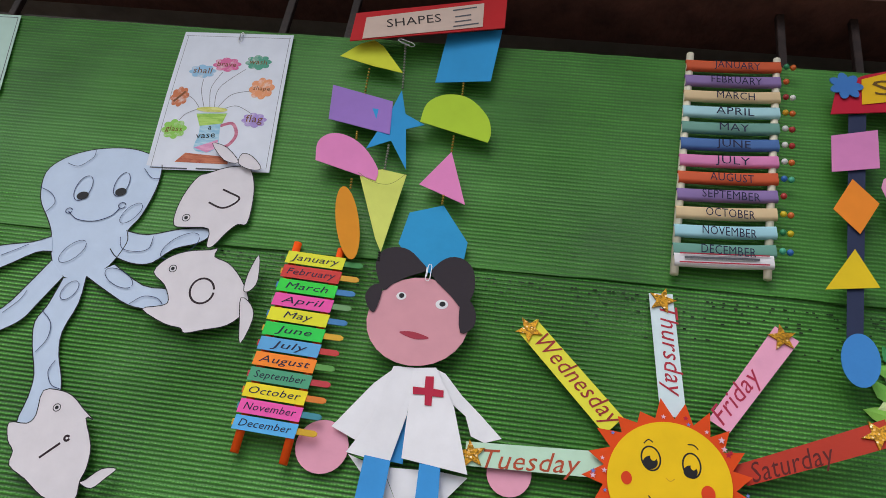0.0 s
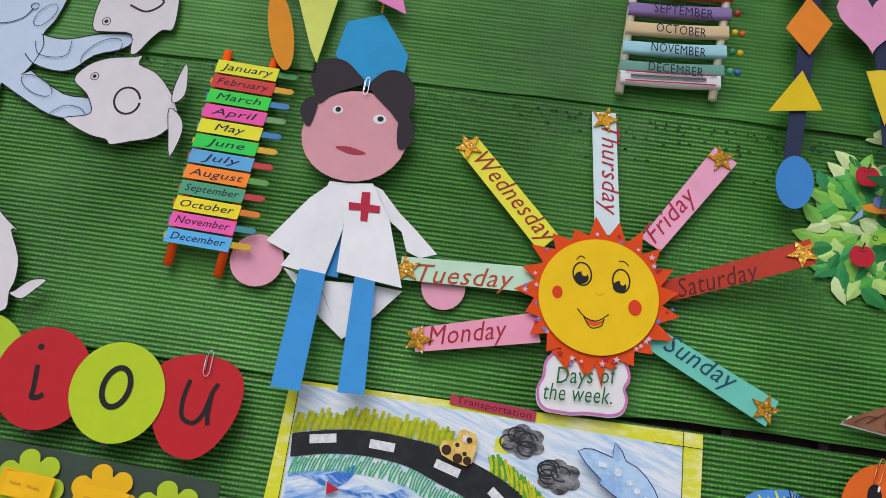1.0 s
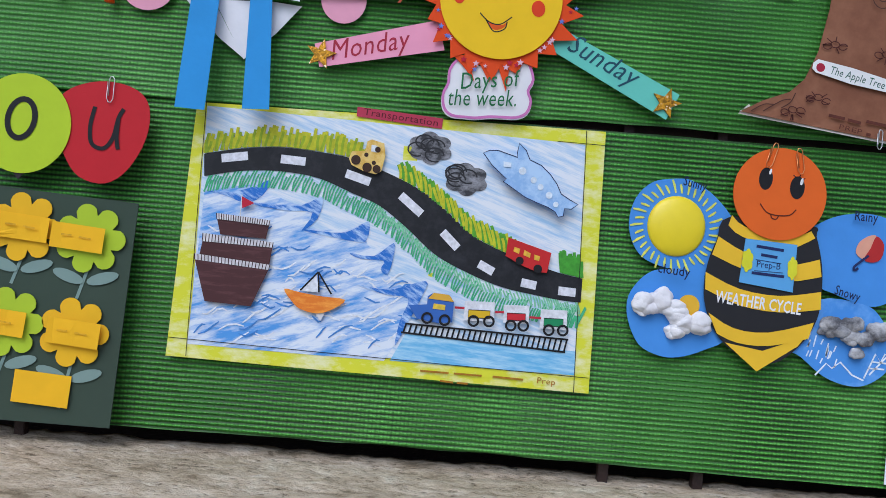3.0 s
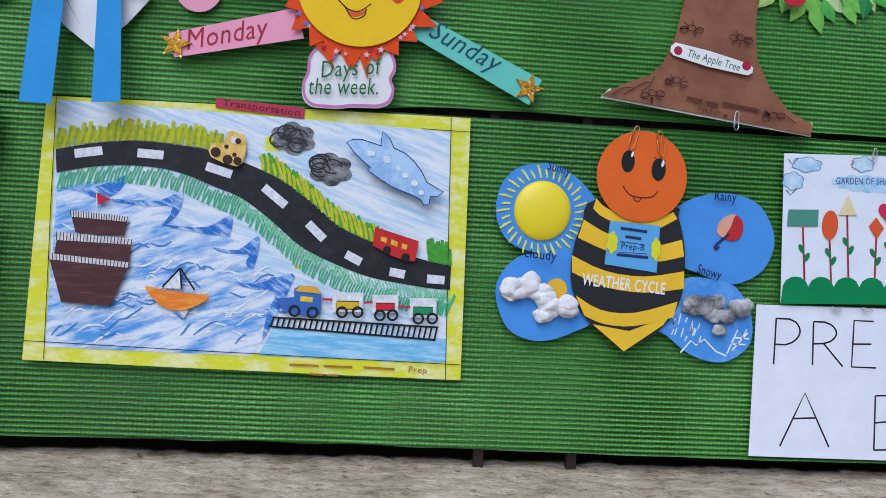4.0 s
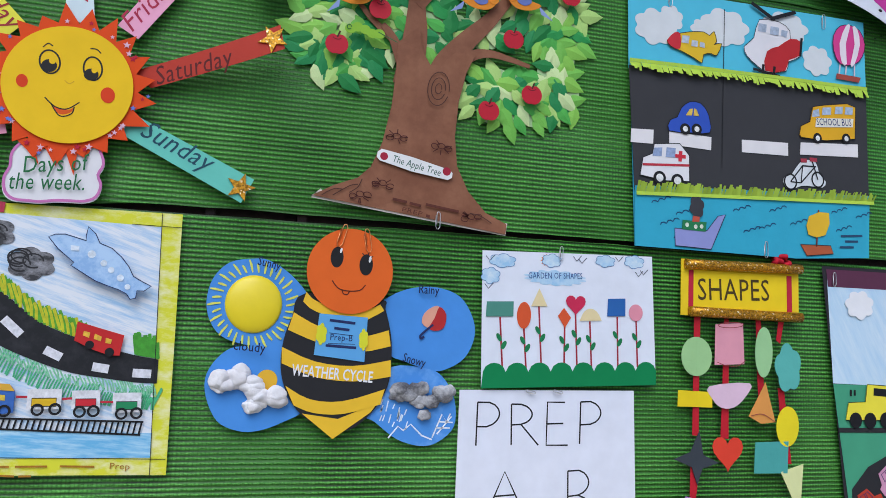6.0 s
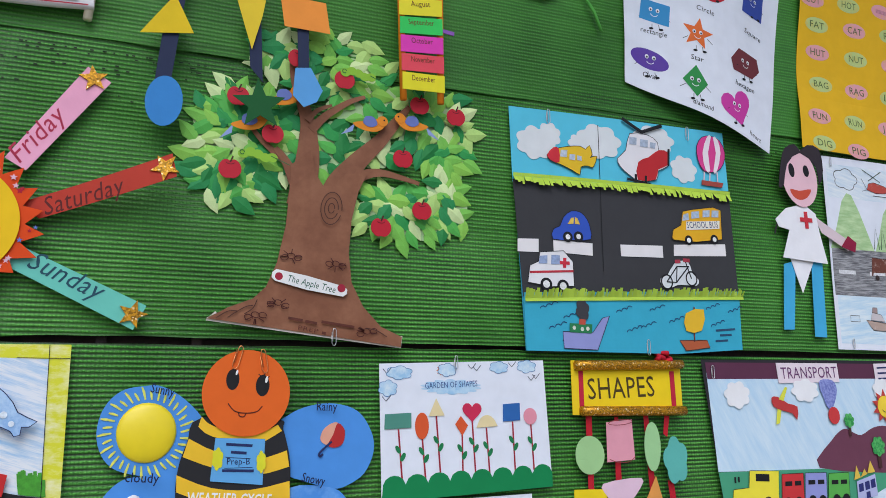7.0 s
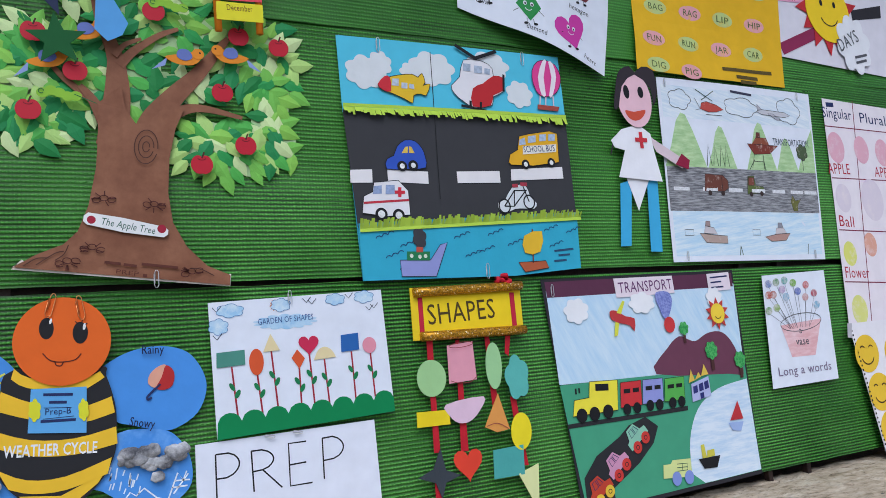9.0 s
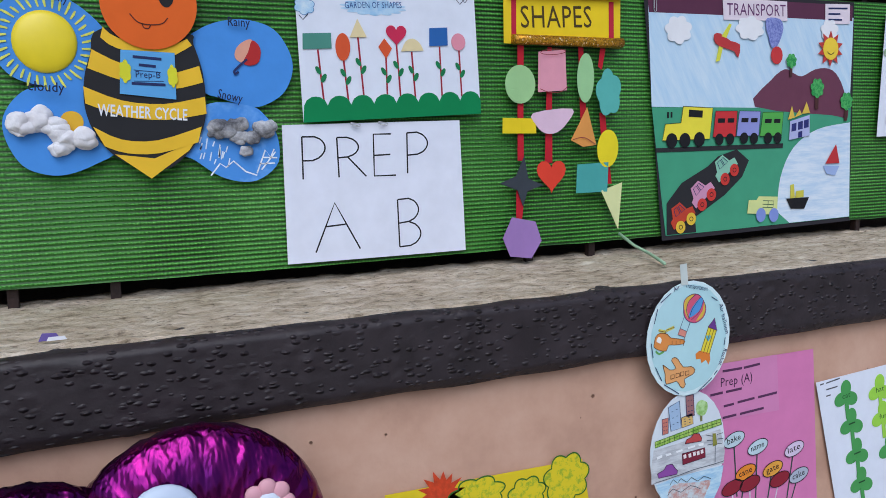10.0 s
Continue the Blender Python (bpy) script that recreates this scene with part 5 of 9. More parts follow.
def cutout(outline, mat, name, lift=0.006):
    o = ch.flat(name, outline, mat, lift, 0.0008)
    return o


# ship
ship = cutout([(0.039, 1.355), (0.140, 1.351), (0.120, 1.299), (0.057, 1.301)], crayon("4a2a2c", "6a4448", (20, 20, 150), 0.5, 0.75), "ship")
ch.flat("deck", [(0.047, 1.381), (0.142, 1.380), (0.140, 1.356), (0.044, 1.360)], crayon("4a2a2c", "6a4448", (20, 20, 150), 0.5, 0.75), 0.0055, 0.0008, parent=ship)
ch.flat("deck", [(0.064, 1.411), (0.135, 1.409), (0.132, 1.390), (0.070, 1.391)], crayon("4a2a2c", "6a4448", (20, 20, 150), 0.5, 0.75), 0.005, 0.0008, parent=ship)
ch.flat("rail", [[(0.038, 1.363), (0.141, 1.356), (0.140, 1.349), (0.039, 1.355)], [(0.047, 1.391), (0.143, 1.386), (0.142, 1.379), (0.047, 1.380)], [(0.063, 1.419), (0.136, 1.415), (0.135, 1.408), (0.064, 1.411)]], ink("d8d4d8"), 0.0072, 0, parent=ship)
ch.line("rail_post", [[mid(a, b, k / 22), mid(c, d, k / 22)] for a, b, c, d in (((0.038, 1.363), (0.141, 1.356), (0.039, 1.355), (0.140, 1.349)), ((0.047, 1.391), (0.143, 1.386), (0.047, 1.380), (0.142, 1.379)), ((0.063, 1.419), (0.136, 1.415), (0.064, 1.411), (0.135, 1.408))) for k in range(23)], 0.0011, ink("3a2022"), 0.0076, parent=ship)
ch.flat("flag", [(0.095, 1.444), (0.113, 1.436), (0.097, 1.428)], paper("b8263a"), 0.0072, 0.0004, parent=ship)
ch.line("flag_pole", [(0.095, 1.446), (0.095, 1.415)], 0.0014, ink("d8d8d8"), 0.0070, parent=ship)
# sail boat
boat = cutout(smooth_line([(0.163, 1.326), (0.185, 1.323), (0.215, 1.320), (0.246, 1.318), (0.232, 1.305), (0.211, 1.297), (0.187, 1.301), (0.174, 1.311)], 3, True), crayon("e07a24", "f2a040", (30, 30, 120), 0.42, 0.6), "sailing_boat")
ch.flat("keel", [(0.206, 1.298), (0.220, 1.298), (0.215, 1.287)], ink("d8d4d8"), 0.005, 0, parent=boat)
ch.line("mast", [[(0.207, 1.352), (0.210, 1.325)], [(0.207, 1.352), (0.185, 1.326)], [(0.207, 1.352), (0.227, 1.324)]], 0.0022, BLACK, 0.0072, parent=boat)
ch.flat("sail", [(0.205, 1.349), (0.210, 1.325), (0.185, 1.325)], ink("d9dce4"), 0.0068, 0, parent=boat)
# car on the road
car = cutout([(0.235, 1.506), (0.238, 1.516), (0.256, 1.518), (0.258, 1.531), (0.264, 1.534), (0.281, 1.530), (0.284, 1.513), (0.280, 1.493), (0.273, 1.488), (0.256, 1.491), (0.239, 1.498)], crayon("d8ac4c", "e8c878", (60, 60, 60)), "toy_car")
ch.flat("window", [(0.264, 1.527), (0.272, 1.526), (0.272, 1.517), (0.264, 1.518)], ink("d8dce0"), 0.0073, 0, parent=car)
ch.flat("wheel", [oval(*[(0.238, 1.505), (0.251, 1.505)], 1.0, 14), oval(*[(0.254, 1.496), (0.267, 1.496)], 1.0, 14), oval(*[(0.268, 1.495), (0.279, 1.495)], 1.0, 14)], ink("3a2418"), 0.0072, 0.0004, parent=car)
ch.flat("spot", [oval(*[(0.255, 1.513), (0.261, 1.513)], 1.0, 10), oval(*[(0.266, 1.503), (0.272, 1.503)], 1.0, 10), oval(*[(0.269, 1.521), (0.277, 1.521)], 1.0, 10)], ink("3a2418"), 0.0072, 0, parent=car)
# aeroplane
pl = cutout([(0.416, 1.528), (0.424, 1.532), (0.436, 1.533), (0.463, 1.526), (0.462, 1.532), (0.464, 1.545), (0.474, 1.536), (0.480, 1.524), (0.496, 1.518), (0.509, 1.507), (0.519, 1.495), (0.526, 1.482), (0.539, 1.475), (0.550, 1.470), (0.541, 1.463), (0.532, 1.463), (0.531, 1.453), (0.524, 1.451), (0.519, 1.458), (0.509, 1.463), (0.493, 1.468), (0.477, 1.474), (0.450, 1.490), (0.446, 1.492), (0.450, 1.496), (0.429, 1.513)], crayon("8fb4e2", "b4d0f0", (30, 30, 30)), "toy_plane", 0.012)
ch.line("outline", [(0.416, 1.528), (0.424, 1.532), (0.436, 1.533), (0.463, 1.526), (0.462, 1.532), (0.464, 1.545), (0.474, 1.536), (0.480, 1.524), (0.496, 1.518), (0.509, 1.507), (0.519, 1.495), (0.526, 1.482), (0.539, 1.475), (0.550, 1.470), (0.541, 1.463), (0.532, 1.463), (0.531, 1.453), (0.524, 1.451), (0.519, 1.458), (0.509, 1.463), (0.493, 1.468), (0.477, 1.474), (0.450, 1.490), (0.446, 1.492), (0.450, 1.496), (0.429, 1.513)], 0.0012, NAVY, 0.0132, closed=True, parent=pl)
ch.flat("window", [oval(*[(0.466, 1.510), (0.476, 1.507)], 1.0, 14), oval(*[(0.483, 1.499), (0.491, 1.496)], 1.0, 12), oval(*[(0.493, 1.490), (0.501, 1.488)], 1.0, 12), oval(*[(0.505, 1.480), (0.514, 1.478)], 1.0, 12), oval(*[(0.516, 1.469), (0.523, 1.466)], 1.0, 12), [(0.444, 1.519), (0.455, 1.518), (0.455, 1.512), (0.445, 1.512)]], ink("dce6f2"), 0.0134, 0, parent=pl)
# bus
bs = cutout([(0.460, 1.419), (0.520, 1.403), (0.516, 1.376), (0.503, 1.376), (0.484, 1.382), (0.458, 1.394)], paper("c02a2c"), "toy_bus")
ch.flat("window", [[(0.469, 1.407), (0.477, 1.405), (0.476, 1.398), (0.468, 1.401)], [(0.483, 1.404), (0.492, 1.400), (0.491, 1.394), (0.482, 1.397)], [(0.497, 1.399), (0.505, 1.397), (0.504, 1.391), (0.497, 1.392)]], ink("e0b03a"), 0.0072, 0, parent=bs)
ch.flat("wheel", [oval(*[(0.472, 1.390), (0.483, 1.388)], 1.0, 12), oval(*[(0.497, 1.380), (0.509, 1.380)], 1.0, 12)], BLACK, 0.0072, 0.0004, parent=bs)
# train on the bridge
tr = cutout([(0.332, 1.318), (0.357, 1.321), (0.357, 1.332), (0.363, 1.336), (0.388, 1.334), (0.393, 1.327), (0.393, 1.300), (0.375, 1.297), (0.345, 1.301)], paper("3f68b4"), "toy_train")
ch.flat("cab_roof", [(0.358, 1.329), (0.365, 1.337), (0.386, 1.336), (0.393, 1.327)], paper("d8a83a"), 0.0072, 0.0004, parent=tr)
ch.flat("window", [(0.366, 1.323), (0.382, 1.322), (0.382, 1.315), (0.365, 1.316)], ink("e0c040"), 0.0074, 0, parent=tr)
for a, t2 in (([(0.408, 1.330), (0.449, 1.331), (0.449, 1.305), (0.408, 1.304)], "d8b020"), ([(0.461, 1.329), (0.496, 1.330), (0.497, 1.306), (0.462, 1.305)], "c82c38"), ([(0.512, 1.327), (0.548, 1.328), (0.549, 1.302), (0.512, 1.301)]  , "2f8a5a")):
    wg = ch.flat("wagon", a, ink("dcdce2"), 0.006, 0.0008, parent=tr)
    ch.flat("wagon_panel", patch(a, 14, 86, 45, 85), paper(t2), 0.0072, 0, parent=tr)
    ch.line("outline", patch(a, 14, 86, 45, 85), 0.001, BLACK, 0.0075, closed=True, parent=tr)
ch.line("coupling", [[(0.395, 1.320), (0.408, 1.320)], [(0.450, 1.318), (0.462, 1.319)], [(0.497, 1.315), (0.513, 1.315)]], 0.003, ink("b8283c"), 0.0074, parent=tr)
ch.line("wheel", [oval(c, (c[0] + 0.013, c[1]), 1.0, 14) for c in ((0.352, 1.303), (0.376, 1.302), (0.415, 1.304), (0.436, 1.305), (0.466, 1.302), (0.483, 1.303), (0.518, 1.300), (0.537, 1.301))], 0.003, BLACK, 0.0080, closed=True, parent=tr)
ch.line("bridge", [[(0.330, 1.293), (0.553, 1.289)], [(0.325, 1.281), (0.550, 1.272)]], 0.0024, BLACK, 0.0026)
ch.line("sleeper", [[mid((0.331, 1.293), (0.551, 1.289), k / 30), mid((0.328, 1.281), (0.548, 1.272), k / 30)] for k in range(31)], 0.0024, BLACK, 0.0026)

# ---- weather bee ----
be = Hung("weather_bee", "orange-headed paper bee with four blue weather wings", "wall display", (0.813, 1.406), 0.012, move=(0.003, -0.001))
WING, YB, BB = paper("4f8fdc"), paper("e8bb2c"), paper("26262a")
w1 = be.flat("wing", smooth_line([(0.764, 1.468), (0.737, 1.500), (0.705, 1.519), (0.681, 1.520), (0.651, 1.513), (0.630, 1.490), (0.623, 1.457), (0.631, 1.427), (0.651, 1.407), (0.690, 1.397), (0.729, 1.392), (0.747, 1.416), (0.757, 1.440)], 4, True), WING, 0.0, 0.0014)
w2 = be.flat("wing", smooth_line([(0.675, 1.397), (0.649, 1.386), (0.630, 1.358), (0.631, 1.327), (0.648, 1.294), (0.676, 1.281), (0.703, 1.281), (0.736, 1.293), (0.766, 1.314), (0.747, 1.363), (0.729, 1.392)], 4, True), WING, 0.0004, 0.0014)
w3 = be.flat("wing", smooth_line([(0.864, 1.456), (0.882, 1.477), (0.915, 1.491), (0.954, 1.494), (0.990, 1.482), (1.011, 1.452), (1.015, 1.422), (1.000, 1.390), (0.970, 1.372), (0.947, 1.371), (0.907, 1.383), (0.883, 1.396)], 4, True), WING, 0.0, 0.0014)
w4 = be.flat("wing", smooth_line([(0.889, 1.374), (0.947, 1.372), (0.971, 1.357), (0.987, 1.327), (0.987, 1.289), (0.962, 1.266), (0.935, 1.261), (0.900, 1.271), (0.867, 1.295), (0.850, 1.305), (0.865, 1.333)], 4, True), crayon("4f8fdc", "7db0ec", (12, 12, 12), 0.5, 0.7), 0.0004, 0.0014)
BODY = [(0.758, 1.475), (0.741, 1.441), (0.731, 1.408), (0.729, 1.369), (0.740, 1.332), (0.763, 1.303), (0.799, 1.282), (0.814, 1.282), (0.837, 1.287), (0.866, 1.314), (0.883, 1.346), (0.887, 1.381), (0.885, 1.419), (0.875, 1.457), (0.866, 1.472)]
body = be.flat("body", smooth_line(BODY, 4, True), BB, 0.006, 0.001)
be.flat("sting", [(0.762, 1.306), (0.807, 1.271), (0.860, 1.309), (0.869, 1.322), (0.813, 1.299)], YB, 0.0062, 0.001)
for a in ([(0.759, 1.477), (0.777, 1.463), (0.833, 1.452), (0.867, 1.464), (0.873, 1.455), (0.834, 1.437), (0.775, 1.449), (0.755, 1.463)], [(0.743, 1.447), (0.781, 1.428), (0.836, 1.416), (0.881, 1.427), (0.885, 1.404), (0.837, 1.394), (0.781, 1.405), (0.736, 1.422)], [(0.729, 1.398), (0.776, 1.379), (0.831, 1.374), (0.886, 1.384), (0.887, 1.360), (0.832, 1.352), (0.778, 1.357), (0.730, 1.375)], [(0.737, 1.344), (0.772, 1.326), (0.819, 1.324), (0.879, 1.342), (0.873, 1.320), (0.820, 1.306), (0.778, 1.307), (0.750, 1.317)]):
    be.flat("stripe", smooth_line(a[:4], 3) + smooth_line(a[4:], 3), YB, 0.0074, 0.0004, parent=body)
card = be.flat("name_card", [(0.779, 1.447), (0.849, 1.444), (0.847, 1.380), (0.774, 1.388)], paper("62a4dc"), 0.0085, 0.0006, parent=body)
be.flat("card_flower", [cloud((0.783, 1.418), 0.016, 0.032, 6, 1), cloud((0.844, 1.412), 0.014, 0.032, 6, 2)], paper("d8d62c"), 0.0098, 0.0004, parent=body)
be.line("written_line", [[(0.794, 1.438), (0.831, 1.435)], [(0.801, 1.427), (0.823, 1.425)], [(0.790, 1.402), (0.834, 1.400)]], 0.0038, NAVY, 0.0096, parent=body)
be.text("word", "Prep-B", (0.796, 1.410), (0.828, 1.409), NAVY, 0.0096, high=0.009, parent=body)
be.line("rule", [[(0.794, 1.420), (0.829, 1.417)], [(0.793, 1.405), (0.832, 1.405)]], 0.0008, NAVY, 0.0096, parent=body)
be.text("word", "WEATHER CYCLE", (0.744, 1.359), (0.860, 1.351), paper("e6e6ea"), 0.0082, high=0.0155, bold=0.018, parent=body)
hd = be.flat("head", ell((0.820, 1.510), 0.0628, 0.062, 0, 48), paper("de6420"), 0.009, 0.0016)
be.flat("eye", [oval(*[(0.799, 1.514), (0.800, 1.544)], 0.62), oval(*[(0.842, 1.505), (0.843, 1.536)], 0.64)], BLACK, 0.0109, 0, parent=hd)
be.flat("eye_light", [oval(*[(0.804, 1.535), (0.806, 1.543)], 0.4, 10), oval(*[(0.847, 1.524), (0.849, 1.534)], 0.4, 10)], ink("e8e8e8"), 0.0112, 0, parent=hd)
be.line("smile", [smooth_line([(0.794, 1.495), (0.804, 1.484), (0.819, 1.481), (0.835, 1.483), (0.843, 1.491)]), smooth_line([(0.809, 1.483), (0.811, 1.477), (0.817, 1.476), (0.820, 1.481)])], 0.0016, ink("5a2010"), 0.0112, parent=hd)
be.line("lash", [[(0.794, 1.541), (0.798, 1.537)], [(0.802, 1.546), (0.803, 1.542)], [(0.836, 1.537), (0.840, 1.534)], [(0.846, 1.538), (0.844, 1.535)], [(0.852, 1.534), (0.849, 1.531)]], 0.0012, BLACK, 0.0112, parent=hd)
be.clip((0.805, 1.561), 0.017, "d8905a", 0.013, -15)
be.clip((0.843, 1.556), 0.017, "d8905a", 0.013, 10)
bm = bmesh.new()
sc0 = (0.687, 1.456)
bmesh.ops.create_uvsphere(bm, u_segments=32, v_segments=14, radius=1.0, matrix=Matrix.Translation((sc0[0], -0.0135, sc0[1])) @ Matrix.Diagonal((0.0395, 0.010, 0.041, 1)))
be.solid("sun_disc", bm, paper("ecd41c", 0.35, 0.5), parent=w1, smooth=True)
rays = []
for k in range(34):
    a = 2 * math.pi * k / 34
    rays.append([(sc0[0] + r * math.cos(a + 0.03 * j), sc0[1] + r * math.sin(a + 0.03 * j)) for j, r in enumerate((0.045, 0.052 + 0.004 * (k % 2), 0.057 + 0.006 * (k % 2)))])
be.line("ray", rays, 0.0034, ink("d8dc60"), 0.002, parent=w1, taper=True)
for wing, s, p0, p1 in ((w1, "Sunny", (0.688, 1.511), (0.719, 1.505)), (w2, "cloudy", (0.663, 1.392), (0.706, 1.389)), (w3, "Rainy", (0.924, 1.484), (0.955, 1.483)), (w4, "Snowy", (0.903, 1.383), (0.937, 1.375))):
    be.text("word", s, p0, p1, ink("16204a"), 0.014 if s in ("Sunny", "cloudy") else 0.0085, high=0.0125, bold=0.009, parent=wing)
COTTON, GREY_COTTON = rough_material("white_cotton_wool", [(0.3, lin("d4d0d4")), (0.7, lin("f2f1f4"))], 30.0, 0.4, 0.004, 0.95), rough_material("grey_painted_cotton", [(0.38, lin("5c5c62")), (0.62, lin("c4c4c8"))], 30.0, 0.4, 0.004, 0.95)


def wool(places, mat, parent, seed):
    bm2, r2 = bmesh.new(), random.Random(seed)
    for c, r in places:
        for k in range(5):
            m = Matrix.Translation((c[0] + r2.uniform(-0.5, 0.5) * r, -0.016 - r2.uniform(0, 0.4) * r, c[1] + r2.uniform(-0.4, 0.4) * r)) @ Matrix.Diagonal((r * 0.75, r * 0.45, r * 0.6, 1))
            bmesh.ops.create_icosphere(bm2, subdivisions=3, radius=1.0, matrix=m)
    for v in bm2.verts:
        n1 = noise.noise_vector(v.co * 90) * 0.003 + noise.noise_vector(v.co * 260) * 0.0008
        v.co += n1
    return be.solid("cotton_cloud", bm2, mat, parent=parent, smooth=True)


be.flat("half_sun", oval(*[(0.697, 1.351), (0.726, 1.351)], 1.0, 22), paper("e0b030"), 0.002, 0.0008, parent=w2)
wool([((0.655, 1.350), 0.018), ((0.672, 1.355), 0.018), ((0.648, 1.343), 0.012), ((0.691, 1.343), 0.017), ((0.703, 1.329), 0.019), ((0.725, 1.329), 0.019), ((0.693, 1.313), 0.015)], COTTON, w2, 1)
wool([((0.907, 1.340), 0.017), ((0.926, 1.344), 0.016), ((0.897, 1.334), 0.013), ((0.931, 1.323), 0.014), ((0.950, 1.326), 0.012), ((0.969, 1.337), 0.016), ((0.940, 1.308), 0.011)], GREY_COTTON, w4, 2)
be.flat("umbrella", smooth_line([(0.932, 1.440), (0.935, 1.454), (0.947, 1.464), (0.958, 1.465), (0.950, 1.444), (0.943, 1.433)], 3, True), paper("dca088"), 0.002, 0.001, parent=w3)
be.flat("umbrella", smooth_line([(0.943, 1.433), (0.951, 1.448), (0.958, 1.465), (0.969, 1.454), (0.966, 1.435), (0.954, 1.429)], 3, True), paper("b02c2c"), 0.0022, 0.001, parent=w3)
be.line("umbrella_handle", smooth_line([(0.949, 1.438), (0.937, 1.428), (0.930, 1.421), (0.931, 1.417), (0.936, 1.420)]), 0.0032, NAVY, 0.0036, parent=w3)
rnd = random.Random(7)
be.line("snow_stroke", [[(p[0], p[1]), (p[0] + 0.003, p[1] + rnd.uniform(0.006, 0.016))] for p in (quad([(0.871, 1.296), (0.923, 1.273), (0.920, 1.315), (0.873, 1.323)], rnd.random(), rnd.random()) for k in range(16))], 0.0018, ink("d8e4f2"), 0.0024, parent=w4)
be.line("snow_peak", [[(0.888, 1.272), (0.902, 1.289), (0.910, 1.283), (0.921, 1.292), (0.938, 1.276), (0.954, 1.270)], [(0.954, 1.273), (0.968, 1.307), (0.975, 1.296), (0.981, 1.308)], [(0.961, 1.278), (0.983, 1.304)], [(0.959, 1.287), (0.981, 1.287)], [(0.964, 1.296), (0.985, 1.295)]], 0.0022, ink("dfe8f2"), 0.0024, parent=w4)

# ---- apple tree ----
BARK = crayon("7a4c36", "94644a", (14, 14, 14), 0.35, 0.7)
te = Hung("apple_tree_display", "paper apple tree with cut leaves, apples and paper birds", "wall display", (0.912, 1.827), 0.006)
TRUNK = [(0.762, 1.616), (0.791, 1.633), (0.827, 1.648), (0.846, 1.667), (0.861, 1.705), (0.873, 1.763), (0.877, 1.818), (0.879, 1.864), (0.912, 1.894), (0.917, 1.856), (0.931, 1.834), (0.946, 1.835), (0.967, 1.857), (1.004, 1.863), (0.989, 1.829), (0.978, 1.781), (0.974, 1.726), (0.979, 1.680), (0.998, 1.642), (1.028, 1.611), (1.062, 1.596), (1.060, 1.580), (0.956, 1.593), (0.855, 1.605)]
te.line("outline", [(1.062, 1.598), (1.061, 1.580), (0.956, 1.592), (0.855, 1.604), (0.761, 1.615), (0.775, 1.626)], 0.0036, paper("ded6cc"), 0.0130)
te.flat("trunk", TRUNK, BARK, 0.0135, 0.001, lean=lambda x, z: 0.004 * abs(noise.noise((x * 12, z * 12, 0))))


BOUGHS = []


def limb(pts, w0, w1):
    p = smooth_line(pts, 5)
    left, right = [], []
    for i, q in enumerate(p):
        a, b = p[max(i - 1, 0)], p[min(i + 1, len(p) - 1)]
        l = math.hypot(b[0] - a[0], b[1] - a[1])
        w = w0 + (w1 - w0) * i / (len(p) - 1)
        nx, nz = -(b[1] - a[1]) / l * w / 2, (b[0] - a[0]) / l * w / 2
        left.append((q[0] + nx, q[1] + nz))
        right.append((q[0] - nx, q[1] - nz))
    BOUGHS.append(te.flat("branch", left + right[::-1], BARK, 0.0085 + 0.0006 * len(BOUGHS), 0.001))


for pts, w0, w1 in (([(0.897, 1.799), (0.906, 1.874), (0.907, 1.913), (0.904, 1.947), (0.885, 2.005), (0.877, 2.044)], 0.046, 0.008), ([(0.911, 1.928), (0.934, 1.955), (0.972, 1.984), (1.001, 1.998)], 0.016, 0.006), ([(0.943, 1.800), (0.957, 1.842), (0.991, 1.885), (1.027, 1.923), (1.060, 1.966), (1.080, 1.991)], 0.046, 0.008), ([(0.964, 1.828), (0.995, 1.858), (1.033, 1.867), (1.096, 1.855)], 0.024, 0.006), ([(0.887, 1.827), (0.877, 1.862), (0.856, 1.880), (0.831, 1.902), (0.814, 1.923)], 0.016, 0.006), ([(0.904, 1.942), (0.920, 1.962), (0.944, 1.974)], 0.010, 0.005), ([(0.886, 1.836), (0.871, 1.869), (0.854, 1.890)], 0.02, 0.008)):
    limb(pts, w0, w1)
te.line("bark_line", [ell((0.944, 1.797), 0.017 * k, 0.027 * k, -8, 20) for k in (0.3, 0.65, 1.0)] + [smooth_line(s) for s in ([(0.791, 1.618), (0.815, 1.634), (0.827, 1.637)], [(0.775, 1.617), (0.791, 1.627), (0.805, 1.628)], [(1.036, 1.595), (1.018, 1.605), (1.001, 1.608)], [(0.815, 1.624), (0.827, 1.633), (0.833, 1.646)])], 0.0014, ink("4a2a20"), 0.0190)
rnd = random.Random(21)
ants = []
for c in ((0.882, 1.715), (0.952, 1.706), (0.864, 1.640), (0.831, 1.621), (1.003, 1.601)):
    for j, dx in enumerate((-0.010, 0.0, 0.011)):
        ants.append(ell((c[0] + dx, c[1] + rnd.uniform(-0.003, 0.003)), 0.006, 0.0042, rnd.uniform(-20, 20), 12))
    for j in range(6):
        a = rnd.uniform(0, 6.28)
        ants.append([(c[0] + 0.006 * math.cos(a), c[1] + 0.004 * math.sin(a)), (c[0] + 0.017 * math.cos(a), c[1] + 0.012 * math.sin(a))])
te.line("pen_drawing", ants, 0.0013, ink("4a1c18"), 0.0188)
te.line("written_line", [[(0.880, 1.620), (0.902, 1.617)], [(0.906, 1.616), (0.924, 1.613)], [(0.931, 1.616), (0.983, 1.609)], [(0.932, 1.599), (0.938, 1.598)]], 0.0042, ink("5a2c20"), 0.0188)
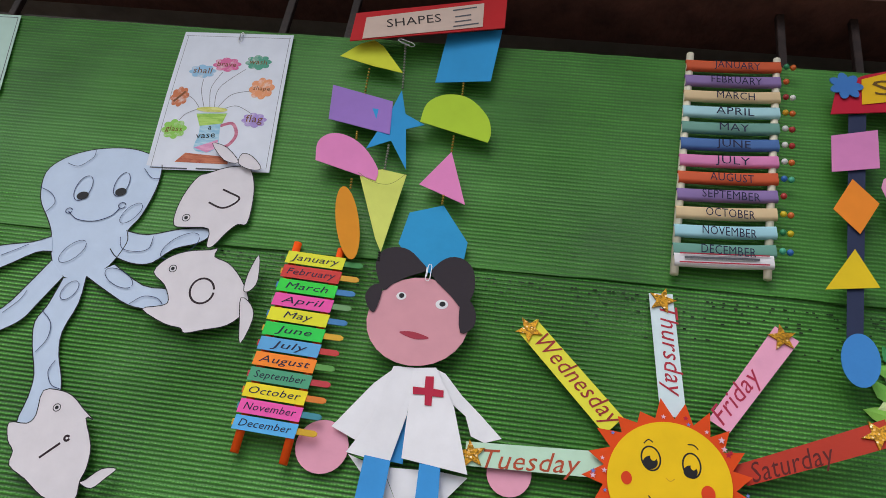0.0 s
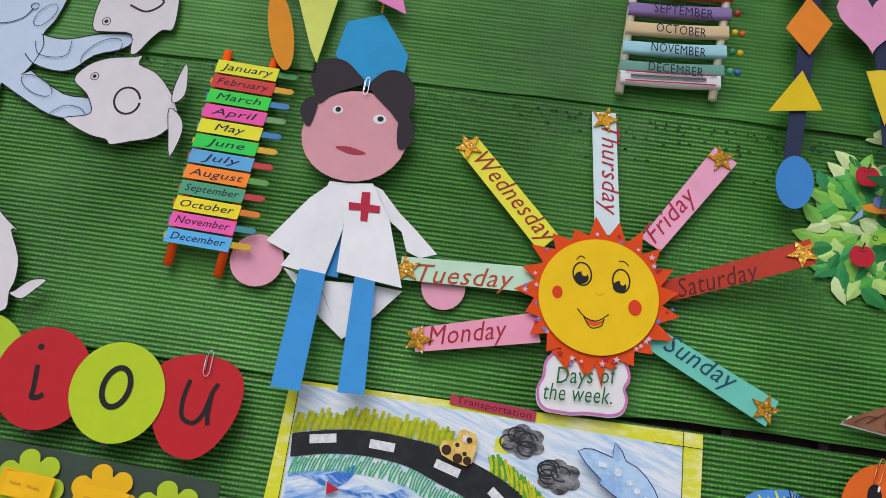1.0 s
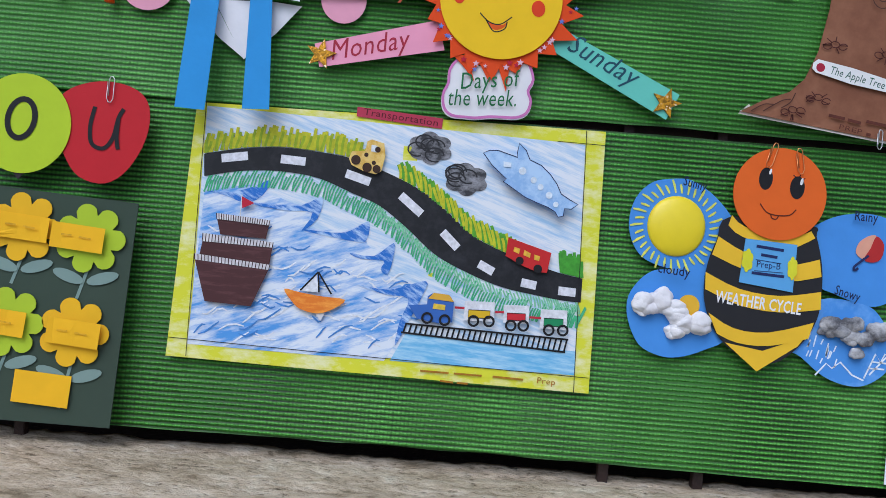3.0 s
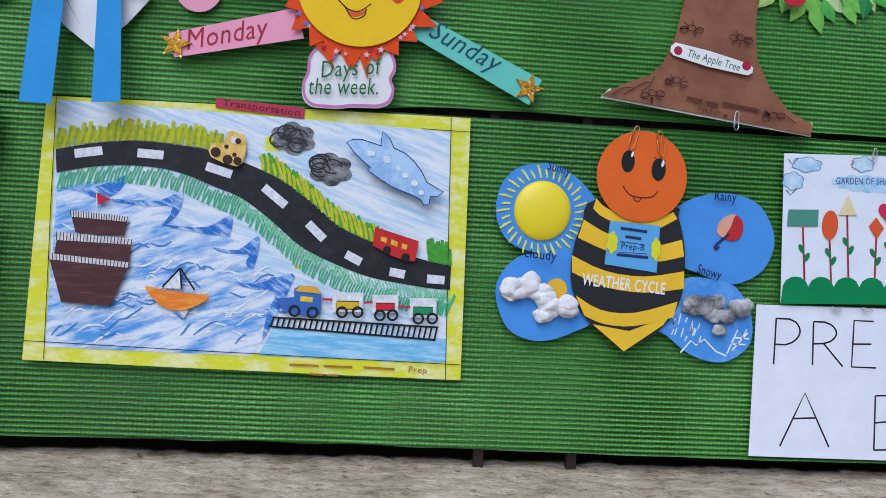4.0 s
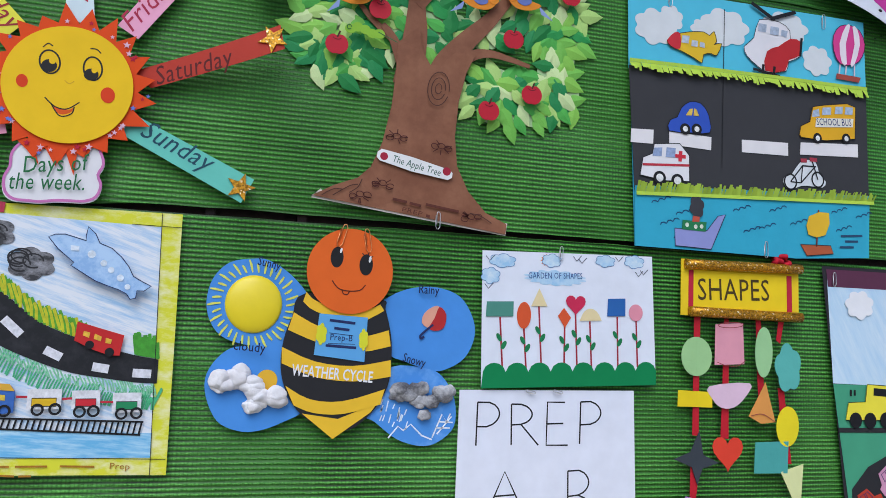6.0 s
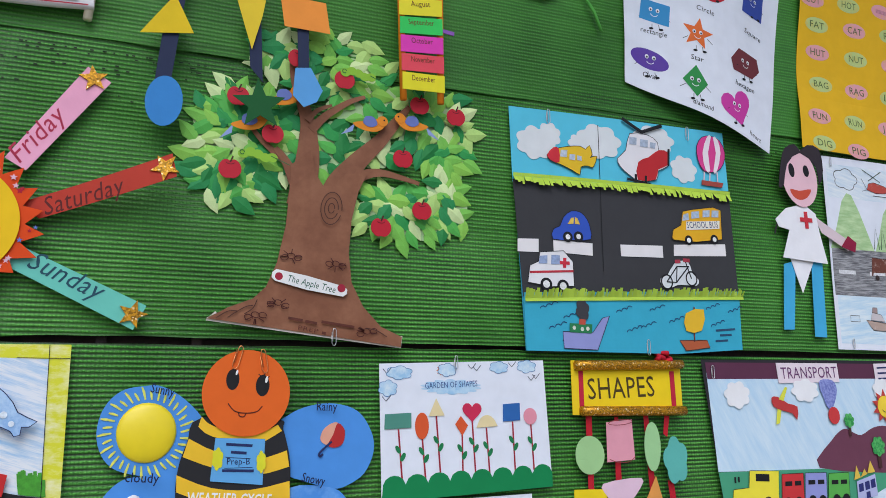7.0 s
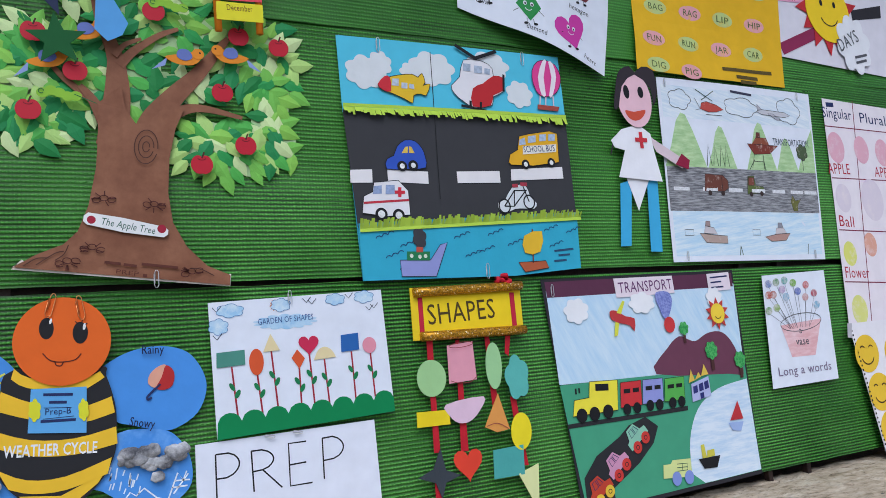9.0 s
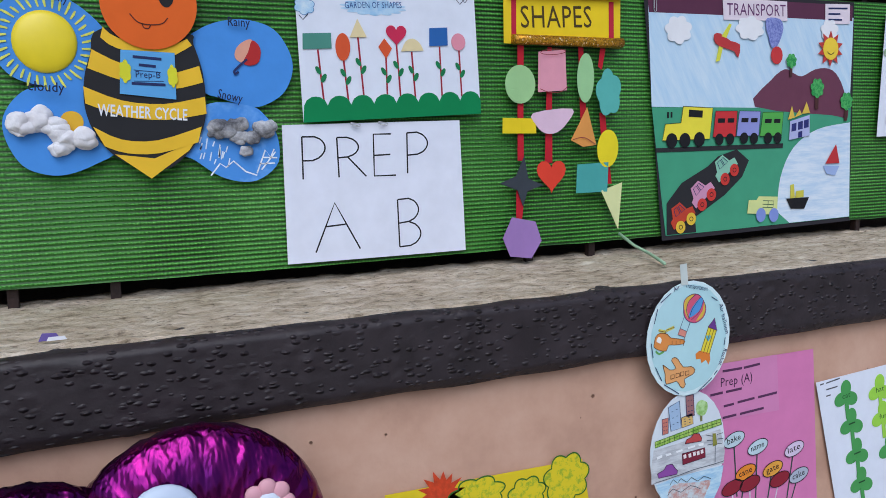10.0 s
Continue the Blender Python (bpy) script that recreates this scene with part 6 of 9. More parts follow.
te.text("word", "PREP", (0.895, 1.603), (0.926, 1.598), ink("5a2c20"), 0.0188, high=0.0065)
tag = te.flat("name_label", [(0.854, 1.689), (0.860, 1.694), (0.907, 1.686), (0.966, 1.672), (0.971, 1.667), (0.970, 1.660), (0.964, 1.656), (0.907, 1.664), (0.858, 1.676), (0.853, 1.681)], paper("e6e6e6"), 0.0192, 0.0006)
te.text("word", "The Apple Tree", (0.877, 1.676), (0.951, 1.661), ink("2a5a4a"), 0.0200, high=0.0105, slant=0.15, parent=tag)
te.flat("label_apple", [oval(*[(0.858, 1.684), (0.870, 1.682)], 1.0, 12), oval(*[(0.955, 1.670), (0.968, 1.668)], 1.0, 12)], paper("a0263c"), 0.0199, 0, parent=tag)
te.clip((0.951, 1.593), 0.013, lift=0.019)

# leaves: one folded paper leaf in several greens
LEAF_TINTS = ("2b8242", "38994f", "58b04e", "8ec854", "b4d87c", "cfe4a4", "318c50", "7cc052")


def leaf_mesh(tint):
    out = [(0, 0), (0.16, 0.19), (0.42, 0.28), (0.72, 0.17), (1.0, 0.0), (0.72, -0.17), (0.42, -0.28), (0.16, -0.19)]
    verts = [(u, -0.02 - (0.06 if abs(v) < 0.01 and 0 < u < 1 else 0.0) + 0.05 * abs(v), v) for u, v in out] + [(0.2, -0.06, 0), (0.5, -0.075, 0), (0.75, -0.055, 0)]
    me = bpy.data.meshes.new("leaf")
    me.from_pydata(verts, [], [(0, 8, 1), (1, 8, 9, 2), (2, 9, 10, 3), (3, 10, 4), (4, 10, 5), (5, 10, 9, 6), (6, 9, 8, 7), (7, 8, 0)])
    me.materials.append(paper(tint, 0.6))
    return me


LEAVES = [leaf_mesh(t) for t in LEAF_TINTS]
clusters = (
    ((0.798, 1.894), 0.086, 0.108, 80, 0.25), ((0.788, 1.843), 0.072, 0.040, 24, 0.3), ((0.823, 1.947), 0.080, 0.055, 24, 0.0), ((0.853, 2.055), 0.045, 0.040, 20, 0.0), ((0.951, 2.045), 0.105, 0.068, 54, 0.1),
    ((1.011, 1.988), 0.085, 0.05, 22, 0.0), ((1.124, 1.964), 0.088, 0.080, 50, 0.35), ((1.151, 1.908), 0.05, 0.05, 18, 0.5), ((1.068, 1.801), 0.100, 0.055, 48, 0.2), ((1.144, 1.822), 0.048, 0.060, 26, 0.6), ((0.950, 1.890), 0.048, 0.068, 20, 0.0),
    ((0.878, 1.897), 0.03, 0.045, 8, 0.0), ((1.016, 1.903), 0.05, 0.03, 9, 0.2),
)
back = [(c, rx * 0.9, rz * 0.9) for c, rx, rz, n, pale in clusters]
te.flat("crown_backing", [cloud(c, rx * 2, rz * 2, 11, k) for k, (c, rx, rz) in enumerate(back)], paper("a8c890"), 0.0005, 0.0008)
rnd = random.Random(5)
count = 0
for c, rx, rz, n, pale in clusters:
    for k in range(int(n * 0.80)):
        r, a = math.sqrt((k + 0.6) / (n * 0.80)), k * 2.399963
        x, z = c[0] + rx * 1.0 * r * math.cos(a), c[1] + rz * 1.0 * r * math.sin(a)
        lf = new("leaf", LEAVES[min(7, int(rnd.random() ** (0.86 - 0.38 * pale) * 8))])
        size = rnd.uniform(0.035, 0.050)
        turn = math.degrees(math.atan2(z - c[1] - 0.01, x - c[0])) + rnd.uniform(-50, 50)
        lf.matrix_basis = Matrix.Translation((x - te.o[0], -0.001 - 0.004 * (1 - r) - rnd.uniform(0, 0.003), z - te.o[1])) @ Matrix.Rotation(radians(-turn), 4, "Y") @ Matrix.Rotation(radians(rnd.uniform(-7, 7)), 4, "X") @ Matrix.Rotation(radians(rnd.uniform(-2, 8)), 4, "Z") @ Matrix.Diagonal((size, size, size, 1)) @ Matrix.Translation((-0.5, 0, 0))
        lf.parent = te.ob
        count += 1
for c in [(0.793, 1.966), (0.848, 1.910), (0.785, 1.846), (0.963, 2.019), (1.095, 1.992), (1.162, 1.980), (1.064, 1.893), (1.097, 1.806), (1.026, 1.772), (0.886, 2.045)]:
    ap = te.flat("apple", [(c[0] + 0.0172 * math.cos(a), c[1] + 0.0165 * math.sin(a) - 0.004 * math.exp(-18 * math.cos(a) ** 2) * (1 if math.sin(a) > 0 else -0.5)) for a in [6.2832 * k / 24 for k in range(24)]], paper("bb1c30", 0.5), 0.019, 0.001)
    te.line("stalk", [(c[0], c[1] + 0.010), (c[0] + 0.004, c[1] + 0.020)], 0.0025, ink("4a1c18"), 0.0203, parent=ap)
    te.line("outline", ell((c[0], c[1] + 0.010), 0.006, 0.003, 0, 10, 180, 360), 0.0012, ink("6a0c1c"), 0.0203, parent=ap)


def bird(c, s, rot):
    def at(u, v):
        cr, sr = math.cos(radians(rot)), math.sin(radians(rot))
        return (c[0] + s * u * cr - v * sr, c[1] + s * u * sr + v * cr)
    b = te.flat("paper_bird", smooth_line([at(u, v) for u, v in ((-0.030, -0.002), (-0.012, -0.012), (0.012, -0.012), (0.026, 0.0), (0.024, 0.012), (0.012, 0.010), (-0.01, 0.004))], 3, True), paper("e08a28"), 0.020, 0.0008)
    te.flat("head", ell(at(0.021, 0.007), 0.0095, 0.009, 0, 16), paper("e08a28"), 0.0206, 0.0008, parent=b)
    te.flat("eye", ell(at(0.024, 0.009), 0.0016, 0.0016, 0, 8), BLACK, 0.0216, 0, parent=b)
    te.flat("wing", smooth_line([at(u, v) for u, v in ((-0.012, 0.0), (0.0, -0.006), (0.012, 0.0), (0.006, 0.012), (-0.008, 0.012))], 3, True), paper("6a78b8"), 0.0212, 0.0006, parent=b)
    te.flat("tail", [at(u, v) for u, v in ((-0.026, -0.002), (-0.05, -0.024), (-0.03, -0.016))], paper("8fa0d4"), 0.0195, 0.0006, parent=b)


bird((1.007, 1.947), 1, 0)
bird((1.080, 1.957), -1, 0)
bird((0.812, 1.925), 1, 10)
bird((0.865, 1.974), 1, 15)
for c, sgn in (((0.986, 2.032), 1), ((0.826, 1.872), 1)):
    ct = te.flat("caterpillar", [ell((c[0] + sgn * (k - 2) * 0.011, c[1] + 0.004 * math.sin(k * 1.4)), 0.0085, 0.0075, 0, 14) for k in range(5)], paper("8fbf3c"), 0.0205, 0.0008)
    te.line("pen_drawing", [ell((c[0] - sgn * 0.024, c[1] + 0.002), 0.0035, 0.0035, 0, 10), [(c[0] + 0.02 * sgn, c[1]), (c[0] + 0.05 * sgn, c[1] - 0.012)]], 0.0012, GREEN_INK, 0.0222)

# ---- second month ladder ----
l2 = Hung("month_strip_ladder", "bright paper month strips between two orange paper rods", "wall calendar", (1.092, 2.102), 0.03)
for a, b in (((1.052, 2.333), (1.059, 1.990)), ((1.129, 2.347), (1.126, 1.992))):
    p, q = a, b
    l2.solid("rod", rod(p[0], p[1], q[0], q[1], -0.045, 0.006), paper("ef8a1c", 0.5), smooth=True)
T0, T1, U0, U1 = (1.047, 2.225), (1.127, 2.239), (1.055, 2.023), (1.131, 2.026)
for k, (mn, tint) in enumerate((("June", "dc4a4c"), ("July", "f28a30"), ("August", "e8dc2c"), ("September", "3cc85a"), ("October", "dc3cb0"), ("November", "e04a58"), ("December", "e2d820"))):
    a, b = mid(T0, U0, k / 6), mid(T1, U1, k / 6)
    pts = [(a[0], a[1] - 0.017), (b[0], b[1] - 0.017), (b[0], b[1] + 0.014), (a[0], a[1] + 0.014)]
    s = l2.flat("month_strip", pts, paper(tint, 0.5), 0.022, 0.0008)
    w = 0.07 + 0.05 * (len(mn) - 4)
    w = min(0.75, w + 0.28)
    l2.text("word", mn, mid(a, b, 0.5 - w / 2), mid(a, b, 0.5 + w / 2), ink("6a3a1c"), 0.0232, high=0.010, parent=s)
for c in [(1.139, 2.236), (1.141, 2.125)]:
    l2.flat("lolly_stick", rect(c, 0.022, 0.007, -5), paper("8a5ab0"), 0.018, 0.002)

# ---- little days sun ----
ds = Hung("small_days_sun", "small paper sun with a scalloped white word card", "wall display", (1.361, 2.323), 0.012)
dc = (1.367, 2.354)
ds.flat("flame_ring", burst(dc, 0.05, 0.066, 20, 3), paper("d8442c"), 0.001)
ds.flat("face", ell(dc, 0.05, 0.05, 0, 36), paper("ecc428"), 0.003, 0.001)
cd = ds.flat("word_card", smooth_line([(1.285, 2.301), (1.288, 2.275), (1.299, 2.258), (1.311, 2.263), (1.324, 2.255), (1.340, 2.258), (1.356, 2.253), (1.371, 2.262), (1.387, 2.266), (1.394, 2.290), (1.392, 2.312), (1.362, 2.290), (1.325, 2.287), (1.302, 2.294)], 3, True), paper("e4e2e4"), 0.006)
ds.text("word", "DAYS", (1.321, 2.265), (1.349, 2.270), BLACK, 0.0072, high=0.009, parent=cd)
ds.wire("ribbon", [(1.408, 2.312), (1.447, 2.313), (1.459, 2.299), (1.452, 2.266), (1.467, 2.245), (1.480, 2.207)], 0.0034, paper("5aa84a"), 0.004)
ds.flat("paper_strip", [(1.212, 2.294), (1.228, 2.302), (1.242, 2.261), (1.224, 2.254)], paper("b8cf9a"), 0.001)

# ---- shape characters sheet ----
SP = [(1.531, 2.110), (1.870, 1.996), (2.009, 2.582), (1.557, 2.595)]
ss = Hung("shape_faces_sheet", "white sheet with drawn smiling shapes, lower corner hanging loose", "poster", quad(SP, 0.5, 0.5), 0.026, bend=lambda u, v: 0.014 * math.cos(14 * u) + 0.004 * noise.noise((u * 8, v * 8, 0)), cut=0.03)
ss.flat("paper_sheet", SP, WHITE)
for nm, pts, tint, c in (("circle", oval(*[(1.704, 2.344), (1.791, 2.363)], 1.0), "b81c30", (1.744, 2.351)), ("square", [(1.848, 2.378), (1.913, 2.373), (1.892, 2.297), (1.828, 2.310)], "33489c", (1.870, 2.341)), ("rectangle", [(1.580, 2.298), (1.643, 2.285), (1.636, 2.238), (1.572, 2.253)], "3a8cc4", (1.606, 2.269)),
    ("star", star((1.699, 2.231), 0.037, 0.45, 5, 75), "dc6a2c", (1.698, 2.229)), ("hexagon", [(1.806, 2.218), (1.861, 2.204), (1.863, 2.175), (1.836, 2.153), (1.783, 2.165), (1.779, 2.190)], "6a2c34", (1.820, 2.185)), ("oval", oval(*[(1.548, 2.177), (1.627, 2.148)], 0.5), "5a3c9c", (1.589, 2.163)),
    ("diamond", [(1.687, 2.159), (1.710, 2.118), (1.682, 2.090), (1.654, 2.127)], "2f8a44", (1.681, 2.122)), ("heart", heart((1.783, 2.083), 0.084, 0.078, 15), "c43a9c", (1.783, 2.083)), ("triangle", [(1.603, 2.359), (1.643, 2.347), (1.630, 2.415)], "2f8a44", (1.623, 2.366))):
    o = ss.flat(nm, pts, crayon(tint, tint, (50, 50, 50)), 0.0010, 0)
    e = ss.flat("eye", [ell((c[0] - 0.007, c[1] + 0.006), 0.0042, 0.0048, 0, 12), ell((c[0] + 0.008, c[1] + 0.003), 0.0042, 0.0048, 0, 12)], ink("e4e4ea"), 0.0014, 0, parent=o)
    ss.flat("pupil", [ell((c[0] - 0.007, c[1] + 0.005), 0.002, 0.0024, 0, 8), ell((c[0] + 0.008, c[1] + 0.002), 0.002, 0.0024, 0, 8)], BLACK, 0.0017, 0, parent=o)
    ss.line("smile", ell((c[0], c[1] - 0.003), 0.008, 0.007, -10, 10, 200, 340), 0.0014, ink("e4e4ea"), 0.0015, parent=o)
    ss.line("pen_drawing", [[(c[0] - 0.022, c[1] - 0.006), (c[0] - 0.034, c[1] - 0.012)], [(c[0] + 0.022, c[1] - 0.008), (c[0] + 0.034, c[1] - 0.020)], [(c[0] - 0.006, c[1] - 0.026), (c[0] - 0.007, c[1] - 0.036)], [(c[0] + 0.008, c[1] - 0.028), (c[0] + 0.009, c[1] - 0.038)]], 0.0012, BLACK, 0.0009, parent=o)
    ss.flat("shoe", [ell((c[0] - 0.009, c[1] - 0.037), 0.005, 0.0028, 0, 10), ell((c[0] + 0.012, c[1] - 0.039), 0.005, 0.0028, 0, 10)], BLACK, 0.0012, 0, parent=o)
for s, p0, p1 in (("triangle", (1.582, 2.330), (1.638, 2.313)), ("Circle", (1.702, 2.287), (1.744, 2.277)), ("Square", (1.829, 2.261), (1.881, 2.249)), ("rectangle", (1.573, 2.223), (1.629, 2.214)), ("Star", (1.677, 2.172), (1.705, 2.167)), ("hexagon", (1.785, 2.133), (1.838, 2.121)), ("Oval", (1.570, 2.126), (1.599, 2.120)), ("diamond", (1.671, 2.075), (1.716, 2.062)), ("heart", (1.813, 2.029), (1.844, 2.014))):
    ss.text("word", s, p0, p1, BLACK, 0.0011, high=0.011)

# ---- yellow rhyming words chart ----
YP = [(1.964, 2.022), (2.460, 2.026), (2.475, 2.540), (2.029, 2.489)]
yc = Hung("rhyming_words_chart", "yellow chart paper with pink and green word ovals", "poster", quad(YP, 0.5, 0.5), 0.018, bend=lambda u, v: 0.009 * math.sin(11 * v + 4 * u) + 0.004 * noise.noise((u * 9, v * 9, 2)), cut=0.03)
yc.flat("paper_sheet", YP, paper("e2b21c"))
PK, GN = crayon("e0a0a8", "e2b24c", (60, 60, 60), 0.5, 0.75), crayon("bccb84", "dcbb4c", (60, 60, 60), 0.5, 0.75)
rows = (((2.049, 2.385), (2.368, 2.395), ("COT", "HOT", "", "")), ((2.058, 2.326), (2.395, 2.336), ("FAT", "CAT", "RED", "")), ((2.055, 2.260), (2.393, 2.259), ("HUT", "NUT", "JUG", "MUG")), ((2.057, 2.185), (2.374, 2.176), ("BAG", "RAG", "LIP", "HIP")), ((2.033, 2.104), (2.360, 2.101), ("FUN", "RUN", "JAR", "CAR")), ((2.033, 2.040), (2.345, 2.022), ("DIG", "PIG")), ((2.043, 2.448), (2.367, 2.471), ("", "", "", "")))
for r, (a, b, ws) in enumerate(rows):
    for k, wd in enumerate(ws):
        c = mid(a, b, k / 3)
        o = yc.flat("word_oval", ell(c, 0.034, 0.018, 0, 22), (PK if (r + k) % 2 == 0 else GN), 0.001, 0)
        if wd:
            yc.text("word", wd, (c[0] - 0.021, c[1] - 0.007), (c[0] + 0.021, c[1] - 0.009), ink("5a6a3a"), 0.0016, high=0.016, parent=o)
        else:
            yc.line("written_line", [(c[0] - 0.02, c[1]), (c[0] + 0.02, c[1] - 0.002)], 0.010, ink("c88a9a"), 0.0016, parent=o)
yc.line("written_line", [[(2.242, 2.053), (2.417, 2.058)], [(2.285, 2.037), (2.362, 2.038)], [(2.297, 2.025), (2.355, 2.026)]], 0.009, ink("5a4a1c"), 0.0016)

# ---- week sun poster ----
wp = Hung("week_sun_poster", "white sheet with a paper sun and coloured day strips", "poster", (2.685, 2.228), 0.009)
wp.flat("paper_sheet", [(2.377, 2.112), (3.132, 2.084), (3.256, 2.672), (2.437, 2.488)], paper("dcd8e2"))
wc = (2.674, 2.255)
wp.flat("day_strip", [(2.462, 2.142), (2.636, 2.214), (2.642, 2.183), (2.476, 2.114)], paper("8a2a52"), 0.0015)
wp.flat("day_strip", [(2.780, 2.273), (2.917, 2.305), (2.911, 2.268), (2.780, 2.244)], paper("2c2a30"), 0.0015)
fr = wp.flat("day_strip", [(2.478, 2.294), (2.614, 2.297), (2.605, 2.268), (2.463, 2.258)], paper("e0a0c0"), 0.0015)
wp.text("word", "FRIDAY", (2.475, 2.264), (2.557, 2.267), RED_INK, 0.0025, high=0.015, parent=fr)
th = wp.flat("day_strip", [(2.517, 2.402), (2.555, 2.428), (2.645, 2.312), (2.612, 2.292)], paper("2c2a30"), 0.0015)
wp.text("word", "THURSDAY", (2.528, 2.401), (2.605, 2.310), ink("d8d8d8"), 0.0025, high=0.012, parent=th)
we = wp.flat("day_strip", [(2.630, 2.456), (2.688, 2.475), (2.698, 2.348), (2.652, 2.333)], paper("e6d02c"), 0.0015)
wp.text("word", "WEDNESDAY", (2.641, 2.458), (2.662, 2.350), BLACK, 0.0025, high=0.014, parent=we)
wp.flat("flame_ring", burst(wc, 0.084, 0.128, 13, 2, 10), paper("b82c34"), 0.003)
f = wp.flat("face", ell(wc, 0.088, 0.088, 0, 40), paper("efcb1e"), 0.0045, 0.001)
wp.line("smile", [ell((wc[0], wc[1] - 0.012), 0.035, 0.030, 0, 14, 200, 340)], 0.003, BLACK, 0.0062, parent=f)
wp.flat("eye", [ell((wc[0] - 0.025, wc[1] + 0.02), 0.006, 0.009, 0, 12), ell((wc[0] + 0.028, wc[1] + 0.02), 0.006, 0.009, 0, 12)], BLACK, 0.0062, 0, parent=f)
cw = wp.flat("word_cloud", cloud((2.760, 2.170), 0.145, 0.17, 8, 4), paper("e6e6ec"), 0.006)
wp.text("word", "DAYS", (2.701, 2.144), (2.786, 2.183), GREY_PEN, 0.0075, high=0.035, parent=cw)
wp.line("written_line", [[(2.755, 2.133), (2.808, 2.146)], [(2.756, 2.118), (2.803, 2.130)]], 0.007, GREY_PEN, 0.0075, parent=cw)

# ---- small paper doll ----
d2 = Hung("paper_doll", "small flat paper doll in a white coat with a red cross", "paper doll", (1.944, 1.812), 0.012, move=(-0.006, -0.002))
d2.flat("a", [(1.890, 1.767), (1.922, 1.776), (1.899, 1.634), (1.871, 1.633)], paper("48a8d8"), 0.002, 0.0008)
d2.flat("a", [(1.965, 1.778), (1.995, 1.778), (1.983, 1.620), (1.951, 1.621)], paper("48a8d8"), 0.002, 0.0008)
d2.flat("b", [(1.907, 1.780), (1.970, 1.778), (1.930, 1.708)], COAT, 0.004)
d2.flat("b", [(1.873, 1.858), (1.905, 1.884), (1.935, 1.892), (1.962, 1.892), (1.985, 1.878), (1.990, 1.838), (2.003, 1.772), (1.883, 1.779), (1.908, 1.838), (1.881, 1.843)], COAT, 0.006, 0.0008, lean=lambda x, z: 0.003)
d2.flat("b", [(1.979, 1.877), (1.994, 1.867), (2.091, 1.817), (2.067, 1.804), (1.997, 1.839)], paper("d8c4cc"), 0.008)
d2.flat("c", [(2.069, 1.837), (2.091, 1.823), (2.084, 1.802), (2.047, 1.812)], paper("8a1c3c"), 0.010)
d2.flat("c", [(1.951, 1.880), (1.960, 1.880), (1.960, 1.867), (1.972, 1.867), (1.972, 1.858), (1.960, 1.858), (1.960, 1.844), (1.951, 1.844), (1.951, 1.858), (1.939, 1.858), (1.939, 1.867), (1.951, 1.867)], paper("c83440"), 0.0108)
d2.flat("d", oval(*[(1.901, 1.952), (1.998, 1.955)], 1.32), paper("e6bcc8"), 0.012)
d2.flat("e", smooth_line([(1.889, 1.928), (1.903, 1.986), (1.917, 2.015), (1.945, 2.027), (1.959, 2.014), (1.981, 2.029), (2.013, 2.024), (2.018, 1.976), (2.001, 1.940), (1.999, 1.981), (1.958, 2.009), (1.918, 1.979), (1.904, 1.935)], 2, True), HAIR, 0.0128)
d2.flat("f", [oval(*[(1.921, 1.967), (1.937, 1.968)], 1.9), oval(*[(1.961, 1.969), (1.977, 1.970)], 1.6)], BLACK, 0.0129, 0)
d2.flat("g", smooth_line([(1.920, 1.926), (1.944, 1.924), (1.977, 1.930), (1.964, 1.911), (1.943, 1.904), (1.926, 1.911)], 3, True), paper("c8503a"), 0.0129, 0)
d2.flat("h", [(1.877, 1.852), (1.882, 1.853), (1.870, 1.827), (1.868, 1.829)], HAIR, 0.008)
weld(d2, "paper_doll")

# ---- crayon transportation drawing ----
TP = [(2.008, 1.595), (2.510, 1.591), (2.547, 2.016), (2.028, 2.014)]
tp = Hung("transportation_drawing", "white sheet with a crayon drawing of sky, road and water", "poster", quad(TP, 0.5, 0.5), 0.009, bend=bow(0.004, 0.6, 0, 0.4, 0.001), cut=0.05)
tp.flat("paper_sheet", TP, WHITE)
tp.flat("sky", patch(TP, 2, 98, 78, 96), crayon("c6d6e6", "e2e8ee", (12, 12, 110), 0.36, 0.62, 12), 0.0008, 0)
tp.flat("water", patch(TP, 2, 98, 3, 27), crayon("b4d2e8", "dbe6ee", (12, 12, 110), 0.36, 0.62, -6), 0.0008, 0)
tp.flat("road", patch(TP, 1, 99, 27, 51), crayon("5c5c62", "a8a8ac", (30, 30, 330), 0.40, 0.62), 0.0009, 0)
for u, w, h in ((13, 20, 30), (35, 15, 24), (61, 17, 28), (79, 13, 20), (97, 16, 30)):
    tp.flat("hill", on(TP, (u - w * 0.62, 51), (u - w * 0.4, 51 + h * 0.4), (u - w * 0.2, 51 + h * 0.85), (u - w * 0.05, 51 + h), (u + w * 0.08, 51 + h * 0.97), (u + w * 0.25, 51 + h * 0.7), (u + w * 0.45, 51 + h * 0.3), (u + w * 0.6, 51)) if u < 90 else on(TP, (86, 51), (92, 66), (99, 78), (99, 51)), crayon("9cc088", "c0d8a8", (20, 20, 90), 0.4, 0.65), 0.0010, 0)
tp.line("cloud_line", [cloud(quad(TP, u, v), w, h, 5, int(u * 100)) for u, v, w, h in ((0.12, 0.885, 0.07, 0.05), (0.50, 0.87, 0.12, 0.05), (0.83, 0.875, 0.09, 0.07))], 0.0016, GREY_PEN, 0.0012, closed=True)
tp.text("word", "TRANSPORTATION", quad(TP, 0.70, 0.665), quad(TP, 0.955, 0.665), ink("3a4a5c"), 0.0014, high=0.017)
tp.flat("lane_mark", [patch(TP, u, u + 9, 38, 40) for u in (4, 21, 37, 52, 66, 79, 89)], ink("dcdce0"), 0.0012, 0)
